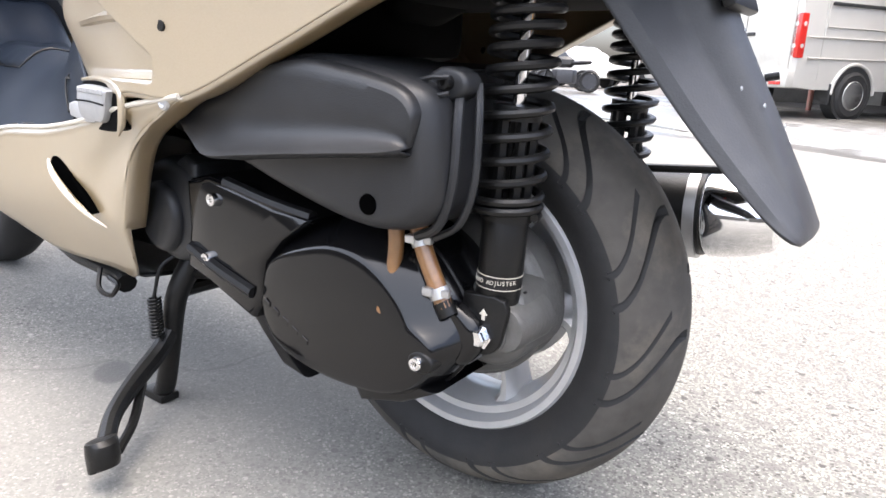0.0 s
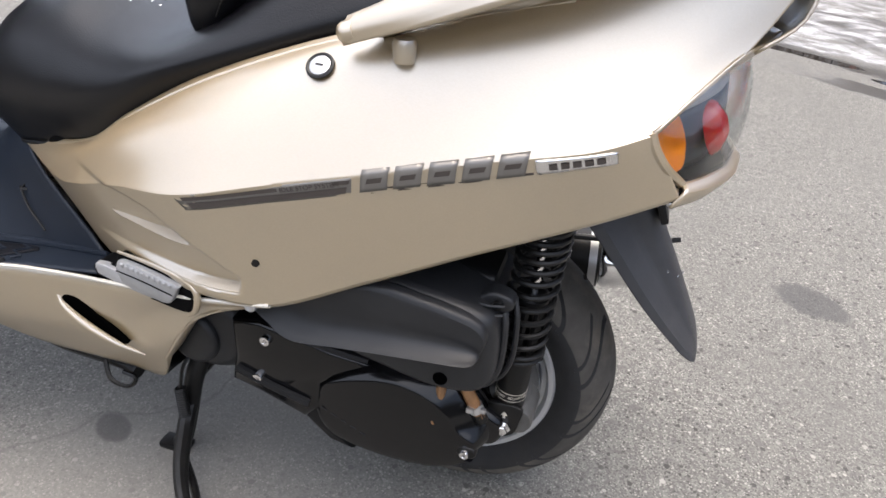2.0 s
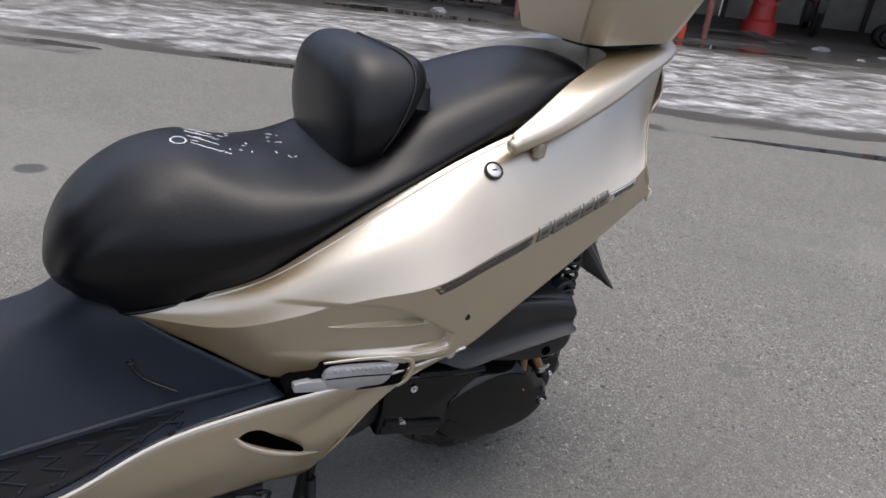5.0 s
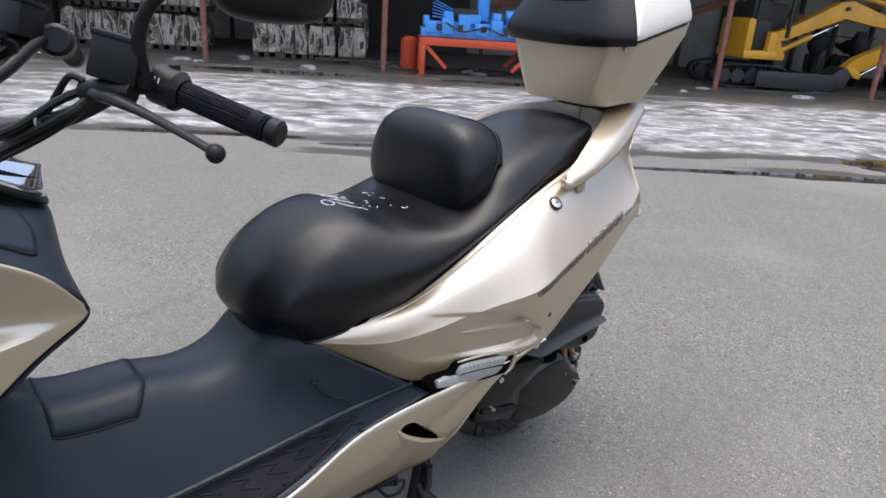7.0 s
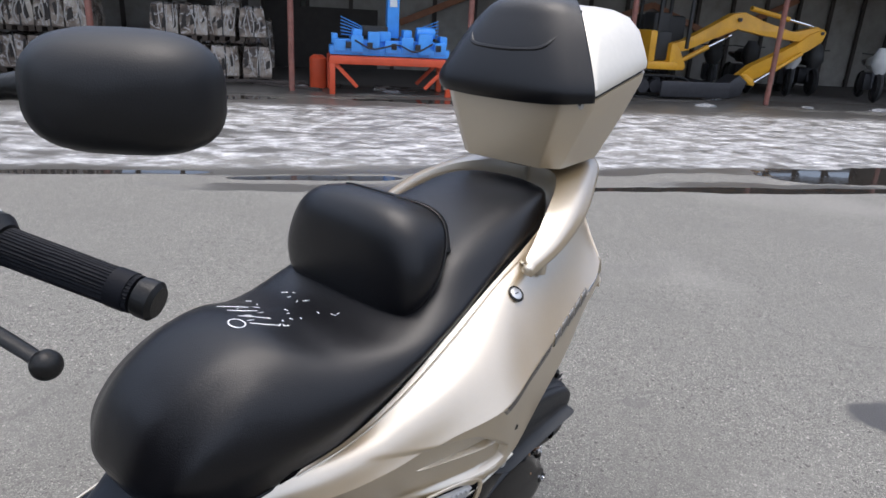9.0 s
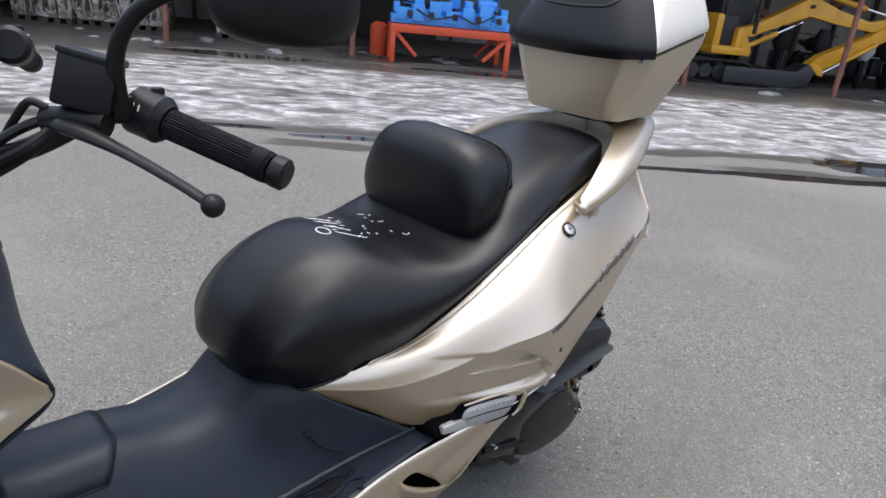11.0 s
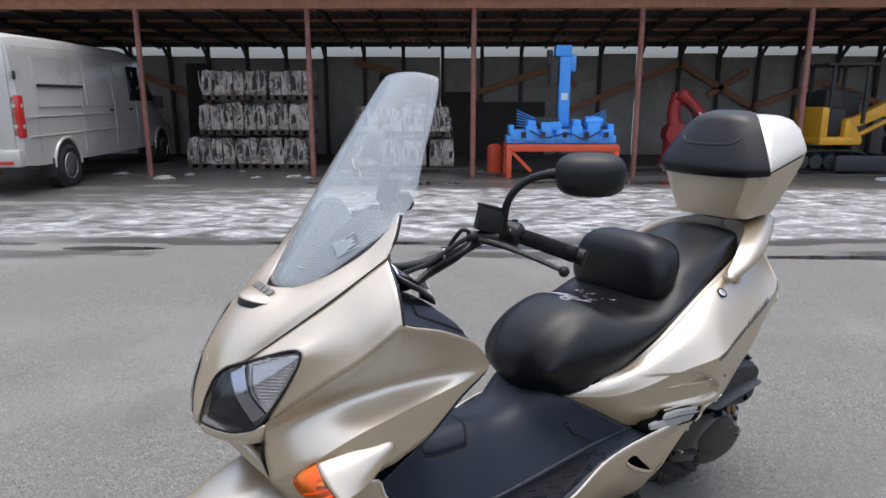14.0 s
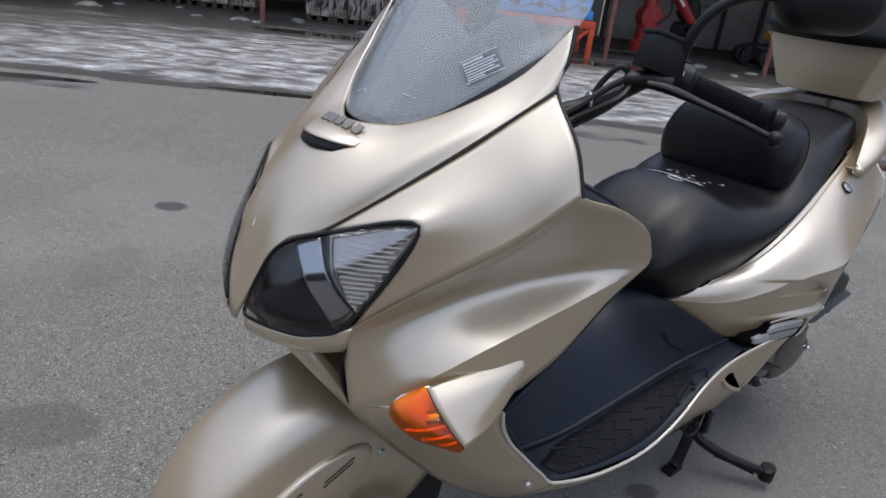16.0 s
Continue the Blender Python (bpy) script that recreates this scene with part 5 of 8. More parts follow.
part("drain_hole", lathe([(-0.0006, 0.0005), (-0.0006, 0.0098), (0.002, 0.0105)], 24, (0.010, -0.2555, 0.416)), HOLE, airbox, "round black hole")
part("ear", slab([(0.035, 0.528), (0.06, 0.545), (0.085, 0.54), (0.09, 0.525), (0.075, 0.515), (0.05, 0.515)], 0.19, 0.215, 0.005, smooth=3), MATTE, airbox)
bolt(0.07, 0.216, 0.531, 0.007, airbox, BLACK_STEEL)
# black block stands for the shaded gap between airbox and shock
part("gap_block", slab([(-0.02, 0.545), (0.055, 0.54), (0.065, 0.50), (0.06, 0.45), (0.04, 0.42), (-0.02, 0.42)], 0.095, 0.17, 0.015), BLACK_PLASTIC, airbox)

def polar(outline, n, cx, cz):
    """n points on a closed outline in (x, z), at even angles round (cx, cz)."""
    pts = spline([(x, 0, z) for x, z in outline + outline[:1]], 12 * len(outline) + 1)
    ang = sorted((math.atan2(p.z - cz, p.x - cx), math.hypot(p.x - cx, p.z - cz)) for p in pts[:-1])
    a, r = [q[0] for q in ang], [q[1] for q in ang]
    out = []
    for k in range(n):
        t = -math.pi + 2 * math.pi * k / n
        rad = float(np.interp(t, a, r, period=2 * math.pi))
        out.append((cx + rad * math.cos(t), cz + rad * math.sin(t)))
    return out


COVER_OUT = polar([(-0.203, 0.321), (-0.217, 0.275), (-0.214, 0.235), (-0.192, 0.204), (-0.121, 0.186), (-0.072, 0.180), (0.004, 0.184), (0.05, 0.214), (0.076, 0.246), (0.088, 0.266), (0.086, 0.288), (0.074, 0.304), (0.062, 0.324), (0.03, 0.357), (-0.008, 0.374), (-0.048, 0.381), (-0.117, 0.374), (-0.172, 0.352)], 120, -0.065, 0.275)
COVER_FACE = polar([(-0.198, 0.262), (-0.188, 0.300), (-0.166, 0.322), (-0.122, 0.340), (-0.077, 0.351), (-0.040, 0.348), (-0.012, 0.336), (0.012, 0.316), (0.034, 0.289), (0.056, 0.276), (0.064, 0.262), (0.052, 0.235), (0.028, 0.213), (-0.01, 0.199), (-0.07, 0.194), (-0.12, 0.198), (-0.165, 0.210), (-0.188, 0.232)], 120, -0.065, 0.275)
cover_rows = [[Vector((x, -w, z)) for x, z in COVER_OUT] for w in (0.07, 0.165)]
for f, w in ((0.06, 0.176), (0.22, 0.188), (0.5, 0.201), (0.8, 0.2115), (0.94, 0.2165), (1.0, 0.2185)):
    cover_rows.append([Vector((a[0] + (b[0] - a[0]) * f, -w, a[1] + (b[1] - a[1]) * f)) for a, b in zip(COVER_OUT, COVER_FACE)])
for f, w in ((0.05, 0.2200), (0.16, 0.2212), (0.4, 0.2228), (0.7, 0.2238), (0.96, 0.224)):
    cover_rows.append([Vector((x + (-0.065 - x) * f, -w, z + (0.275 - z) * f)) for x, z in COVER_FACE])
cover = part("belt_cover", grid(cover_rows, True, True), GLOSS_BLACK, scooter, "gloss black belt drive cover", sharp=50)
part("cover_gasket", sweep([(x, -0.168, z) for x, z in COVER_OUT + COVER_OUT[:1]], 0.0022, 6), BLACK_STEEL, cover)
part("cover_boss", slab([(0.060, 0.315), (0.078, 0.306), (0.096, 0.290), (0.097, 0.264), (0.080, 0.244), (0.060, 0.25)], 0.08, 0.19, 0.012, smooth=4), GLOSS_BLACK, cover)
part("lip", slab([(-0.062, 0.184), (-0.052, 0.168), (0.012, 0.184), (0.06, 0.212), (0.03, 0.215), (-0.03, 0.195)], 0.09, 0.2, 0.008), GLOSS_BLACK, cover)
part("bolt_recess", ellipse_slab(0.052, 0.253, 0.016, 0.012, 0.18, 0.2222, 0.003, 20), BLACK_STEEL, cover)
bolt(0.050, 0.2235, 0.253, 0.0075, cover, head=0.005)
# raised maker's mark, as plain strokes
for k in range(5):
    x, z = -0.182 + 0.0165 * k, 0.262 - 0.0075 * k
    part("mark_stroke", block((0.011, 0.0012, 0.0075), (x, -0.2222 - 0.0003 * k, z), 0.0005, 1, Euler((0, radians(24), 0)).to_matrix().to_4x4()), GLOSS_BLACK, cover)

arm = part("case_arm", slab([(-0.335, 0.395), (-0.29, 0.405), (-0.23, 0.397), (-0.16, 0.382), (-0.10, 0.378), (-0.15, 0.345), (-0.185, 0.31), (-0.19, 0.26), (-0.215, 0.232), (-0.30, 0.262), (-0.345, 0.275), (-0.335, 0.33)], 0.06, 0.222, 0.012), GLOSS_BLACK, scooter, "black drive case arm")
part("arm_ridge", sweep([(-0.33, -0.222, 0.305), (-0.27, -0.223, 0.286), (-0.205, -0.223, 0.27)], 0.008, 8, 12), BLACK_PLASTIC, arm)
part("arm_ridge", sweep([(-0.26, -0.214, 0.398), (-0.18, -0.214, 0.385), (-0.11, -0.212, 0.377)], 0.008, 8, 12), BLACK_PLASTIC, arm)
bolt(-0.274, 0.2235, 0.376, 0.0085, arm, head=0.0055)
bolt(-0.293, 0.2235, 0.296, 0.0085, arm, head=0.0055)
part("arm_foot", slab([(-0.26, 0.25), (-0.2, 0.24), (-0.17, 0.19), (-0.14, 0.165), (-0.18, 0.17), (-0.22, 0.205)], 0.1, 0.2, 0.01), BLACK_PLASTIC, arm)
starter = part("crank_cover", ellipse_slab(-0.40, 0.34, 0.085, 0.075, 0.08, 0.205, 0.02), MATTE, scooter, "matte grey crank cover")
part("cap", ellipse_slab(-0.415, 0.33, 0.045, 0.05, 0.15, 0.218, 0.012), MATTE, starter)
part("cover_ear", slab([(-0.40, 0.405), (-0.37, 0.42), (-0.345, 0.41), (-0.34, 0.37), (-0.36, 0.35)], 0.12, 0.2, 0.01), MATTE, starter)
part("engine_block", join(block((0.5, 0.24, 0.22), (-0.28, 0, 0.37), 0.04), block((0.24, 0.3, 0.2), (-0.55, 0, 0.34), 0.04), block((0.3, 0.2, 0.1), (-0.15, 0, 0.5), 0.03)), BLACK_STEEL, scooter, "sooty black engine")
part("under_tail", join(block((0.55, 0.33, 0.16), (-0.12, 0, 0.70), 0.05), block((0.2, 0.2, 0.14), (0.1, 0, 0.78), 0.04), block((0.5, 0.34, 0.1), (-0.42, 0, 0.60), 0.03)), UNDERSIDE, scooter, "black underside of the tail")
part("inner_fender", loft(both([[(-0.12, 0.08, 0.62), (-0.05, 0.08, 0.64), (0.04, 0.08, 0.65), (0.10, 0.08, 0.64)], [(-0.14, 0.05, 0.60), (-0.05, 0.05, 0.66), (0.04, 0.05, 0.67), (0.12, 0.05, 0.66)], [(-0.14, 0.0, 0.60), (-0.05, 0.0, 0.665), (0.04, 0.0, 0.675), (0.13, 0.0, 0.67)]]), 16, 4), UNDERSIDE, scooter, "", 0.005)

# breather hoses with clamps
AMBER_HOSE = material("aged_clear_hose", (0.21, 0.105, 0.04), 0.3, 0, 0.45, 45, coat=0.3, dirt=(0.10, 0.045, 0.02), dirt_amount=0.7, dirt_scale=30)
part("drain_hose", sweep([(0.0, -0.2, 0.392), (0.001, -0.2, 0.365), (0.0, -0.205, 0.33), (-0.004, -0.21, 0.306), (-0.005, -0.214, 0.298), (0.004, -0.216, 0.286)], [0.009, 0.0085, 0.0075, 0.007, 0.0085, 0.005], 14, 30), AMBER_HOSE, scooter, "aged amber drain hose")
hose = part("breather_hose", sweep([(0.022, -0.19, 0.385), (0.032, -0.192, 0.362), (0.05, -0.194, 0.33), (0.062, -0.194, 0.308)], 0.0098, 14, 24), AMBER_HOSE, scooter, "aged amber breather hose")
for p, q in (((0.026, -0.191, 0.377), (0.030, -0.1915, 0.367)), ((0.052, -0.194, 0.327), (0.057, -0.194, 0.317))):
    part("clamp", join(sweep([p, q], 0.0115, 16), block((0.012, 0.008, 0.009), (p[0] - 0.004, p[1] - 0.011, p[2] - 0.002), 0.002), block((0.01, 0.006, 0.008), (p[0] + 0.014, p[1] - 0.006, p[2] - 0.002), 0.002)), ALU, hose)
part("hose_end", sweep([(0.058, -0.194, 0.314), (0.066, -0.193, 0.3)], 0.0105, 14), BLACK_STEEL, hose)

# shock absorbers
for s in (-1, 1):
    lo, hi = Vector((0.095, s * 0.150, 0.280)), Vector((0.112, s * 0.146, 0.640))
    ax = (hi - lo).normalized()
    at = lambda z: lo + ax * (z - 0.28)
    shock = part("shock_absorber", sweep([at(0.318), at(0.322), at(0.400), at(0.404)], [0.022, 0.0235, 0.0235, 0.022], 28), BLACK_STEEL, scooter, "black rear shock absorber with coil spring")
    clevis = part("clevis", join(*[slab([(0.070, 0.322), (0.069, 0.290), (0.075, 0.270), (0.088, 0.259), (0.102, 0.260), (0.114, 0.270), (0.119, 0.290), (0.119, 0.322)], w_, w_ + 0.007, 0.002, s, smooth=3) for w_ in (0.167, 0.128)], sweep([at(0.314), at(0.324)], 0.0235, 20)), BLACK_STEEL, shock, "black shock clevis")
    part("arrow_mark", slab([(0.0935, 0.297), (0.0935, 0.303), (0.0905, 0.303), (0.0955, 0.3095), (0.1005, 0.303), (0.0975, 0.303), (0.0975, 0.297)], 0.172, 0.1745, 0.0003, s), GOLD_LIGHT, clevis, "small white arrow")
    part("lower_bolt", lathe([(-0.037, 0.004), (-0.037, 0.0080), (-0.036, 0.0092), (-0.0285, 0.0095), (-0.0285, 0.0135), (-0.024, 0.0135)], 6, at(0.28)) if s < 0 else lathe([(0.024, 0.0135), (0.036, 0.0085)], 6, at(0.28)), CHROME, shock, "plated hexagon bolt")
    part("eye", lathe([(-0.02, 0.02), (-0.018, 0.024), (0.018, 0.024), (0.02, 0.02)], 24, at(0.282)), ALU_DULL, shock)
    part("collar", sweep([at(0.40), at(0.408)], 0.026, 24), BLACK_STEEL, shock)
    part("collar", sweep([at(0.498), at(0.512)], 0.024, 24), BLACK_STEEL, shock)
    for a in (0.3, 1.4, 2.4, 3.5, 4.5, 5.6):
        part("guide_rod", sweep([at(z_) + Vector((0.017 * math.cos(a), 0.017 * math.sin(a), 0)) for z_ in (0.405, 0.50)], 0.006, 6), BLACK_STEEL, shock)
    part("rod", sweep([at(0.51), at(0.64)], 0.0065, 12), CHROME, shock)
    coil = []
    z = 0.405
    turns = [0.009, 0.009, 0.021, 0.0215, 0.022, 0.022, 0.022, 0.020, 0.018, 0.016, 0.014, 0.013, 0.012, 0.012]
    a = 0.0
    for pitch in turns:
        for k in range(16):
            coil.append(at(z) + Vector((0.0315 * math.cos(a), 0.0315 * math.sin(a), 0)))
            a += 2 * math.pi / 16
            z += pitch / 16
    part("spring", sweep(coil, 0.0045, 8), BLACK_STEEL, shock, "black coil spring")
    LABEL_BLACK = BLACK_PLASTIC
    band = part("label_band", sweep([at(0.331), at(0.344)], 0.0239, 32), LABEL_BLACK, shock, "printed adjuster scale")
    for z in (0.331, 0.344):
        part("label_line", sweep([at(z - 0.0004), at(z + 0.0004)], 0.02415, 32), GOLD_LIGHT, band)
    # the printed words run round the tube, letter by letter
    text = "PRE-LOAD ADJUSTER"
    for k, ch in enumerate(text):
        if ch == " ":
            continue
        cu = bpy.data.curves.new("letter", "FONT")
        cu.body, cu.size, cu.extrude, cu.align_x = ch, 0.0062, 0.0002, "CENTER"
        cu.materials.append(GOLD_LIGHT)
        ob = new("letter", cu)
        ob.parent = band
        a = radians(-90 * (1 if s < 0 else -1) + (k - 8) * 9.6 - 8)
        n_ = Vector((math.cos(a), math.sin(a), 0))
        e_ = Vector((-math.sin(a), math.cos(a), 0))
        ob.matrix_local = Matrix.Translation(at(0.3362) + n_ * 0.0241) @ Matrix((e_, Vector((0, 0, 1)), n_)).transposed().to_4x4()

# mudguard flap behind the wheel
FLAP = [
    [(0.105, 0.106, 0.682), (0.143, 0.102, 0.632), (0.182, 0.097, 0.583), (0.252, 0.092, 0.498), (0.317, 0.080, 0.429), (0.348, 0.070, 0.404), (0.352, 0.035, 0.398)],
    [(0.120, 0.101, 0.688), (0.158, 0.097, 0.638), (0.196, 0.092, 0.588), (0.264, 0.087, 0.502), (0.325, 0.075, 0.432), (0.350, 0.064, 0.405), (0.353, 0.032, 0.399)],
    [(0.166, 0.062, 0.712), (0.192, 0.058, 0.660), (0.220, 0.053, 0.598), (0.284, 0.046, 0.507), (0.334, 0.045, 0.437), (0.353, 0.042, 0.406), (0.354, 0.02, 0.399)],
    [(0.206, 0.044, 0.716), (0.226, 0.040, 0.665), (0.249, 0.037, 0.60), (0.303, 0.032, 0.505), (0.340, 0.033, 0.437), (0.354, 0.03, 0.406), (0.3545, 0.014, 0.399)],
    [(0.216, 0.0, 0.716), (0.235, 0.0, 0.665), (0.258, 0.0, 0.60), (0.308, 0.0, 0.505), (0.343, 0.0, 0.437), (0.355, 0.0, 0.406), (0.355, 0.0, 0.399)],
]
flap = part("mudguard_flap", loft(both(FLAP), 40, 5, (1, 2, 6, 7)), FLAP_GREY, scooter, "matte grey rear mudguard flap", 0.004)
DROP = clear_material("water_drop", (0.95, 0.96, 0.97), 0.02, 0.9, 0.25)
for x, y, z in ((0.266, 0.045, 0.562), (0.278, 0.007, 0.562), (0.263, -0.034, 0.574), (0.261, -0.02, 0.588), (0.299, 0.078, 0.473), (0.291, 0.061, 0.514), (0.286, 0.067, 0.515), (0.254, 0.014, 0.608), (0.265, 0.007, 0.589), (0.25, -0.034, 0.598), (0.300, -0.03, 0.52), (0.312, 0.02, 0.50), (0.282, -0.05, 0.535)):
    part("water_drop", lathe([(0.0, 0.0026), (0.0012, 0.0022), (0.0018, 0.001), (0.0019, 0.0002)], 8, (x, y, z), "x"), DROP, flap)
part("plate_bracket", block((0.012, 0.10, 0.055), (0.252, 0.0, 0.632), 0.004, 2, Euler((0, radians(-22), 0)).to_matrix().to_4x4()), BLACK_PLASTIC, flap, "black bracket on the flap")
part("rear_reflector", block((0.010, 0.085, 0.030), (0.236, 0.0, 0.674), 0.004, 2, Euler((0, radians(-22), 0)).to_matrix().to_4x4()), bpy.data.materials["van_red_lens"], flap, "red rear reflector")
for q in (-0.034, 0.034):
    part("bracket_bolt", lathe([(0.0, 0.006), (0.008, 0.005)], 8, (0.256, q, 0.634), "x"), ALU, flap)
part("stud", sweep([(0.285, 0.03, 0.545), (0.298, 0.033, 0.548)], 0.004, 8), BLACK_STEEL, flap)

# muffler on the far side
muffler = part("muffler", sweep([(-0.35, 0.2, 0.28), (-0.25, 0.245, 0.31), (-0.1, 0.265, 0.328), (0.10, 0.275, 0.347), (0.19, 0.278, 0.353)], [0.03, 0.055, 0.063, 0.063, 0.061], 28, 30), BLACK_STEEL, scooter, "black exhaust muffler with chrome end")
part("end_cap", sweep([(0.192, 0.278, 0.353), (0.205, 0.278, 0.354), (0.255, 0.279, 0.356), (0.285, 0.279, 0.357)], [0.058, 0.061, 0.053, 0.042], 28, 16), CHROME, muffler, "chrome muffler end")
part("band", sweep([(0.168, 0.277, 0.351), (0.183, 0.278, 0.352)], 0.0655, 28), ALU, muffler)
part("heat_shield", slab([(-0.22, 0.36), (0.12, 0.405), (0.15, 0.39), (0.15, 0.335), (-0.2, 0.29)], 0.31, 0.345, 0.012, s=1), BLACK_PLASTIC, muffler)
part("shield_rod", sweep([(-0.05, 0.21, 0.405), (0.22, 0.225, 0.425)], 0.006, 8), BLACK_STEEL, muffler)

# centre stand, down
stand = part("centre_stand", join(*[sweep([(-0.452, s * 0.14, 0.245), (-0.464, s * 0.165, 0.19), (-0.484, s * 0.170, 0.10), (-0.505, s * 0.170, 0.03), (-0.52, s * 0.17, 0.014)], [0.019, 0.017, 0.016, 0.016, 0.014], 12, 16) for s in (-1, 1)], sweep([(-0.46, -0.17, 0.20), (-0.46, 0.17, 0.20)], 0.013, 10), sweep([(-0.46, -0.14, 0.225), (-0.36, -0.14, 0.245), (-0.30, -0.14, 0.265)], 0.012, 8, 10)), BLACK_STEEL, scooter, "worn black centre stand, lowered")
for s in (-1, 1):
    part("stand_foot", block((0.06, 0.034, 0.014), (-0.525, s * 0.17, 0.008), 0.005), BLACK_STEEL, stand)
part("stand_lever", sweep([(-0.474, -0.172, 0.135), (-0.470, -0.20, 0.105), (-0.44, -0.262, 0.082), (-0.405, -0.31, 0.068), (-0.368, -0.342, 0.052)], [0.014, 0.015, 0.014, 0.012, 0.012], 10, 20), BLACK_STEEL, stand)
part("lever_foot", grid([[Vector((-0.356 + ax * c, -0.352 + 0.02 * q, z + 0.004 * c)) for c, q in [(math.cos(2 * math.pi * k / 14), math.sin(2 * math.pi * k / 14)) for k in range(14)]] for ax, z in ((0.012, 0.028), (0.022, 0.034), (0.026, 0.05), (0.022, 0.066), (0.012, 0.07))], True, True), BLACK_STEEL, stand, "worn step pad")
part("lever_rod", sweep([(-0.45, -0.24, 0.075), (-0.40, -0.285, 0.05), (-0.37, -0.325, 0.035)], 0.007, 8, 10), BLACK_STEEL, stand)
coil = [Vector((-0.468 + 0.009 * math.cos(k * 0.7), -0.20 + 0.009 * math.sin(k * 0.7), 0.13 + 0.0006 * k)) for k in range(110)]
part("return_spring", sweep(coil, 0.002, 6), BLACK_STEEL, stand)
part("spring_hook", sweep([(-0.468, -0.2, 0.196), (-0.462, -0.19, 0.24), (-0.45, -0.17, 0.26)], 0.003, 6, 10), BLACK_STEEL, stand)
side_stand = part("side_stand", sweep([(-0.80, -0.17, 0.21), (-0.72, -0.18, 0.205), (-0.60, -0.185, 0.20), (-0.56, -0.19, 0.195)], [0.012, 0.013, 0.011, 0.016], 10, 16), BLACK_STEEL, scooter, "black side stand, folded up")
part("hook", sweep([(-0.62, -0.2, 0.21), (-0.60, -0.215, 0.185), (-0.565, -0.215, 0.18), (-0.55, -0.21, 0.2), (-0.575, -0.21, 0.207)], 0.004, 6, 20), BLACK_STEEL, side_stand)

# nose, shields
COWL = [
    [(-1.328, 0.204, 1.171), (-1.335, 0.212, 1.155), (-1.35, 0.22, 1.13), (-1.373, 0.227, 1.092)],
    [(-1.385, 0.178, 1.104), (-1.395, 0.190, 1.086), (-1.41, 0.200, 1.067), (-1.43, 0.203, 1.048)],
    [(-1.45, 0.13, 1.050), (-1.468, 0.146, 1.036), (-1.492, 0.162, 1.014), (-1.52, 0.161, 0.978)],
    [(-1.50, 0.078, 1.018), (-1.535, 0.098, 0.998), (-1.58, 0.115, 0.955), (-1.635, 0.096, 0.888)],
    [(-1.525, 0.042, 1.011), (-1.575, 0.058, 0.986), (-1.632, 0.068, 0.926), (-1.676, 0.058, 0.863)],
    [(-1.538, 0.018, 1.009), (-1.592, 0.030, 0.983), (-1.663, 0.040, 0.895), (-1.708, 0.032, 0.79)],
    [(-1.543, 0, 1.009), (-1.597, 0, 0.982), (-1.670, 0, 0.885), (-1.720, 0, 0.735)],
]
part("front_cowl", loft(both(COWL), 30, 6), GOLD, scooter, "", 0.004)
SHIELD = [
    [(-1.635, 0.095, 0.887), (-1.56, 0.14, 0.947), (-1.48, 0.18, 1.007), (-1.42, 0.207, 1.056), (-1.373, 0.227, 1.092)],
    [(-1.561, 0.203, 0.92), (-1.52, 0.222, 0.938), (-1.47, 0.252, 0.965), (-1.43, 0.277, 0.998), (-1.388, 0.288, 1.035)],
    [(-1.625, 0.165, 0.775), (-1.55, 0.225, 0.845), (-1.48, 0.275, 0.90), (-1.43, 0.303, 0.945), (-1.397, 0.320, 0.976)],
]
BAND = [
    [(-1.625, 0.165, 0.775), (-1.55, 0.225, 0.845), (-1.47, 0.28, 0.91), (-1.397, 0.320, 0.976), (-1.30, 0.319, 0.945), (-1.217, 0.316, 0.901), (-1.170, 0.306, 0.846)],
    [(-1.632, 0.155, 0.758), (-1.55, 0.195, 0.805), (-1.465, 0.225, 0.845), (-1.385, 0.258, 0.892), (-1.29, 0.280, 0.885), (-1.21, 0.300, 0.864), (-1.168, 0.303, 0.837)],
    [(-1.633, 0.154, 0.735), (-1.55, 0.184, 0.768), (-1.46, 0.206, 0.793), (-1.37, 0.224, 0.812), (-1.28, 0.255, 0.824), (-1.205, 0.290, 0.834), (-1.166, 0.302, 0.832)],
    [(-1.623, 0.165, 0.646), (-1.556, 0.233, 0.702), (-1.473, 0.270, 0.750), (-1.37, 0.284, 0.779), (-1.28, 0.287, 0.796), (-1.205, 0.294, 0.815), (-1.169, 0.301, 0.827)],
    [(-1.621, 0.162, 0.640), (-1.55, 0.239, 0.664), (-1.47, 0.276, 0.655), (-1.40, 0.281, 0.667), (-1.316, 0.280, 0.70), (-1.232, 0.287, 0.775), (-1.178, 0.299, 0.819)],
]
LOWER = [
    [(-1.621, 0.160, 0.641), (-1.595, 0.17, 0.605), (-1.53, 0.185, 0.53), (-1.44, 0.2, 0.44), (-1.36, 0.21, 0.385), (-1.30, 0.215, 0.35)],
    [(-1.55, 0.24, 0.667), (-1.53, 0.24, 0.61), (-1.47, 0.24, 0.54), (-1.40, 0.242, 0.47), (-1.32, 0.245, 0.41), (-1.27, 0.25, 0.372)],
    [(-1.44, 0.287, 0.645), (-1.425, 0.282, 0.60), (-1.39, 0.275, 0.55), (-1.34, 0.268, 0.495), (-1.28, 0.265, 0.43), (-1.24, 0.272, 0.395)],
]
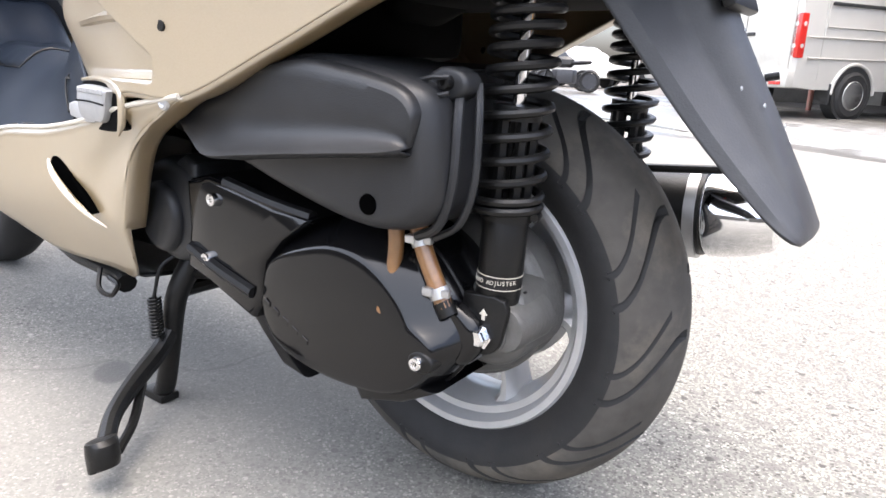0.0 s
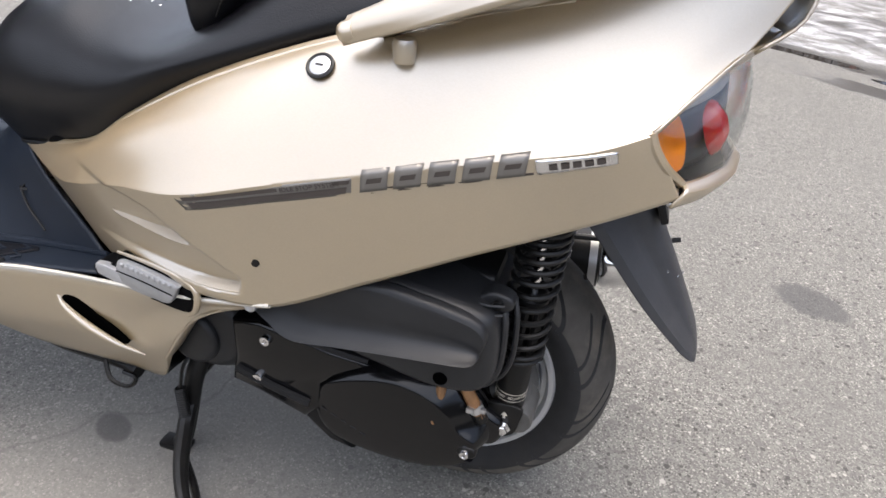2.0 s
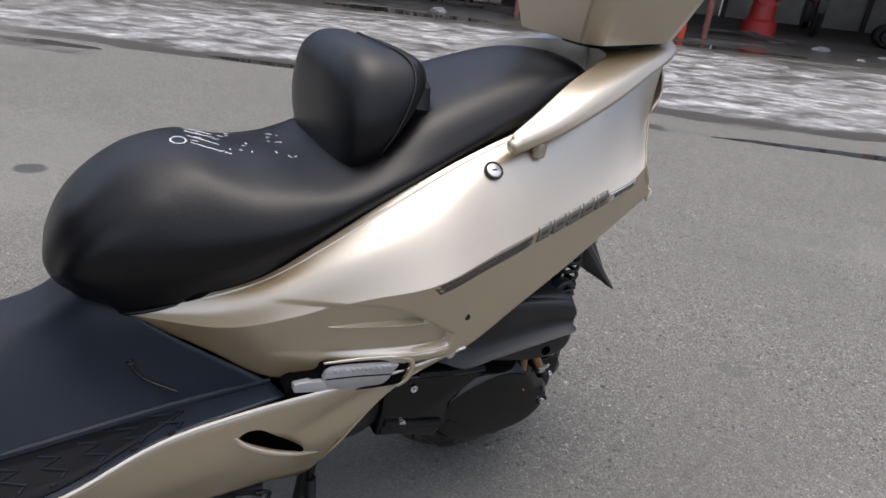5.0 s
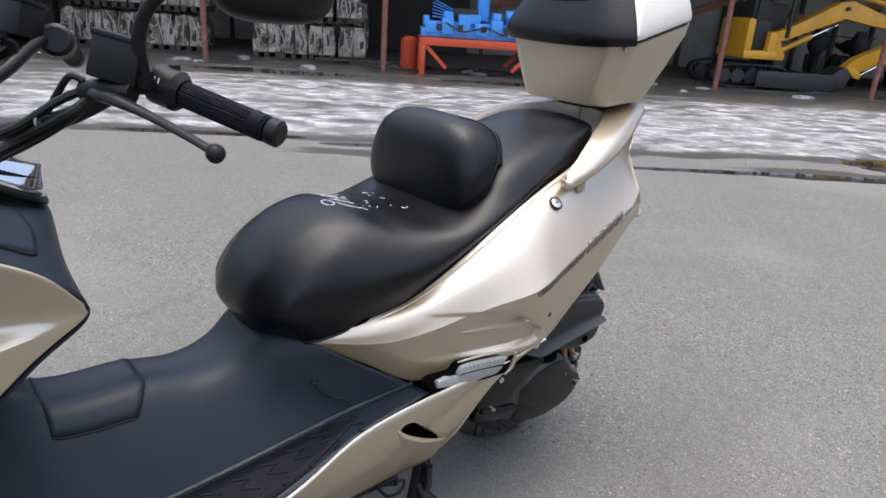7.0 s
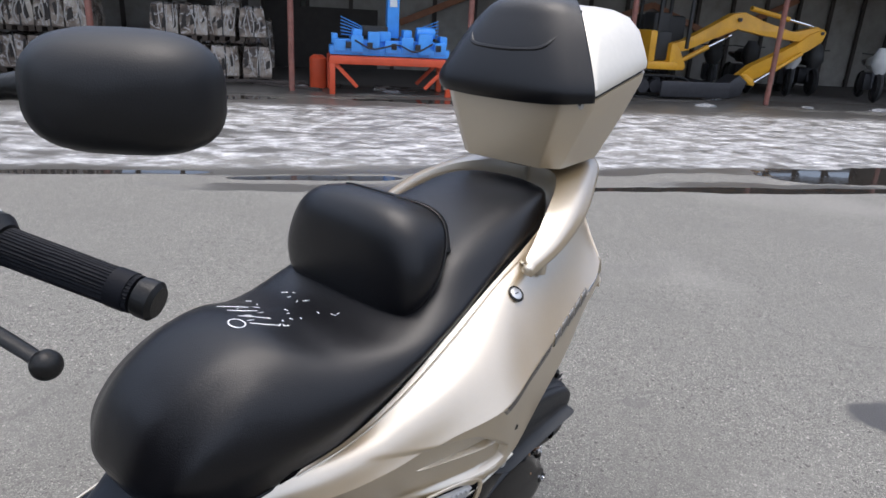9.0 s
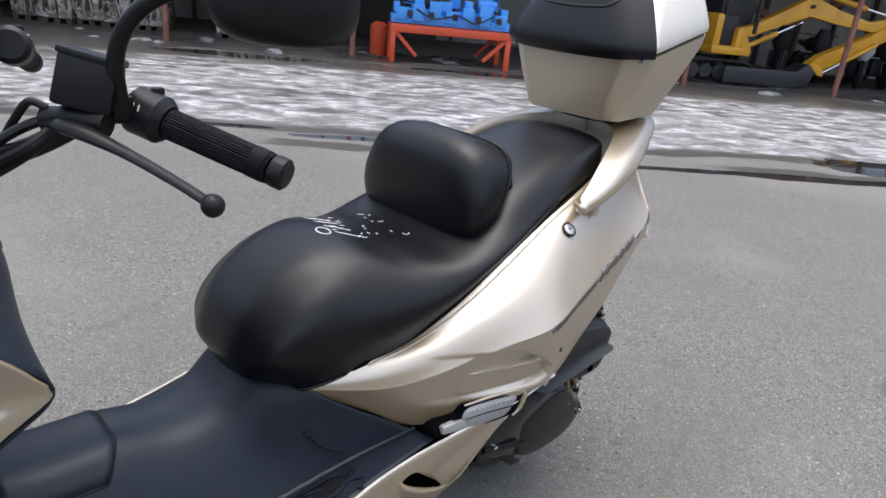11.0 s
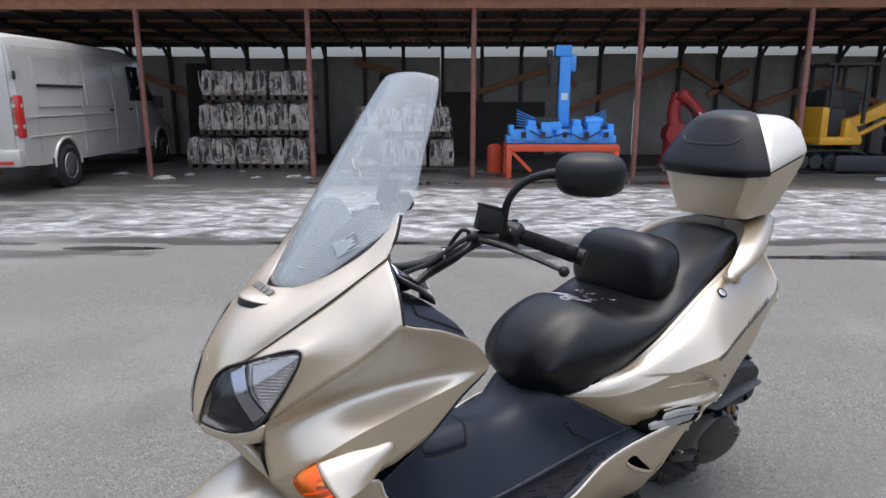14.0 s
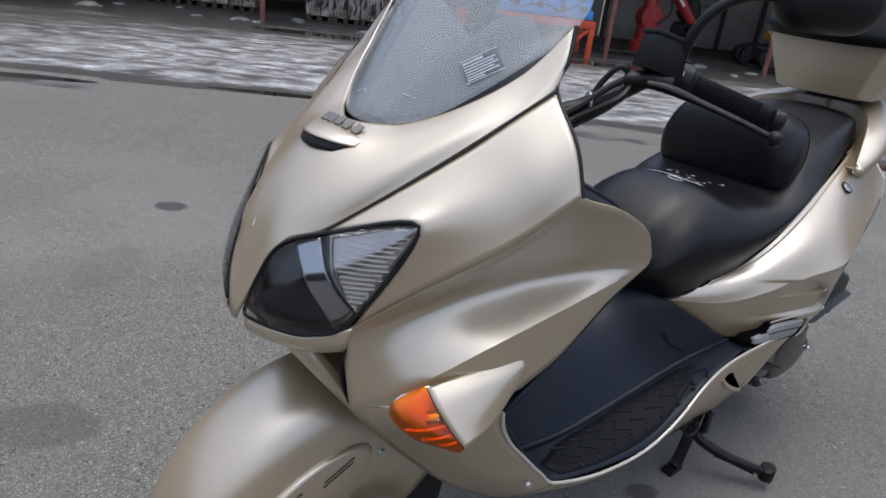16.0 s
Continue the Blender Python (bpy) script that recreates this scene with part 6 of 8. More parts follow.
BELLY = [
    [(-1.24, 0.272, 0.395), (-1.12, 0.287, 0.37), (-0.98, 0.292, 0.362), (-0.86, 0.288, 0.385), (-0.73, 0.274, 0.428), (-0.60, 0.264, 0.44), (-0.45, 0.28, 0.462), (-0.33, 0.298, 0.485), (-0.217, 0.298, 0.503)],
    [(-1.27, 0.25, 0.372), (-1.12, 0.26, 0.33), (-0.98, 0.262, 0.315), (-0.86, 0.262, 0.32), (-0.73, 0.258, 0.335), (-0.62, 0.252, 0.342), (-0.52, 0.255, 0.37), (-0.40, 0.27, 0.43), (-0.261, 0.292, 0.485)],
    [(-1.285, 0.23, 0.36), (-1.12, 0.235, 0.31), (-0.98, 0.236, 0.287), (-0.86, 0.236, 0.278), (-0.73, 0.232, 0.277), (-0.63, 0.23, 0.282), (-0.54, 0.24, 0.30), (-0.435, 0.258, 0.345), (-0.35, 0.281, 0.435)],
    [(-1.30, 0.215, 0.35), (-1.12, 0.205, 0.29), (-0.98, 0.205, 0.26), (-0.86, 0.205, 0.24), (-0.75, 0.203, 0.222), (-0.65, 0.203, 0.222), (-0.56, 0.205, 0.226), (-0.485, 0.212, 0.23), (-0.437, 0.255, 0.315)],
]
# more points round the corner of the leg shield
BAND = [c[:3] + [tuple(0.25 * a + 0.75 * b for a, b in zip(c[2], c[3]))] + [c[3]] + [tuple(0.75 * a + 0.25 * b for a, b in zip(c[3], c[4]))] + c[4:] for c in BAND]
for s in (-1, 1):
    part("upper_shield", loft(side(SHIELD, s), 24, 6), GOLD, scooter, "", 0.004)
    part("leg_shield", loft(side(BAND, s), 60, 7, (3,)), GOLD, scooter, "", 0.004)
    part("lower_shield", loft(side(LOWER, s), 24, 6), GOLD, scooter, "", 0.004)
    belly = part("belly_panel", loft(side(BELLY, s), 50, 6), GOLD, scooter, "", 0.004)
    end = [c[-1] for c in BELLY]
    part("panel_return", loft(side([end, [(x + 0.004, w - 0.008, z) for x, w, z in end], [(x + 0.002, w - 0.032, z) for x, w, z in end]], s), 24, 4), GOLD, belly, "", 0.003)

FLOOR = [
    [(-1.435, 0.283, 0.63), (-1.28, 0.263, 0.43), (-1.2, 0.272, 0.388), (-1.0, 0.287, 0.366), (-0.87, 0.286, 0.382), (-0.72, 0.27, 0.43), (-0.53, 0.255, 0.45)],
    [(-1.40, 0.175, 0.50), (-1.25, 0.175, 0.398), (-1.1, 0.175, 0.380), (-0.95, 0.175, 0.388), (-0.8, 0.18, 0.408), (-0.68, 0.19, 0.428), (-0.545, 0.215, 0.455)],
    [(-1.30, 0.09, 0.64), (-1.2, 0.08, 0.545), (-1.05, 0.075, 0.535), (-0.95, 0.08, 0.52), (-0.87, 0.09, 0.535), (-0.80, 0.11, 0.575), (-0.74, 0.13, 0.582)],
    [(-1.30, 0, 0.66), (-1.2, 0, 0.56), (-1.05, 0, 0.545), (-0.95, 0, 0.535), (-0.87, 0, 0.55), (-0.80, 0, 0.60), (-0.74, 0, 0.62)],
]
part("floor_panel", loft(both(FLOOR), 50, 6, (1, 5)), BLUE_GREY, scooter, "blue-grey plastic step-through floor", 0.004)
INNER = [
    [(-1.435, 0.283, 0.63), (-1.316, 0.280, 0.694), (-1.228, 0.287, 0.770), (-1.164, 0.299, 0.832), (-1.219, 0.309, 0.895), (-1.30, 0.313, 0.942), (-1.395, 0.316, 0.974)],
    [(-1.40, 0.2, 0.59), (-1.30, 0.2, 0.68), (-1.215, 0.2, 0.77), (-1.165, 0.2, 0.84), (-1.19, 0.2, 0.905), (-1.28, 0.2, 0.955), (-1.385, 0.2, 1.0)],
    [(-1.34, 0, 0.60), (-1.27, 0, 0.68), (-1.20, 0, 0.77), (-1.155, 0, 0.85), (-1.15, 0, 0.905), (-1.24, 0, 0.955), (-1.36, 0, 1.02)],
]
part("inner_shield", loft(both(INNER), 40, 6), BLUE_GREY, scooter, "blue-grey inner leg shield and glove box", 0.004)

# windscreen
# the pale haze share stands for the sky's milky reflection in the screen
SCREEN_GLASS = clear_material("clear_screen", (0.93, 0.96, 0.97), 0.02, 0.92, 0.16)
SCREEN = [
    [(-1.34, 0.20, 1.15), (-1.29, 0.195, 1.20), (-1.25, 0.175, 1.29), (-1.205, 0.15, 1.38), (-1.175, 0.125, 1.445), (-1.172, 0.09, 1.457)],
    [(-1.475, 0.105, 1.035), (-1.42, 0.10, 1.13), (-1.34, 0.09, 1.25), (-1.26, 0.08, 1.365), (-1.195, 0.07, 1.452), (-1.182, 0.05, 1.465)],
    [(-1.53, 0, 1.010), (-1.46, 0, 1.11), (-1.37, 0, 1.24), (-1.28, 0, 1.36), (-1.20, 0, 1.45), (-1.185, 0, 1.467)],
]
glass = part("windscreen", loft(both(SCREEN), 30, 6), SCREEN_GLASS, scooter, "tall clear scratched windscreen", 0.003)
glass.visible_shadow = False

# scratches in the screen
for pts in ([(-1.341, -0.026, 1.277), (-1.349, -0.054, 1.258), (-1.346, -0.066, 1.257), (-1.350, -0.082, 1.242)], [(-1.372, -0.094, 1.202), (-1.358, -0.112, 1.210), (-1.352, -0.123, 1.205)], [(-1.489, -0.052, 1.055), (-1.482, -0.073, 1.052)], [(-1.50, 0.05, 1.036), (-1.497, 0.03, 1.046), (-1.502, 0.02, 1.042)]):
    part("scratch", sweep([(x - 0.003, y - 0.001, z + 0.001) for x, y, z in pts], 0.0006, 5, 14), GOLD_LIGHT, glass)

# front wheel and fender
FAXLE = (-1.545, 0, 0.27)
front_wheel = part("front_wheel", lathe([(-0.04, 0.185), (-0.04, 0.172), (-0.02, 0.16), (0.02, 0.16), (0.04, 0.172), (0.04, 0.185)], 64, FAXLE, hollow=True), SILVER, scooter, "silver cast front wheel")
part("tyre", lathe([(a * 0.78, 0.27 - (0.268 - r) * 0.9) for a, r in TYRE], 80, FAXLE), RUBBER, front_wheel)
rows = []
for k in range(25):
    t = radians(20 + 125 * k / 24)
    r = 0.315 + 0.02 * math.sin(t)
    half = [(0, 1), (0.035, 0.995), (0.066, 0.972), (0.088, 0.92), (0.098, 0.83), (0.103, 0.7), (0.106, 0.5), (0.107, 0.33)]
    rows.append([Vector((-1.545 - r * f * math.cos(t), w, 0.27 + r * f * math.sin(t))) for w, f in [(-a, b) for a, b in half[:0:-1]] + half])
part("front_fender", grid(rows), GOLD, scooter, "champagne front mudguard", 0.004)


# tail details
def patch_points(curves, nu=120, nv=24, crease=()):
    bm = loft(curves, nu, nv, crease)
    a = np.array([v.co[:] for v in bm.verts])
    bm.free()
    return a


TAIL_PTS = patch_points(side(TAIL, 1), 160, 20, (2,))


def tail_w(x, z):
    """The half-width of the tail panel at (x, z)."""
    d = (TAIL_PTS[:, 0] - x) ** 2 + (TAIL_PTS[:, 2] - z) ** 2
    k = np.argsort(d)[:6]
    wgt = 1 / (d[k] + 1e-7)
    return float((TAIL_PTS[k, 1] * wgt).sum() / wgt.sum())


def tail_strip(a0, a1, b0, b1, s, lift=0.0015, n=16):
    """A thin strip on the panel between the lines a0-a1 (upper) and b0-b1 (lower), in (x, z)."""
    rows = [[] for _ in range(6)]
    for k in range(n):
        f = k / (n - 1)
        p, q = [(u[0] + (v[0] - u[0]) * f, u[1] + (v[1] - u[1]) * f) for u, v in ((a0, a1), (b0, b1))]
        for m, row in enumerate(rows):
            x, z = p[0] + (q[0] - p[0]) * m / 5, p[1] + (q[1] - p[1]) * m / 5
            row.append(Vector((x, s * (tail_w(x, z) + lift), z)))
    return grid(rows)


BADGE_DARK = material("badge_dark", (0.06, 0.05, 0.045), 0.35, 0.3, 0.05, 60, coat=0.4)
BADGE_SILVER = material("badge_silver", (0.19, 0.18, 0.165), 0.35, 0.5, 0.05, 60)
DIRX, DIRZ = 0.976, 0.219


def on_badge(u, v):
    """A place on the badge: u metres along it, v metres up across it."""
    v = 1.2 * v - 0.002
    return (-0.310 + u * DIRX - v * 0.219, 0.644 + u * DIRZ + v * 0.976)


for s in (-1, 1):
    badge = part("badge", tail_strip(on_badge(0, 0.018), on_badge(0.218, 0.018), on_badge(0.012, 0.0), on_badge(0.212, 0.0), s, 0.0012), BADGE_SILVER, scooter, "long chrome and dark model badge", 0.002)
    part("badge_bar", tail_strip(on_badge(0.012, 0.015), on_badge(0.13, 0.015), on_badge(0.015, 0.011), on_badge(0.13, 0.011), s, 0.003), BADGE_DARK, badge)
    part("badge_bar", tail_strip(on_badge(0.019, 0.0085), on_badge(0.21, 0.0085), on_badge(0.022, 0.002), on_badge(0.207, 0.002), s, 0.003), BADGE_DARK, badge)
    part("badge_bar", tail_strip(on_badge(0.195, 0.0155), on_badge(0.216, 0.0155), on_badge(0.195, 0.0115), on_badge(0.213, 0.0115), s, 0.003), BADGE_DARK, badge)
    part("badge_base", tail_strip(on_badge(0.235, 0.0045), on_badge(0.415, 0.0045), on_badge(0.235, -0.001), on_badge(0.415, 0.0), s, 0.002), BADGE_DARK, badge)
    for k in range(5):
        u = 0.222 + 0.038 * k
        part("badge_stroke", tail_strip(on_badge(u + 0.009, 0.024), on_badge(u + 0.040, 0.024), on_badge(u + 0.001, 0.002), on_badge(u + 0.032, 0.002), s, 0.0035, 5), BADGE_SILVER, badge, "", 0.002)
        part("badge_bar", tail_strip(on_badge(u + 0.014, 0.0155), on_badge(u + 0.031, 0.0155), on_badge(u + 0.011, 0.0105), on_badge(u + 0.028, 0.0105), s, 0.0052, 4), BADGE_DARK, badge)
    part("badge_plate", tail_strip(on_badge(0.418, 0.016), on_badge(0.503, 0.014), on_badge(0.418, 0.001), on_badge(0.503, 0.002), s, 0.002), CHROME, badge, "", 0.002)
    for k in range(5):
        u = 0.432 + 0.0125 * k
        part("plate_mark", tail_strip(on_badge(u, 0.0105), on_badge(u + 0.009, 0.0105), on_badge(u, 0.0045), on_badge(u + 0.009, 0.0045), s, 0.0042, 3), BADGE_DARK, badge)
    if s < 0:
        words = bpy.data.curves.new("badge_words", "FONT")
        words.body, words.size, words.extrude = "IDLE STOP SYSTEM", 0.0085, 0.0003
        words.align_x = "LEFT"
        words.materials.append(BADGE_DARK)
        ob = new("badge_words", words)
        ob.parent = badge
        x, z = on_badge(0.133, 0.0105)
        x1, z1 = on_badge(0.19, 0.0105)
        p0, p1 = Vector((x, -tail_w(x, z) - 0.0035, z)), Vector((x1, -tail_w(x1, z1) - 0.0035, z1))
        e = (p1 - p0).normalized()
        q0 = on_badge(0.133, 0.002)
        up = (p0 - Vector((q0[0], -tail_w(*q0) - 0.0035, q0[1]))).normalized()
        nrm = e.cross(up).normalized()
        up = nrm.cross(e)
        ob.matrix_local = Matrix.Translation(p0) @ Matrix((e, up, nrm)).transposed().to_4x4()
    w = tail_w(-0.164, 0.809)
    lock = part("seat_lock", lathe([(-0.0015, 0.0005), (-0.0015, 0.010), (-0.0005, 0.0125), (0.001, 0.0128)], 32), ALU, scooter, "round chrome seat lock")
    gx, gz = [(tail_w(-0.164 + dx, 0.809 + dz) - tail_w(-0.164 - dx, 0.809 - dz)) / 0.05 for dx, dz in ((0.025, 0), (0, 0.025))]
    face = Vector((-gx, s, -gz)).normalized()
    ez = (Vector((0, 0, 1)) - face * face.z).normalized()
    lock.matrix_local = Matrix.Translation(Vector((-0.164, s * w, 0.811)) + face * 0.004) @ Matrix(((-face).cross(ez), -face, ez)).transposed().to_4x4()
    part("lock_ring", lathe([(-0.0002, 0.0128), (-0.0012, 0.0150), (-0.0002, 0.0172), (0.0015, 0.0175)], 32), BLACK_STEEL, lock, "dark ring round the lock")
    part("key_slot", block((0.010, 0.001, 0.0025), (0, -0.0018, 0), 0.0004), BLACK_PLASTIC, lock)
    hole = part("screw_hole", lathe([(-0.003, 0.0005), (-0.003, 0.0055), (0.0, 0.006)], 20), BLACK_STEEL, scooter)
    hole.matrix_local = Matrix.Translation((-0.226, s * (tail_w(-0.226, 0.575) + 0.0), 0.575))

# two ledges in the intake: bright slopes that rise out of it to a sharp lip
def ledge(x0, z0, x1, z1, rise, s, n=40):
    rows = [[], [], [], [], []]
    for k in range(n):
        f = k / (n - 1)
        x, z = x0 + (x1 - x0) * f, z0 + (z1 - z0) * f
        h = 0.003 + rise * soft(f / 0.9)
        for row, dz, out in zip(rows, (h, 0.45 * h, 0.0, -0.003, -0.005), (0.0, 0.2, 1.0, 0.85, 0.0)):
            deep, flush = tail_w(x, z + dz) + tail_relief(x, z + dz) - 0.002, tail_w(x, z + dz) - 0.0015
            row.append(Vector((x, s * (deep + (max(flush, deep + 0.001) - deep) * out * soft(f / 0.25)), z + dz)))
    return grid(rows)


for s in (-1, 1):
    for line_ in ((-0.492, 0.581, -0.293, 0.586, 0.012), (-0.455, 0.518, -0.246, 0.521, 0.013)):
        part("intake_ledge", ledge(*line_, s), GOLD, scooter, "", 0.002, sharp=30)

# tail lamps
LENS_CLEAR = clear_material("lamp_lens", (0.97, 0.98, 0.98), 0.03, 0.98, 0.0)
AMBER = material("amber_plastic", (0.85, 0.26, 0.012), 0.18, 0, 0.1, 60, coat=0.5)
RED = material("red_plastic", (0.42, 0.022, 0.018), 0.18, 0, 0.1, 60, coat=0.5)
DARK_REFLECTOR = material("dark_reflector", (0.05, 0.05, 0.052), 0.3, 0.3, 0.1, 40)
LAMP_REAR = [
    [(0.208, 0.213, 0.789), (0.249, 0.13, 0.814), (0.290, 0.058, 0.834), (0.314, 0.0, 0.838)],
    [(0.213, 0.212, 0.777), (0.266, 0.14, 0.790), (0.306, 0.07, 0.800), (0.324, 0.0, 0.804)],
    [(0.228, 0.204, 0.756), (0.274, 0.15, 0.757), (0.313, 0.075, 0.757), (0.330, 0.0, 0.757)],
    [(0.254, 0.184, 0.726), (0.281, 0.14, 0.722), (0.311, 0.07, 0.716), (0.324, 0.0, 0.713)],
]
for s in (-1, 1):
    lamp = part("tail_lamp", loft(side(LAMP_REAR, s), 20, 5), LENS_CLEAR, scooter, "clear tail lamp with amber and red bulbs", 0.003)
    lamp.visible_shadow = False
    inner = [[(x - 0.028, w * 0.92, z) for x, w, z in c] for c in LAMP_REAR]
    # silver above, dark below: imitates sky reflected in the lamp's upper half
    part("reflector", loft(side(inner[:2], s), 16, 4), SILVER, lamp, "silver upper inside standing for reflected sky", 0.002)
    part("lamp_inside", loft(side(inner[1:], s), 16, 4), DARK_REFLECTOR, lamp, "dark lower inside", 0.002)
    part("amber_bulb", grid([ring(0.262 + 0.010 * k, 0.034 - 0.004 * k * k, 0.028 - 0.004 * k * k, 0, 0, 2.2, 20) for k in range(3)], True, True), AMBER, lamp).matrix_local = pose(0.234, s * 0.166, 0.764) @ pose(0, 0, 0, 0, 62, s * 35) @ pose(-0.27, 0, 0)
    part("red_bulb", grid([ring(0.0, 0.036 - 0.005 * k * k, 0.024 - 0.003 * k * k, 0.009 * k, 0.009 * k, 2.2, 20) for k in range(3)], True, True), RED, lamp).matrix_local = pose(0.280, s * 0.080, 0.764) @ pose(0, 0, 0, 0, 68, s * 22)
HOOD = [[(0.212, 0.215, 0.790), (0.252, 0.162, 0.828), (0.293, 0.112, 0.863), (0.328, 0.055, 0.867), (0.342, 0.0, 0.869)], LAMP_REAR[0]]
RIM = [LAMP_REAR[3], [(0.257, 0.200, 0.722), (0.290, 0.148, 0.714), (0.322, 0.074, 0.707), (0.336, 0.0, 0.704)], [(0.246, 0.205, 0.704), (0.282, 0.15, 0.700), (0.310, 0.075, 0.695), (0.322, 0.0, 0.693)]]
for s in (-1, 1):
    part("tail_hood", loft(side(HOOD, s), 20, 5), GOLD, scooter, "", 0.004)
    part("lamp_bezel", loft(side(RIM, s), 20, 4), GOLD, scooter, "", 0.004)
    part("lamp_edge", sweep([(x, s * w, z) for x, w, z in (LAMP_REAR[0][0], (0.216, 0.213, 0.772), (0.232, 0.206, 0.750), LAMP_REAR[3][0])], 0.0055, 8, 14), GOLD, scooter)
part("tail_centre", loft([[(0.352, -0.06, 0.962), (0.357, 0, 0.965), (0.352, 0.06, 0.962)], [(0.345, -0.085, 0.90), (0.365, 0, 0.905), (0.345, 0.085, 0.90)], [(0.300, -0.108, 0.862), (0.342, 0, 0.868), (0.300, 0.108, 0.862)]], 16, 4), GOLD, scooter, "", 0.004)
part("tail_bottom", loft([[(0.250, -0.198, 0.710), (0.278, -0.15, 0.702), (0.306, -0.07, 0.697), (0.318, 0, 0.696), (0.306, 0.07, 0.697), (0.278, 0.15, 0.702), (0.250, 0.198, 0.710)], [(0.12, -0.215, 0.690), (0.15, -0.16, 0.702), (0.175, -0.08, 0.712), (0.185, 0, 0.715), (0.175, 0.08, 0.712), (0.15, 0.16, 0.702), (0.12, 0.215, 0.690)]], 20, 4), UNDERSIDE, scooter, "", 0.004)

# a narrow step runs along the seat's edge of the tail panel
for s in (-1, 1):
    edge, below = spline(TAIL[0][1:8], 60), spline(TAIL[1][1:8], 60)
    part("panel_step", sweep([(p.x, s * (p.y + 0.002), p.z) for p in [a.lerp(b, 0.16) for a, b in zip(edge, below)]], 0.003, 6), GOLD, scooter)
    # thin black line stands for the shadow below the step
    part("step_shadow", sweep([(p.x, s * (p.y + 0.001), p.z) for p in [a.lerp(b, 0.26) for a, b in zip(edge, below)]], 0.0011, 6), BLACK_STEEL, scooter)

# passenger pegs in their bays
PEG = material("peg_aluminium", (0.38, 0.38, 0.38), 0.45, 0.45, 0.1, 60, bump=0.15, bump_scale=400, dirt=(0.2, 0.2, 0.2), dirt_amount=0.4, dirt_scale=20)
def bay_w(x):
    """The half-width of the bodywork beside the peg."""
    return 0.262 + 0.215 * (x + 0.5)


def bay_plate(outline, d0, d1, bevel, s, smooth=4):
    """A plate that follows the bodywork, from d0 to d1 outside it."""
    pts = spline([(x, 0, z) for x, z in outline + outline[:1]], smooth * len(outline) + 1)[:-1]
    c = sum(pts, Vector()) / len(pts)
    rows = []
    for inset, d in ((0, d0), (0, d1 - bevel), (bevel * 0.3, d1 - bevel * 0.3), (bevel, d1)):
        rows.append([Vector((q.x, s * (bay_w(q.x) + d), q.z)) for q in [p + (c - p).normalized() * inset for p in pts]])
    return grid(rows, True, True)


for s in (-1, 1):
    # dark plate outside the bodywork stands for the shaded recess of the bay
    bay = part("peg_bay", bay_plate([(-0.530, 0.452), (-0.528, 0.472), (-0.480, 0.489), (-0.466, 0.510), (-0.40, 0.5125), (-0.345, 0.509), (-0.329, 0.498), (-0.336, 0.472), (-0.352, 0.457), (-0.44, 0.452)], -0.03, 0.004, 0.002, s), UNDERSIDE, scooter, "near-black plate standing for the shaded bay round the footpeg")
    rim_ = [(-0.470, 0.513), (-0.40, 0.5165), (-0.343, 0.513), (-0.323, 0.500), (-0.329, 0.470), (-0.346, 0.453)]
    part("bay_rim", sweep([(x, s * (bay_w(x) + 0.003), z) for x, z in rim_], [0.002, 0.0035, 0.0045, 0.005, 0.0045, 0.002], 10, 40), GOLD, bay, "champagne rim of the bay")
    peg = part("passenger_peg", bay_plate([(-0.474, 0.489), (-0.460, 0.506), (-0.400, 0.508), (-0.352, 0.505), (-0.354, 0.495), (-0.372, 0.468), (-0.41, 0.464), (-0.462, 0.466)], 0.0, 0.013, 0.005, s, 3), PEG, scooter, "folded aluminium passenger footpeg")
    part("peg_arm", bay_plate([(-0.519, 0.464), (-0.519, 0.480), (-0.474, 0.484), (-0.452, 0.470), (-0.40, 0.464), (-0.46, 0.460)], 0.0, 0.011, 0.003, s, 2), PEG, peg)
    part("peg_groove", sweep([(x, s * (bay_w(x) + 0.0132), z) for x, z in ((-0.47, 0.487), (-0.42, 0.4885), (-0.362, 0.487))], 0.0012, 6, 12), UNDERSIDE, peg)
    for k in range(10):
        x = -0.455 + 0.0102 * k
        part("peg_tooth", block((0.0055, 0.010, 0.0075), (x, s * (bay_w(x) + 0.0105), 0.5015), 0.0015, 1), PEG, peg)

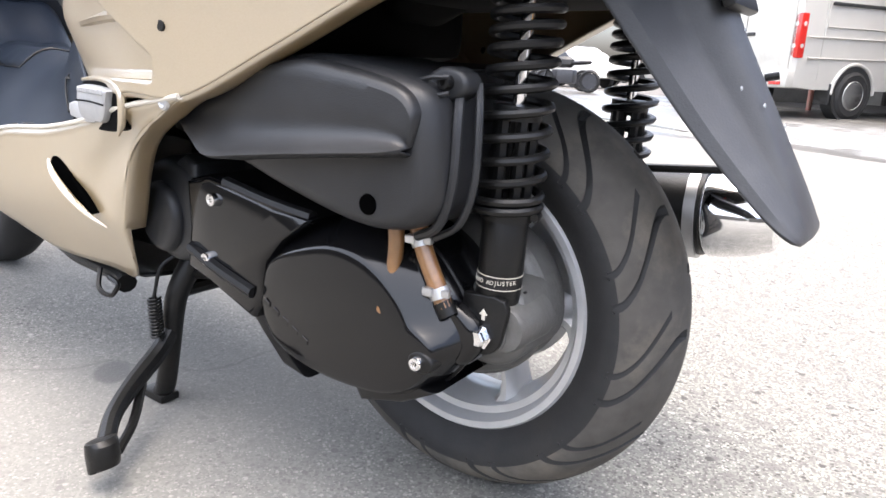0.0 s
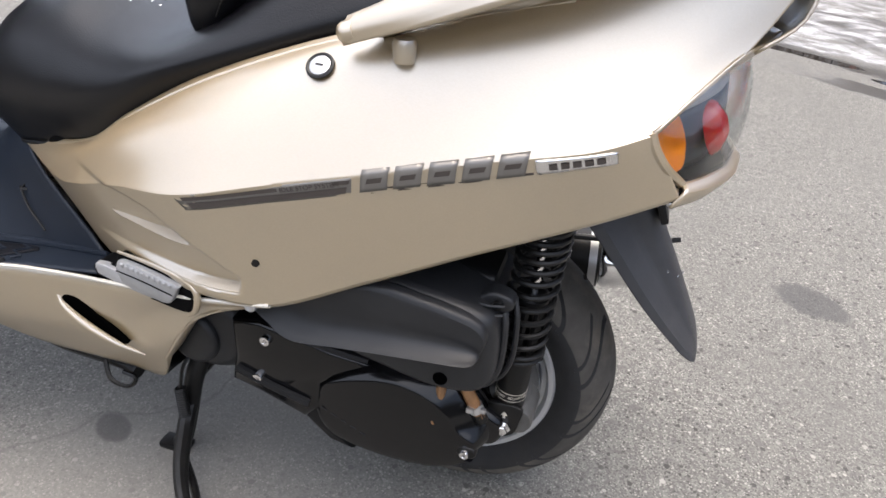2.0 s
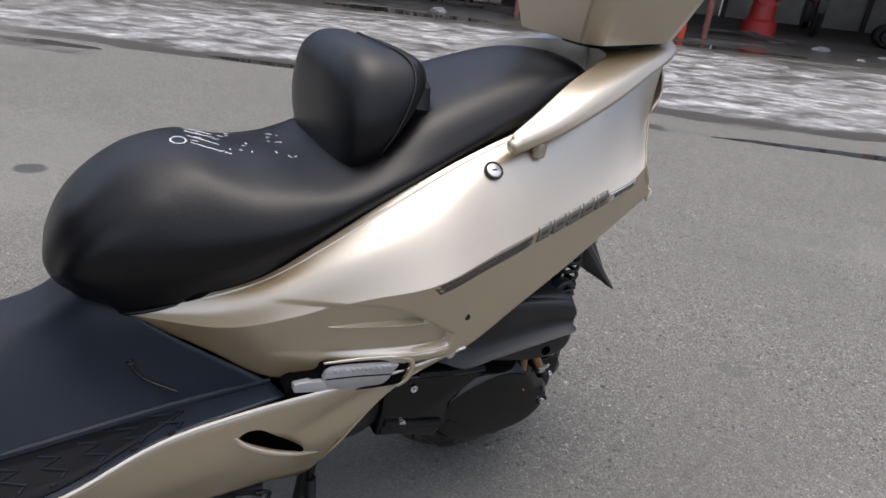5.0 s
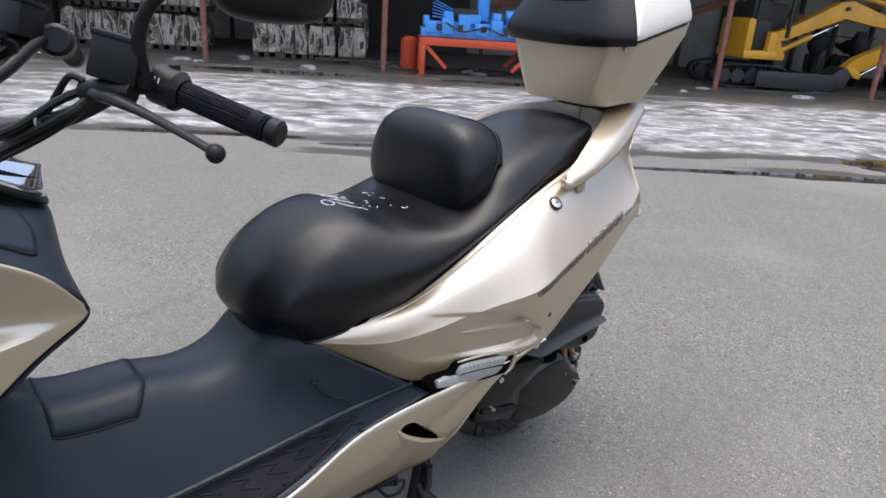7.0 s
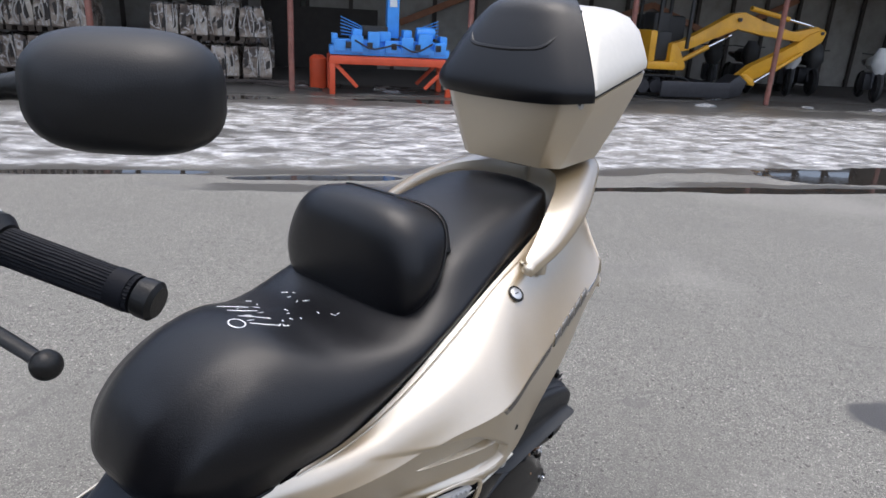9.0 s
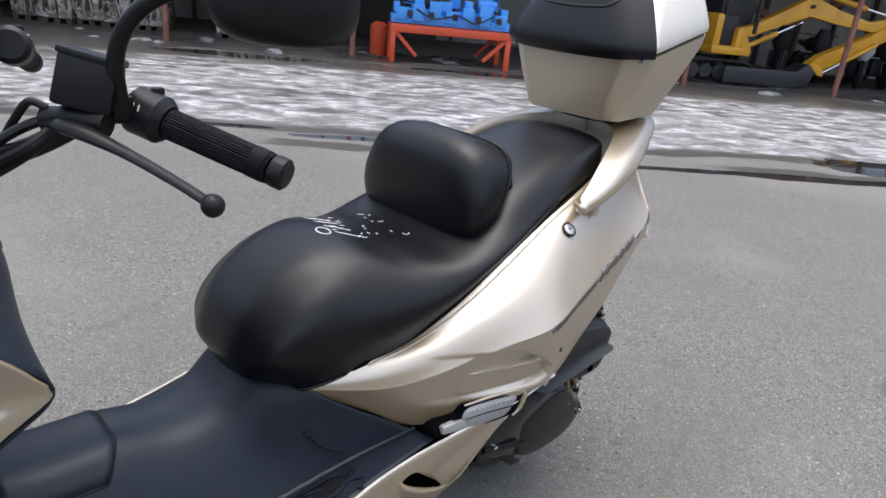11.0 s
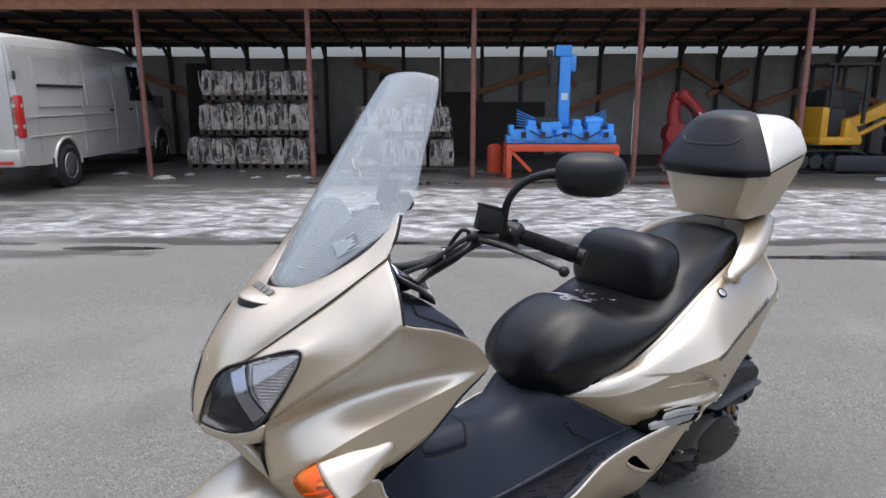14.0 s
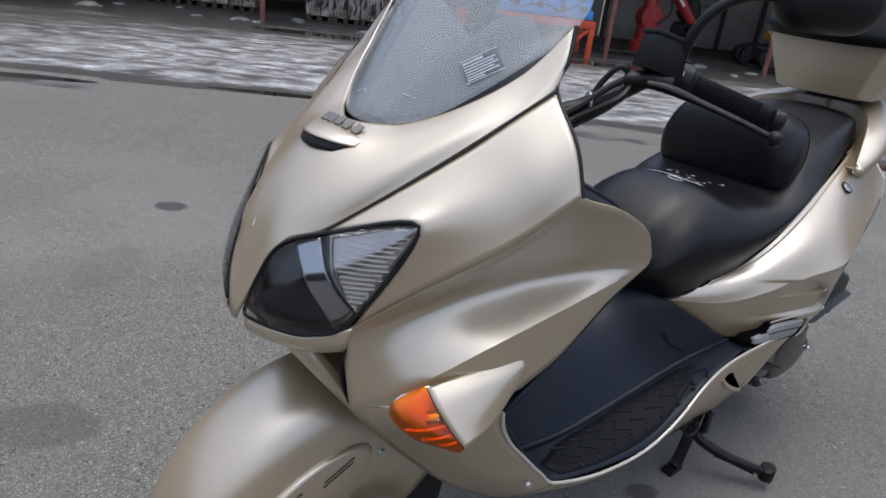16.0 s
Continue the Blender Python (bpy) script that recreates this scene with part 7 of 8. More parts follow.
# belly details
for s in (-1, 1):
    part("pinstripe", sweep([(x, s * (w + 0.001), z + 0.002) for x, w, z in [(-1.437, 0.286, 0.636), (-1.425, 0.283, 0.60), (-1.39, 0.276, 0.55), (-1.34, 0.269, 0.495), (-1.28, 0.266, 0.43)] + BELLY[0]], 0.0032, 8, 70), GOLD_LIGHT, scooter, "pale edge trim")
    part("belly_slot", slab([(-0.610, 0.390), (-0.598, 0.400), (-0.574, 0.399), (-0.545, 0.372), (-0.500, 0.329), (-0.53, 0.337), (-0.585, 0.368)], 0.2, 0.2622, 0.002, s, smooth=3), HOLE, scooter, "deep black slot in the belly panel")
    part("slot_lip", sweep([(-0.616, s * 0.260, 0.393), (-0.600, s * 0.264, 0.374), (-0.560, s * 0.2655, 0.348), (-0.515, s * 0.263, 0.327), (-0.474, s * 0.257, 0.312)], [0.003, 0.006, 0.0065, 0.005, 0.001], 10, 24), GOLD, scooter)
    cup = part("panel_screw", lathe([(-0.001, 0.0005), (-0.001, 0.004), (-0.002, 0.0055), (-0.001, 0.0085), (0.002, 0.0095)], 20), ALU, scooter, "recessed panel screw")
    cup.matrix_local = Matrix.Translation((-0.246, s * 0.2995, 0.497)) @ (pose(0, 0, 0) if s < 0 else pose(0, 0, 0, 0, 0, 180))
    low = part("panel_screw", lathe([(-0.003, 0.0005), (-0.003, 0.006), (0.002, 0.008)], 16), ALU, scooter)
    low.matrix_local = Matrix.Translation((-1.303, s * 0.262, 0.415)) @ (pose(0, 0, 0) if s < 0 else pose(0, 0, 0, 0, 0, 180))
part("belly_pan", loft([[(-1.30, -0.215, 0.35), (-0.98, -0.212, 0.262), (-0.6, -0.2, 0.222), (-0.488, -0.2, 0.225)], [(-1.30, 0, 0.30), (-0.98, 0, 0.23), (-0.6, 0, 0.20), (-0.488, 0, 0.20)], [(-1.30, 0.215, 0.35), (-0.98, 0.212, 0.262), (-0.6, 0.2, 0.222), (-0.488, 0.2, 0.225)]], 16, 4), BLACK_PLASTIC, scooter, "", 0.004)

# floor details
FLOOR_PTS = patch_points(side(FLOOR, 1), 100, 24, (1,))


def floor_z(x, w):
    d = (FLOOR_PTS[:, 0] - x) ** 2 + (FLOOR_PTS[:, 1] - w) ** 2
    k = np.argsort(d)[:6]
    wgt = 1 / (d[k] + 1e-7)
    return float((FLOOR_PTS[k, 2] * wgt).sum() / wgt.sum())


# lid on the tunnel, rounded at its rear end
rows = []
for k in range(17):
    v = -0.096 + 0.012 * k
    x1 = -1.034 - 0.034 * abs(v / 0.096) ** 3
    rows.append([Vector((-1.20 + (x1 + 1.20) * f / 12, v, floor_z(-1.20 + (x1 + 1.20) * f / 12, abs(v)) + 0.004)) for f in range(13)])
rim_ = [tuple(p) for p in rows[0]] + [tuple(r[-1]) for r in rows[1:]] + [tuple(p) for p in rows[-1][-2::-1]]
tunnel_lid = part("tunnel_lid", grid(rows), BLUE_GREY, scooter, "", 0.002)
part("lid_seam", sweep([(x, y, z + 0.0005) for x, y, z in rim_], 0.0022, 6), BLACK_STEEL, tunnel_lid)

for s in (-1, 1):
    rows = []
    outer, inner_ = [(-1.21, 0.262), (-1.1, 0.272), (-0.98, 0.276), (-0.88, 0.272), (-0.80, 0.258), (-0.72, 0.235), (-0.685, 0.215)], [(-1.23, 0.225), (-1.13, 0.192), (-1.0, 0.186), (-0.9, 0.186), (-0.8, 0.192), (-0.72, 0.200), (-0.69, 0.208)]
    for f in (0, 0.25, 0.5, 0.75, 1):
        rows.append([Vector((x, s * w, floor_z(x, w) + 0.003)) for x, w in [(a.lerp(b, f).x, a.lerp(b, f).y) for a, b in zip(spline([(*p, 0) for p in outer], 30), spline([(*p, 0) for p in inner_], 30))]])
    mat = part("floor_mat", grid(rows), RUBBER_MAT, scooter, "ribbed black rubber floor mat", 0.004)
    for k in range(9):
        x = -1.17 + 0.055 * k
        zig = [(x, 0.2), (x + 0.03, 0.215), (x + 0.005, 0.225), (x + 0.04, 0.245), (x + 0.03, 0.255)]
        part("mat_rib", sweep([(p, s * q, floor_z(p, q) + 0.006) for p, q in zig], 0.0022, 6), BLUE_GREY, mat)
        part("mat_stud", lathe([(0, 0.006), (0.004, 0.004)], 8, (x + 0.02, s * 0.262, floor_z(x + 0.02, 0.262) + 0.004), "z"), BLACK_PLASTIC, mat)
    part("floor_ledge", sweep([(x, s * w, z + 0.004) for x, w, z in FLOOR[1][1:]], [0.003, 0.007, 0.008, 0.008, 0.007, 0.004], 8, 40), BLUE_GREY, scooter, "raised ledge beside the mat")
    hatch = part("side_hatch", sweep([(-0.745, s * 0.149, 0.516), (-0.752, s * 0.158, 0.503), (-0.735, s * 0.169, 0.478), (-0.69, s * 0.189, 0.455)], 0.0018, 6, 20), BLACK_STEEL, scooter)
    part("hatch_line", sweep([(-0.745, s * 0.149, 0.516), (-0.70, s * 0.152, 0.533), (-0.675, s * 0.156, 0.538)], 0.0018, 6, 12), BLACK_STEEL, hatch)
    for nm, p, m_ in (("floor_screw", (-0.589, 0.222, 0.4345), ALU), ("floor_plug", (-0.751, 0.152, 0.503), BLACK_STEEL)):
        part(nm, lathe([(-0.001, 0.0095), (0.002, 0.008), (0.0025, 0.005), (0.0012, 0.004), (0.0012, 0.0005)], 18, (p[0], s * p[1], p[2] + 0.002), "z"), m_, scooter)

# chalk scribbles on the seat
CHALK = material("chalk", (0.55, 0.56, 0.58), 0.9, 0, 0.3, 200)
SEAT_PTS = patch_points(both(SEAT), 140, 14)


def seat_z(x, y):
    d = (SEAT_PTS[:, 0] - x) ** 2 + (SEAT_PTS[:, 1] - y) ** 2 + (SEAT_PTS[:, 2] < 0.7) * 1.0
    k = np.argsort(d)[:6]
    wgt = 1 / (d[k] + 1e-7)
    return float((SEAT_PTS[k, 2] * wgt).sum() / wgt.sum())


def scribble(pts, r=0.0014):
    return sweep([(x, y, seat_z(x, y) + 0.0035) for x, y in pts], r, 5, flat=0.5)


chalk = part("chalk_ring", scribble([(-0.638 + 0.012 * math.cos(k * 0.45), -0.02 + 0.017 * math.sin(k * 0.45)) for k in range(15)]), CHALK, scooter, "chalk scribble on the seat")
rng = random.Random(4)
for k in range(26):
    x, y = rng.uniform(-0.61, -0.44), rng.uniform(-0.07, 0.10)
    a, ln = rng.uniform(0, 3.1), rng.uniform(0.004, 0.014)
    part("chalk_mark", scribble([(x, y), (x + ln * math.cos(a), y + ln * math.sin(a))], 0.0012), CHALK, chalk)
for k in range(4):
    y = -0.03 + 0.034 * k
    part("chalk_mark", scribble([(-0.62, y), (-0.60, y - 0.012), (-0.575, y - 0.02 - 0.006 * (k % 2))], 0.0011), CHALK, chalk)

# ---- scooter front ----
# headlamps
LAMP = [
    [(-1.714, 0.026, 0.757), (-1.702, 0.040, 0.81), (-1.676, 0.058, 0.862), (-1.632, 0.115, 0.893), (-1.561, 0.203, 0.92)],
    [(-1.717, 0.030, 0.753), (-1.708, 0.060, 0.782), (-1.682, 0.098, 0.815), (-1.641, 0.145, 0.845), (-1.562, 0.204, 0.918)],
    [(-1.713, 0.032, 0.749), (-1.696, 0.078, 0.748), (-1.666, 0.125, 0.753), (-1.628, 0.165, 0.785), (-1.563, 0.204, 0.916)],
]
LAMP_SMOKE = clear_material("lamp_smoke", (0.93, 0.94, 0.97), 0.02, 0.85, 0.0)
# pale warm tone stands in for the glow of the lit lamp
RIBS = material("ribbed_clear", (0.82, 0.78, 0.70), 0.15, 0.75, 0.2, 140, coat=0.4)
LAMP_DARK = material("lamp_inside", (0.006, 0.007, 0.009), 0.12, 0.1, 0.2, 30)
for s in (-1, 1):
    lamp = part("headlamp", loft(side(LAMP, s), 30, 6), LAMP_SMOKE, scooter, "smoked headlamp with a bright inner reflector", 0.003)
    lamp.visible_shadow = False
    part("lamp_inside", loft(side([[(x + 0.018, w - 0.010, z) for x, w, z in spline(c, 41)[:26]] for c in LAMP], s), 20, 5), LAMP_DARK, lamp, "", 0.002)
    cols = [spline(c, 81) for c in LAMP]
    # a bright crescent between the dark lens and the ribbed corner
    crescent = [[cols[k][i] for i in range(a, b + 1, 2)][:6] for k, a, b in ((0, 44, 56), (1, 45, 55), (2, 50, 60))]
    part("reflector", loft(side([[(p.x + 0.011, p.y - 0.007, p.z) for p in c] for c in crescent], s), 14, 5), CHROME, lamp, "bright crescent reflector", 0.002)
    part("divider", sweep([(p.x + 0.004, s * (p.y - 0.003), p.z) for p in spline([cols[k][i] for k, i in ((0, 58), (1, 57), (2, 61))], 12)], 0.0022, 6), BLACK_PLASTIC, lamp)
    part("lamp_ribs", loft(side([[(p.x + 0.012, p.y - 0.007, p.z) for p in c[56:81:3]] for c in cols], s), 24, 4), RIBS, lamp, "ribbed bright reflector", 0.002)
    # level ribs in the outer corner of the lens
    lanes = [spline(c, 25) for c in zip(*[c[59:81:2] for c in cols])]
    zs = [p.z for c in lanes for p in c]
    for k in range(20):
        zc = min(zs) + (max(zs) - min(zs)) * (k + 0.6) / 20.5
        row = []
        for c in lanes:
            for p, q in zip(c, c[1:]):
                if (p.z - zc) * (q.z - zc) <= 0 and p.z != q.z:
                    row.append(p.lerp(q, (zc - p.z) / (q.z - p.z)))
                    break
        if len(row) > 1:
            part("lens_rib", sweep([(p.x + 0.009, s * (p.y - 0.0055), p.z) for p in row], 0.0011, 5), RIBS, lamp)
    rim_ = [*LAMP[0], *LAMP[2][-2::-1]]
    part("gasket", sweep([(x - 0.001, s * (w + 0.001), z) for x, w, z in rim_ + rim_[:1]], 0.0028, 6, 60), BLACK_PLASTIC, lamp)

# beak under the lamps, chin blades
BEAK = [
    [(-1.713, 0.032, 0.749), (-1.696, 0.078, 0.746), (-1.666, 0.125, 0.750), (-1.628, 0.168, 0.775)],
    [(-1.716, 0.030, 0.738), (-1.698, 0.075, 0.732), (-1.668, 0.120, 0.733), (-1.634, 0.166, 0.752)],
    [(-1.706, 0.020, 0.718), (-1.685, 0.065, 0.715), (-1.655, 0.110, 0.716), (-1.632, 0.158, 0.735)],
]
for s in (-1, 1):
    part("beak", loft(side(BEAK, s), 20, 4), GOLD, scooter, "", 0.004)
    part("chin_blade", loft(side([[(-1.682, 0.055, 0.722), (-1.655, 0.085, 0.685), (-1.625, 0.115, 0.645), (-1.598, 0.14, 0.61)], [(-1.668, 0.085, 0.722), (-1.645, 0.105, 0.688), (-1.618, 0.128, 0.650), (-1.592, 0.15, 0.615)], [(-1.640, 0.09, 0.715), (-1.622, 0.11, 0.685), (-1.60, 0.13, 0.65), (-1.58, 0.15, 0.615)]], s), 16, 4), GOLD, scooter, "", 0.004)
    part("chin_side", loft(side([[(-1.634, 0.162, 0.74), (-1.636, 0.157, 0.70), (-1.622, 0.158, 0.65), (-1.60, 0.17, 0.61)], [(-1.61, 0.12, 0.72), (-1.60, 0.12, 0.69), (-1.59, 0.125, 0.65), (-1.57, 0.14, 0.61)]], s), 14, 3), BLACK_PLASTIC, scooter, "", 0.004)
part("nose_inside", join(block((0.22, 0.2, 0.2), (-1.55, 0, 0.78), 0.04), block((0.2, 0.34, 0.24), (-1.45, 0, 0.78), 0.05), block((0.16, 0.1, 0.3), (-1.42, 0, 0.55), 0.03)), BLACK_STEEL, scooter, "black inside of the fairing")

# vent below the screen, maker's mark as plain bars
LIP = [(0.064, (-1.548, 0.993), (-1.572, 0.987)), (0.045, (-1.556, 0.9985), (-1.592, 0.9905)), (0.022, (-1.562, 1.001), (-1.603, 0.9925)), (0.0, (-1.564, 1.002), (-1.606, 0.993))]
LIP = [(-w, a, b) for w, a, b in LIP] + LIP[-2::-1]
part("vent_lip", loft([[(a[0], w, a[1]) for w, a, b in LIP], [((a[0] + b[0]) / 2, w, (a[1] + b[1]) / 2 + 0.0035) for w, a, b in LIP], [(b[0], w, b[1]) for w, a, b in LIP]], 30, 4), GOLD, scooter, "", 0.002)
# dark sheet under the lip stands for the shaded inside of the vent
part("vent_slot", loft([[(b[0] + 0.004, w, b[1] - 0.001) for w, a, b in LIP], [(b[0] - 0.002, w * 0.97, b[1] - 0.016 + 0.07 * abs(w)) for w, a, b in LIP]], 24, 3), BLACK_STEEL, scooter, "dark vent slot under the screen", 0.003)
for s in (-1, 1):
    part("nose_crease", sweep([(-1.600, s * 0.052, 0.968), (-1.632, s * 0.040, 0.936), (-1.662, s * 0.026, 0.897), (-1.684, s * 0.014, 0.862)], [0.004, 0.006, 0.005, 0.001], 10, 20, 0.35), GOLD, scooter)
for k in range(5):
    y = -0.040 + 0.020 * k
    part("nose_mark", block((0.017, 0.0145, 0.003), (-1.558 + 2.2 * y * y, y, 1.0085 - 1.6 * y * y), 0.0008, 1, Euler((-3.0 * y, radians(-32), 0)).to_matrix().to_4x4()), BADGE_SILVER, scooter)
for s in (-1, 1):
    part("cowl_seam", sweep([(x - 0.001, s * (w + 0.003), z) for x, w, z in SHIELD[0]], 0.0022, 6, 30), BLACK_STEEL, scooter)

# front indicators
IND_FRONT = [(-1.562, 0.244, 0.704), (-1.602, 0.228, 0.674), (-1.588, 0.262, 0.645), (-1.548, 0.312, 0.637)]
IND_MID = [(-1.562, 0.248, 0.706), (-1.588, 0.258, 0.680), (-1.578, 0.285, 0.657), (-1.546, 0.318, 0.641)]
IND_BACK = [(-1.560, 0.252, 0.706), (-1.560, 0.276, 0.688), (-1.553, 0.300, 0.665), (-1.543, 0.320, 0.645)]
POD = [IND_BACK, [(-1.515, 0.262, 0.714), (-1.512, 0.285, 0.699), (-1.504, 0.304, 0.677), (-1.494, 0.314, 0.655)], [(-1.455, 0.274, 0.718), (-1.452, 0.290, 0.708), (-1.446, 0.298, 0.694), (-1.440, 0.298, 0.680)], [(-1.405, 0.283, 0.718), (-1.404, 0.286, 0.714), (-1.403, 0.287, 0.710), (-1.402, 0.286, 0.706)]]
AMBER_LENS = clear_material("amber_lens", (1.0, 0.50, 0.045), 0.06, 0.97, 0.0)
LAMP_BOWL = material("lamp_bowl", (0.86, 0.84, 0.80), 0.22, 0.35, 0.05, 80)
AMBER_RIB = material("amber_rib", (0.75, 0.2, 0.01), 0.2, 0, 0.1, 80, coat=0.5)
for s in (-1, 1):
    ind = part("front_indicator", loft(side([IND_FRONT, IND_MID, IND_BACK], s), 18, 5), AMBER_LENS, scooter, "amber front indicator", 0.004)
    ind.visible_shadow = False
    part("inner_reflector", loft(side([[(x + 0.014, w - 0.012, z - 0.006 * (z > 0.66)) for x, w, z in c] for c in (IND_FRONT, IND_MID, IND_BACK)], s), 14, 4), LAMP_BOWL, ind, "", 0.002)
    for k in range(3):
        f = 0.62 + 0.13 * k
        line = [spline(c, 41)[int(40 * f)] for c in (IND_FRONT, IND_MID, IND_BACK)]
        part("lens_rib", sweep([(p.x + 0.003, s * (p.y - 0.001), p.z) for p in spline(line, 9)], 0.0022, 6), AMBER_RIB, ind)
    part("indicator_pod", loft(side(POD, s), 18, 5), GOLD, ind, "champagne indicator cover", 0.004)
    part("pod_seam", sweep([(x, s * w, z) for x, w, z in IND_BACK], 0.0015, 6, 16), BLACK_PLASTIC, ind)
    part("bulb", sweep([(-1.566, s * 0.268, 0.668), (-1.555, s * 0.28, 0.672)], 0.012, 12), CHROME, ind)

# mudguard side plates, fork legs
for s in (-1, 1):
    part("fork_leg", sweep([(-1.50, s * 0.075, 0.62), (-1.545, s * 0.075, 0.27)], [0.02, 0.026], 16), BLACK_STEEL, scooter, "black front fork leg")
    flank = part("fender_side", slab([(-1.532, 0.480), (-1.536, 0.496), (-1.550, 0.506), (-1.580, 0.510), (-1.64, 0.498), (-1.71, 0.462), (-1.77, 0.40), (-1.80, 0.33), (-1.74, 0.30), (-1.66, 0.34), (-1.60, 0.385), (-1.555, 0.43)], 0.08, 0.114, 0.007, s, smooth=4), GOLD, scooter, "champagne mudguard side plate")
    part("plate_arm", slab([(-1.54, 0.47), (-1.505, 0.495), (-1.485, 0.49), (-1.49, 0.455), (-1.53, 0.425), (-1.55, 0.43)], 0.07, 0.104, 0.006, s, smooth=3), GOLD, flank)
    part("plate_screw", lathe([(-0.004, 0.0005), (-0.004, 0.006), (0.0, 0.008)], 16, (-1.512, s * 0.106, 0.470)), ALU, flank)
    cu = bpy.data.curves.new("side_mark", "FONT")
    cu.body, cu.size, cu.extrude, cu.shear = "CBS", 0.042, 0.0004, 0.3
    cu.materials.append(BADGE_DARK)
    ob = new("side_mark", cu)
    ob.parent = flank
    tilt = radians(26)
    ex = Vector((math.cos(tilt), 0, math.sin(tilt))) if s < 0 else Vector((-math.cos(tilt), 0, -math.sin(tilt)))
    ez = Vector((-math.sin(tilt), 0, math.cos(tilt)))
    if s > 0:
        ez = Vector((math.sin(-tilt), 0, math.cos(tilt)))
    ey = ex.cross(ez)
    ob.matrix_local = Matrix.Translation((-1.722, s * 0.1145, 0.408) if s < 0 else (-1.63, s * 0.1145, 0.45)) @ Matrix((ex, ez, ey)).transposed().to_4x4()
    for k in (0, 1):
        part("mark_bar", block((0.06, 0.001, 0.004), (-1.598 - 0.002 * k, s * 0.1145, 0.480 - 0.009 * k), 0.0003, 1, Euler((0, -tilt, 0)).to_matrix().to_4x4()), BADGE_DARK, flank)
front_hub = part("front_hub", lathe([(-0.05, 0.02), (-0.05, 0.05), (0.05, 0.05), (0.05, 0.02)], 32, FAXLE), SILVER, scooter)
for k in range(5):
    a = 2 * math.pi * k / 5
    part("front_spoke", sweep([(-1.545 + 0.04 * math.cos(a), 0, 0.27 + 0.04 * math.sin(a)), (-1.545 + 0.165 * math.cos(a), 0, 0.27 + 0.165 * math.sin(a))], [0.02, 0.016], 10), SILVER, front_hub)
part("front_disc", lathe([(-0.062, 0.06), (-0.062, 0.12), (-0.057, 0.12), (-0.057, 0.06)], 56, FAXLE, hollow=True), ALU, front_hub)

# dash hood behind the screen
DASH_GREY = material("dash_grey", (0.034, 0.037, 0.043), 0.5, 0, 0.12, 30)
part("dash_hood", loft([
    [(-1.50, -0.05, 1.000), (-1.44, -0.115, 1.035), (-1.385, -0.160, 1.080), (-1.340, -0.180, 1.110)],
    [(-1.50, -0.02, 1.015), (-1.43, -0.075, 1.105), (-1.365, -0.105, 1.165), (-1.325, -0.112, 1.170)],
    [(-1.50, 0.0, 1.012), (-1.43, -0.02, 1.072), (-1.365, -0.015, 1.112), (-1.325, -0.012, 1.122)],
    [(-1.50, 0.02, 1.015), (-1.43, 0.06, 1.105), (-1.365, 0.085, 1.168), (-1.325, 0.09, 1.173)],
    [(-1.50, 0.05, 1.000), (-1.44, 0.115, 1.035), (-1.385, 0.160, 1.080), (-1.340, 0.180, 1.110)],
], 20, 6), DASH_GREY, scooter, "grey dash hood behind the screen", 0.004)
part("dash_back", loft([[(-1.340, -0.18, 1.11), (-1.325, -0.112, 1.17), (-1.325, -0.012, 1.122), (-1.325, 0.09, 1.173), (-1.340, 0.18, 1.11)], [(-1.365, -0.19, 1.05), (-1.31, -0.11, 1.05), (-1.29, 0, 1.04), (-1.31, 0.11, 1.05), (-1.365, 0.19, 1.05)], [(-1.38, -0.21, 1.0), (-1.31, -0.12, 0.98), (-1.28, 0, 0.97), (-1.31, 0.12, 0.98), (-1.38, 0.21, 1.0)]], 20, 4), BLACK_PLASTIC, scooter, "", 0.004)
for s in (-1, 1):
    part("cowl_inside", loft(side([[(-1.332, 0.200, 1.165), (-1.375, 0.222, 1.088), (-1.392, 0.28, 1.035), (-1.40, 0.315, 0.974)], [(-1.350, 0.185, 1.130), (-1.372, 0.200, 1.080), (-1.375, 0.235, 1.03), (-1.375, 0.26, 0.985)], [(-1.355, 0.16, 1.09), (-1.345, 0.15, 1.04), (-1.33, 0.15, 1.0), (-1.31, 0.15, 0.968)]], s), 16, 4), BLUE_GREY, scooter, "blue-grey inside of the cowl", 0.004)
    part("cowl_edge", sweep([(x + 0.001, s * w, z) for x, w, z in ((-1.328, 0.204, 1.171), (-1.350, 0.220, 1.130), (-1.373, 0.227, 1.092), (-1.388, 0.288, 1.035), (-1.397, 0.320, 0.976))], 0.0035, 8, 30), BLACK_PLASTIC, scooter)
meter = part("instrument_panel", loft([[(-1.345, -0.205, 1.040), (-1.25, -0.15, 0.99), (-1.165, -0.07, 0.945), (-1.15, 0.0, 0.94), (-1.165, 0.07, 0.945), (-1.25, 0.15, 0.99), (-1.345, 0.205, 1.040)], [(-1.36, -0.205, 1.052), (-1.30, -0.14, 1.03), (-1.27, -0.07, 1.01), (-1.26, 0.0, 1.005), (-1.27, 0.07, 1.01), (-1.30, 0.14, 1.03), (-1.36, 0.205, 1.052)]], 30, 4), GLOSS_BLACK, scooter, "gloss black instrument panel", 0.02)
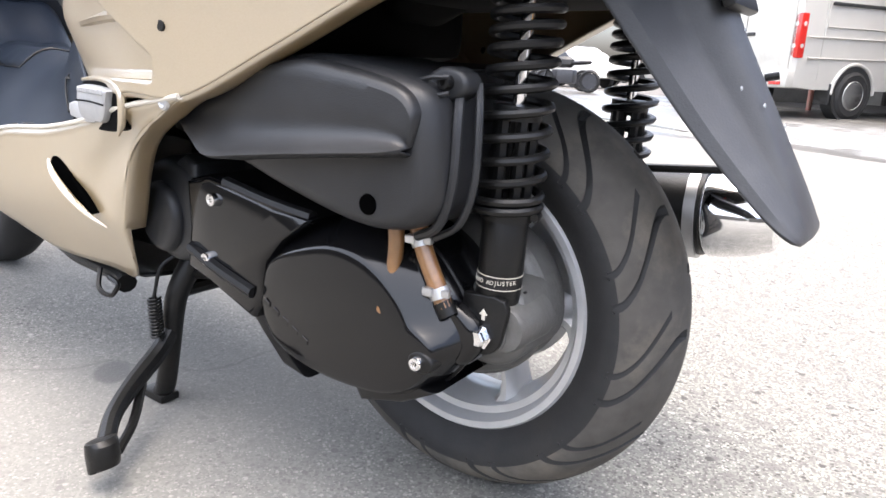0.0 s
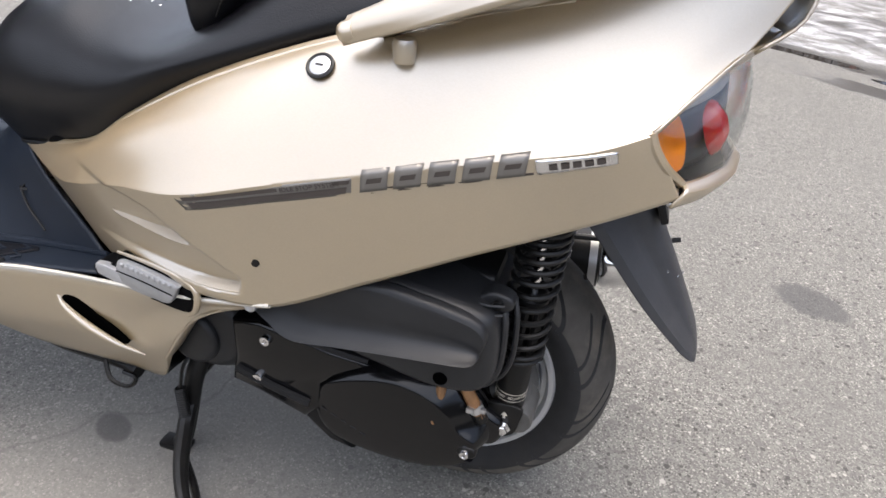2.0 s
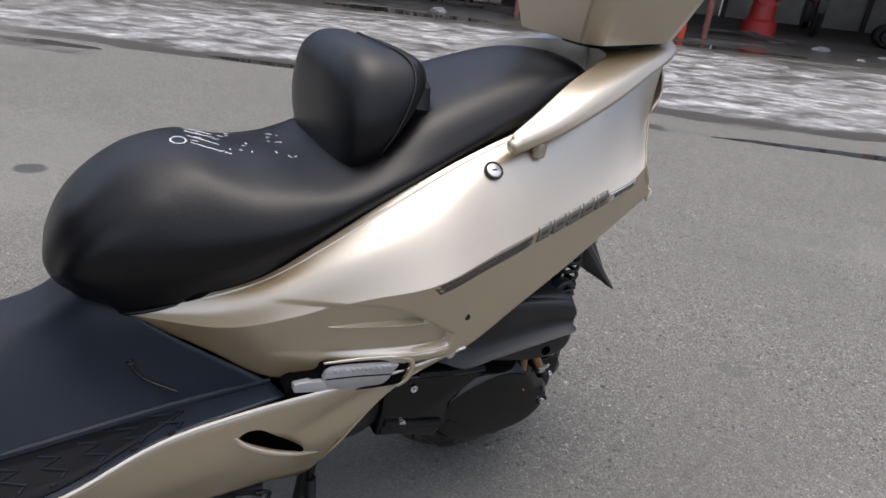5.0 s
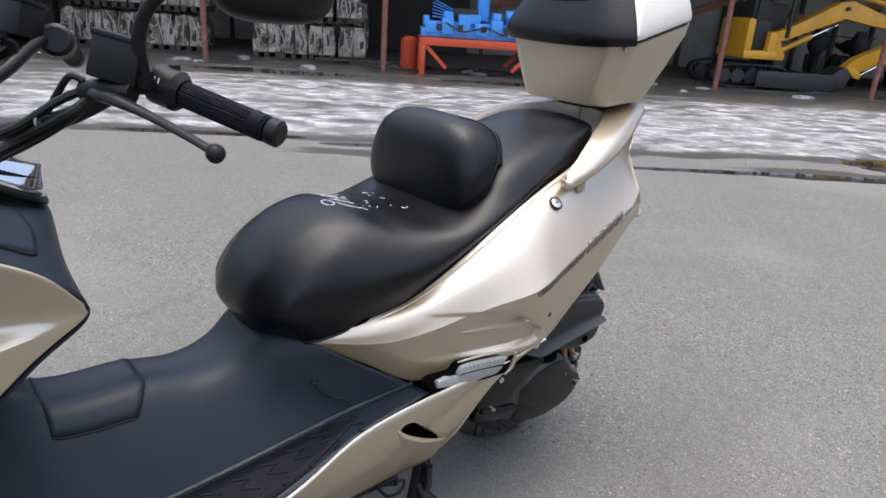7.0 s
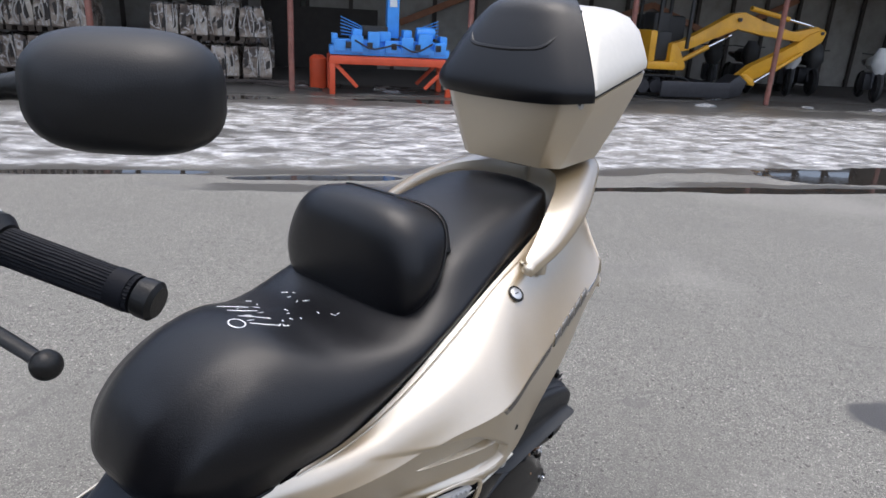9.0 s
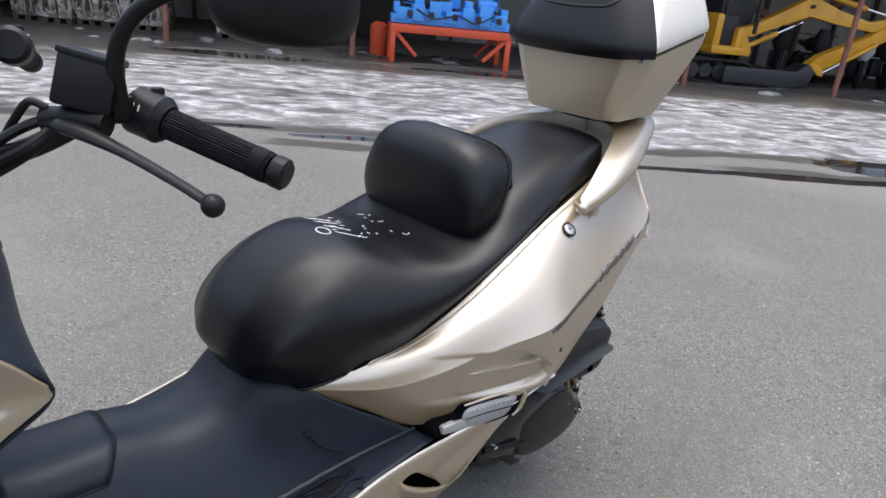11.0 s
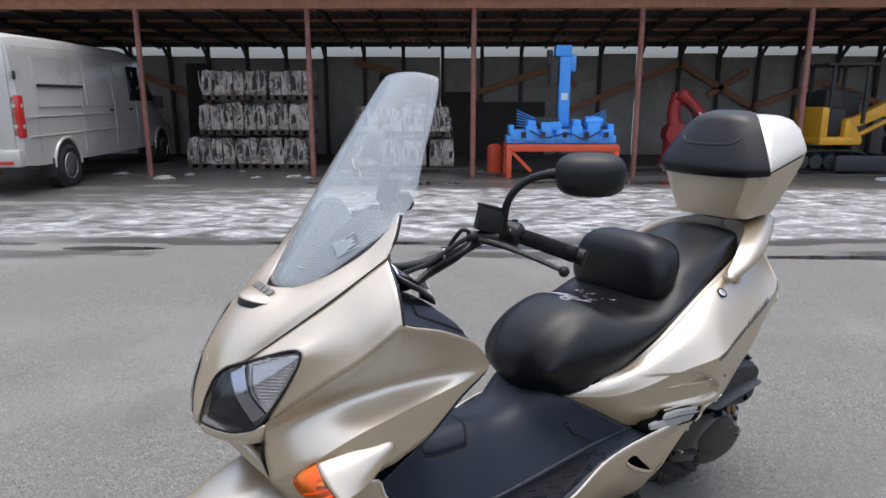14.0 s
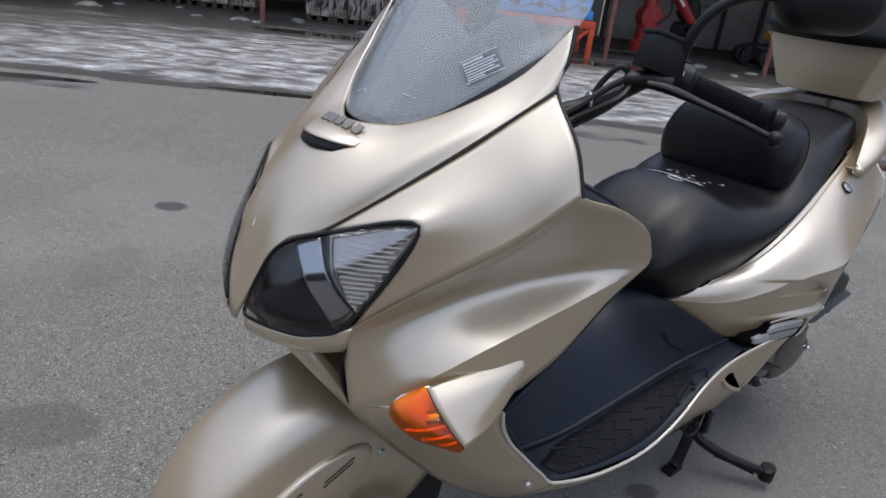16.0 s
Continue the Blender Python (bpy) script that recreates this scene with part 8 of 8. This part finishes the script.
# bright strip stands for the sky reflected in the glossy panel
part("meter_strip", loft([[(-1.34, -0.208, 1.044), (-1.245, -0.155, 0.985), (-1.16, -0.085, 0.930), (-1.148, 0.0, 0.925)], [(-1.343, -0.198, 1.060), (-1.250, -0.140, 1.004), (-1.158, -0.065, 0.952), (-1.148, 0.0, 0.946)], [(-1.348, -0.186, 1.070), (-1.262, -0.118, 1.018), (-1.156, -0.045, 0.968), (-1.150, 0.0, 0.962)]], 20, 3), BRIGHT_STRIP, meter, "bright strip standing for the sky reflected in the panel", 0.003)
part("meter_lip", loft([[(-1.341, -0.210, 1.043), (-1.246, -0.157, 0.984), (-1.161, -0.087, 0.929), (-1.149, 0.0, 0.924)], [(-1.338, -0.207, 1.032), (-1.242, -0.155, 0.973), (-1.158, -0.085, 0.917), (-1.146, 0.0, 0.912)]], 20, 2), BLACK_PLASTIC, meter, "", 0.003)
TL, TR, BR, BL = [Vector(p) + Vector((-0.003, -0.003, 0)) for p in ((-1.435, -0.102, 1.106), (-1.397, -0.130, 1.133), (-1.397, -0.152, 1.108), (-1.436, -0.123, 1.081))]


def on_sticker(u, v, out=0.0):
    """A place on the sticker: u along it, v down it, from 0 to 1."""
    return TL.lerp(TR, u).lerp(BL.lerp(BR, u), v) + Vector((-out, -out, out * 0.5))


part("warning_sticker", grid([[on_sticker(u, v) for u in (0, 0.5, 1)] for v in (0, 1)]), clear_material("sticker_clear", (0.75, 0.8, 0.85), 0.3, 0.8, 0.08), glass, "small printed warning sticker")
PALE = material("print_pale", (0.42, 0.45, 0.48), 0.6)
bars = [(0.0, 0.03, 1.0), (0.97, 0.03, 1.0), (0.10, 0.10, 0.6), (0.26, 0.07, 0.9), (0.38, 0.07, 0.84), (0.50, 0.07, 0.92), (0.62, 0.07, 0.8), (0.74, 0.07, 0.9), (0.85, 0.07, 0.5)]
for v, h, u1 in bars:
    u0 = 0.0 if h < 0.05 else 0.05
    part("print_line", grid([[on_sticker(u0, v, 0.001), on_sticker(u1, v, 0.001)], [on_sticker(u0, v + h, 0.001), on_sticker(u1, v + h, 0.001)]]), PALE, glass)

# handlebar, controls, mirrors
for s in (-1, 1):
    steer = Matrix.Translation((-1.30, 0, 0.026)) @ Matrix.Rotation(radians(12), 4, "Z") @ Matrix.Translation((1.30, 0, 0)) if s > 0 else Matrix.Identity(4)
    P = lambda x, w, z: steer @ Vector((x, s * w, z))
    bar = part("handlebar", sweep([P(-1.30, 0.03, 1.02), P(-1.23, 0.075, 1.02), P(-1.13, 0.12, 1.045), P(-1.06, 0.155, 1.085), P(-1.03, 0.175, 1.095), P(-0.985, 0.205, 1.085)], 0.0125, 12, 26), BLACK_STEEL, scooter, "black handlebar with grip and controls")
    g0, g1 = P(-0.985, 0.203, 1.085), P(-0.912, 0.318, 1.049)
    gx = (g1 - g0).normalized()
    # the grip's ribs run along it
    rubber = sweep([g0 + gx * 0.134 * k / 8 for k in range(9)], 0.0188, 136)
    e1 = gx.cross(Vector((0, 0, 1))).normalized()
    e2 = gx.cross(e1)
    for v in rubber.verts:
        d = v.co - g0
        radial = d - gx * d.dot(gx)
        if radial.length > 0.01 and math.sin(34 * math.atan2(radial.dot(e2), radial.dot(e1))) < 0:
            v.co -= radial * 0.05
    grip = part("grip", rubber, RUBBER_MAT, bar, "ribbed black rubber grip", sharp=25)
    part("bar_end", sweep([g1 - gx * 0.004, g1, g1 + gx * 0.012, g1 + gx * 0.016], [0.0185, 0.0195, 0.0195, 0.015], 20), BLACK_STEEL, bar)
    part("grip_band", sweep([g1 - gx * 0.03, g1 - gx * 0.012], 0.0196, 20), RUBBER_MAT, grip)
    sw = part("switch_housing", sweep([g0 - gx * 0.052, g0 - gx * 0.046, g0 - gx * 0.012, g0 - gx * 0.002], [0.022, 0.029, 0.029, 0.021], 18), BLACK_PLASTIC, bar, "black switch housing")
    part("switch_button", block((0.014, 0.012, 0.01), g0 - gx * 0.03 + Vector((0.012, 0, 0.027)), 0.003), BLACK_PLASTIC, sw)
    part("switch_mark", block((0.009, 0.006, 0.003), g0 - gx * 0.026 + Vector((0.018, s * -0.012, 0.019)), 0.001), ALU, sw)
    for k in range(3):
        part("switch_mark", sweep([g0 - gx * (0.024 + 0.007 * k) + (e1 * s * -math.cos(a_) - e2 * s * math.sin(a_) * 0 + Vector((0, 0, math.sin(a_)))) * 0.0292 for a_ in (0.35 + 0.1 * k, 0.62)], 0.0011, 6), GOLD_LIGHT, sw)
    part("rocker", block((0.012, 0.02, 0.014), g0 - gx * 0.024 + Vector((0.024, s * 0.004, -0.002)), 0.003), BLACK_PLASTIC, sw)
    res = part("brake_reservoir", block((0.062, 0.05, 0.058), (0, 0, 0), 0.006), BLACK_PLASTIC, bar, "square black brake fluid reservoir")
    res.matrix_local = steer @ pose(-1.062, s * 0.172, 1.130, 6 * s, 14, 30 * s)
    part("reservoir_cap", block((0.066, 0.054, 0.008), (0, 0, 0.030), 0.003), BLACK_PLASTIC, res)
    part("master_cylinder", sweep([P(-1.10, 0.14, 1.085), P(-1.075, 0.175, 1.092), P(-1.055, 0.20, 1.088)], 0.015, 12), BLACK_STEEL, bar)
    part("brake_lever", sweep([P(-1.10, 0.185, 1.088), P(-1.085, 0.215, 1.085), P(-1.06, 0.26, 1.072), P(-1.035, 0.32, 1.055), P(-1.018, 0.366, 1.041)], [0.011, 0.012, 0.0085, 0.0075, 0.007], 12, 24, 0.7), BLACK_STEEL, bar, "black brake lever with ball end")
    ball = bmesh.new()
    bmesh.ops.create_uvsphere(ball, u_segments=16, v_segments=10, radius=0.0125, matrix=Matrix.Translation(P(-1.016, 0.372, 1.039)))
    part("lever_ball", ball, BLACK_STEEL, bar)
    stem = part("mirror_stem", sweep([P(-1.035, 0.19, 1.10), P(-1.043, 0.205, 1.155), P(-1.035, 0.22, 1.195), P(-1.015, 0.245, 1.225), P(-0.99, 0.275, 1.240), P(-0.965, 0.305, 1.244)], [0.010, 0.0095, 0.009, 0.009, 0.010, 0.015], 12, 30), BLACK_STEEL, bar, "curved black mirror stem")
    part("stem_nut", sweep([P(-1.035, 0.19, 1.095), P(-1.036, 0.192, 1.118)], 0.013, 6), BLACK_STEEL, stem)
    mirror = part("mirror", grid([ring(0, 0.078 * f, 0.050 * f, d, d, 2.9, 36) for f, d in ((0.10, -0.048), (0.45, -0.045), (0.72, -0.036), (0.90, -0.020), (0.985, -0.002), (1.0, 0.010), (0.99, 0.016))], True, True), BLACK_PLASTIC, bar, "rounded black mirror housing")
    # the housing's back faces forward and a little outward
    mirror.matrix_local = steer @ pose(-0.928, s * 0.356, 1.242) @ pose(0, 0, 0, 0, 0, 45 * s) @ pose(0, 0, 0, -90, 0, 0)  @ pose(0, 0, 0, 0, 0 if s < 0 else 180, 0)
    part("mirror_glass", grid([ring(0, 0.072, 0.048, 0.0165, 0.0165, 2.9, 36), ring(0, 0.071, 0.047, 0.0175, 0.0175, 2.9, 36)], True, True), CHROME, mirror, "mirror glass")
    for k, (dz, r) in enumerate(((0.014, 0.006), (-0.016, 0.005), (-0.004, 0.007))):
        part("cable", sweep([P(-1.09, 0.15, 1.085 + dz * 0.5), P(-1.13, 0.135 + 0.01 * k, 1.06 + dz), P(-1.19, 0.115, 1.02 + dz), P(-1.26, 0.09 + 0.02 * k, 0.995 + dz), P(-1.32, 0.06, 0.98)], r, 8, 24), BLACK_STEEL, bar)
    part("cable_tie", sweep([P(-1.155, 0.115, 1.045), P(-1.152, 0.117, 1.045)], 0.0175, 14), ALU, bar)
    part("brake_hose", sweep([P(-1.10, 0.145, 1.10), P(-1.115, 0.135, 1.105), P(-1.13, 0.12, 1.08), P(-1.15, 0.11, 1.05), P(-1.2, 0.08, 1.03)], 0.005, 8, 20), BLACK_STEEL, bar)
INNER_PTS = patch_points(side(INNER, 1), 120, 24)
INNER_PTS = INNER_PTS[INNER_PTS[:, 2] > 0.87]


def inner_z(x, w):
    d = (INNER_PTS[:, 0] - x) ** 2 + (INNER_PTS[:, 1] - w) ** 2
    k = np.argsort(d)[:6]
    wgt = 1 / (d[k] + 1e-7)
    return float((INNER_PTS[k, 2] * wgt).sum() / wgt.sum())


for s in (-1, 1):
    lid = [[(-1.300, 0.205), (-1.265, 0.176), (-1.235, 0.155), (-1.205, 0.138)], [(-1.312, 0.232), (-1.275, 0.222), (-1.235, 0.210), (-1.198, 0.200)], [(-1.322, 0.256), (-1.283, 0.268), (-1.243, 0.270), (-1.207, 0.260)]]
    lid = [[(x, w, inner_z(x, w)) for x, w in c] for c in lid]
    part("glovebox_lid", loft(side([[(x, w, z + 0.003) for x, w, z in c] for c in lid], s), 20, 6), BLUE_GREY, scooter, "blue-grey glovebox lid", 0.008)
    rim_ = lid[0] + lid[1][3:] + lid[2][::-1] + lid[1][:1] + lid[0][:1]
    part("lid_seam", sweep([(x, s * w, z + 0.004) for x, w, z in rim_], 0.0025, 6, 60), BLACK_PLASTIC, scooter)
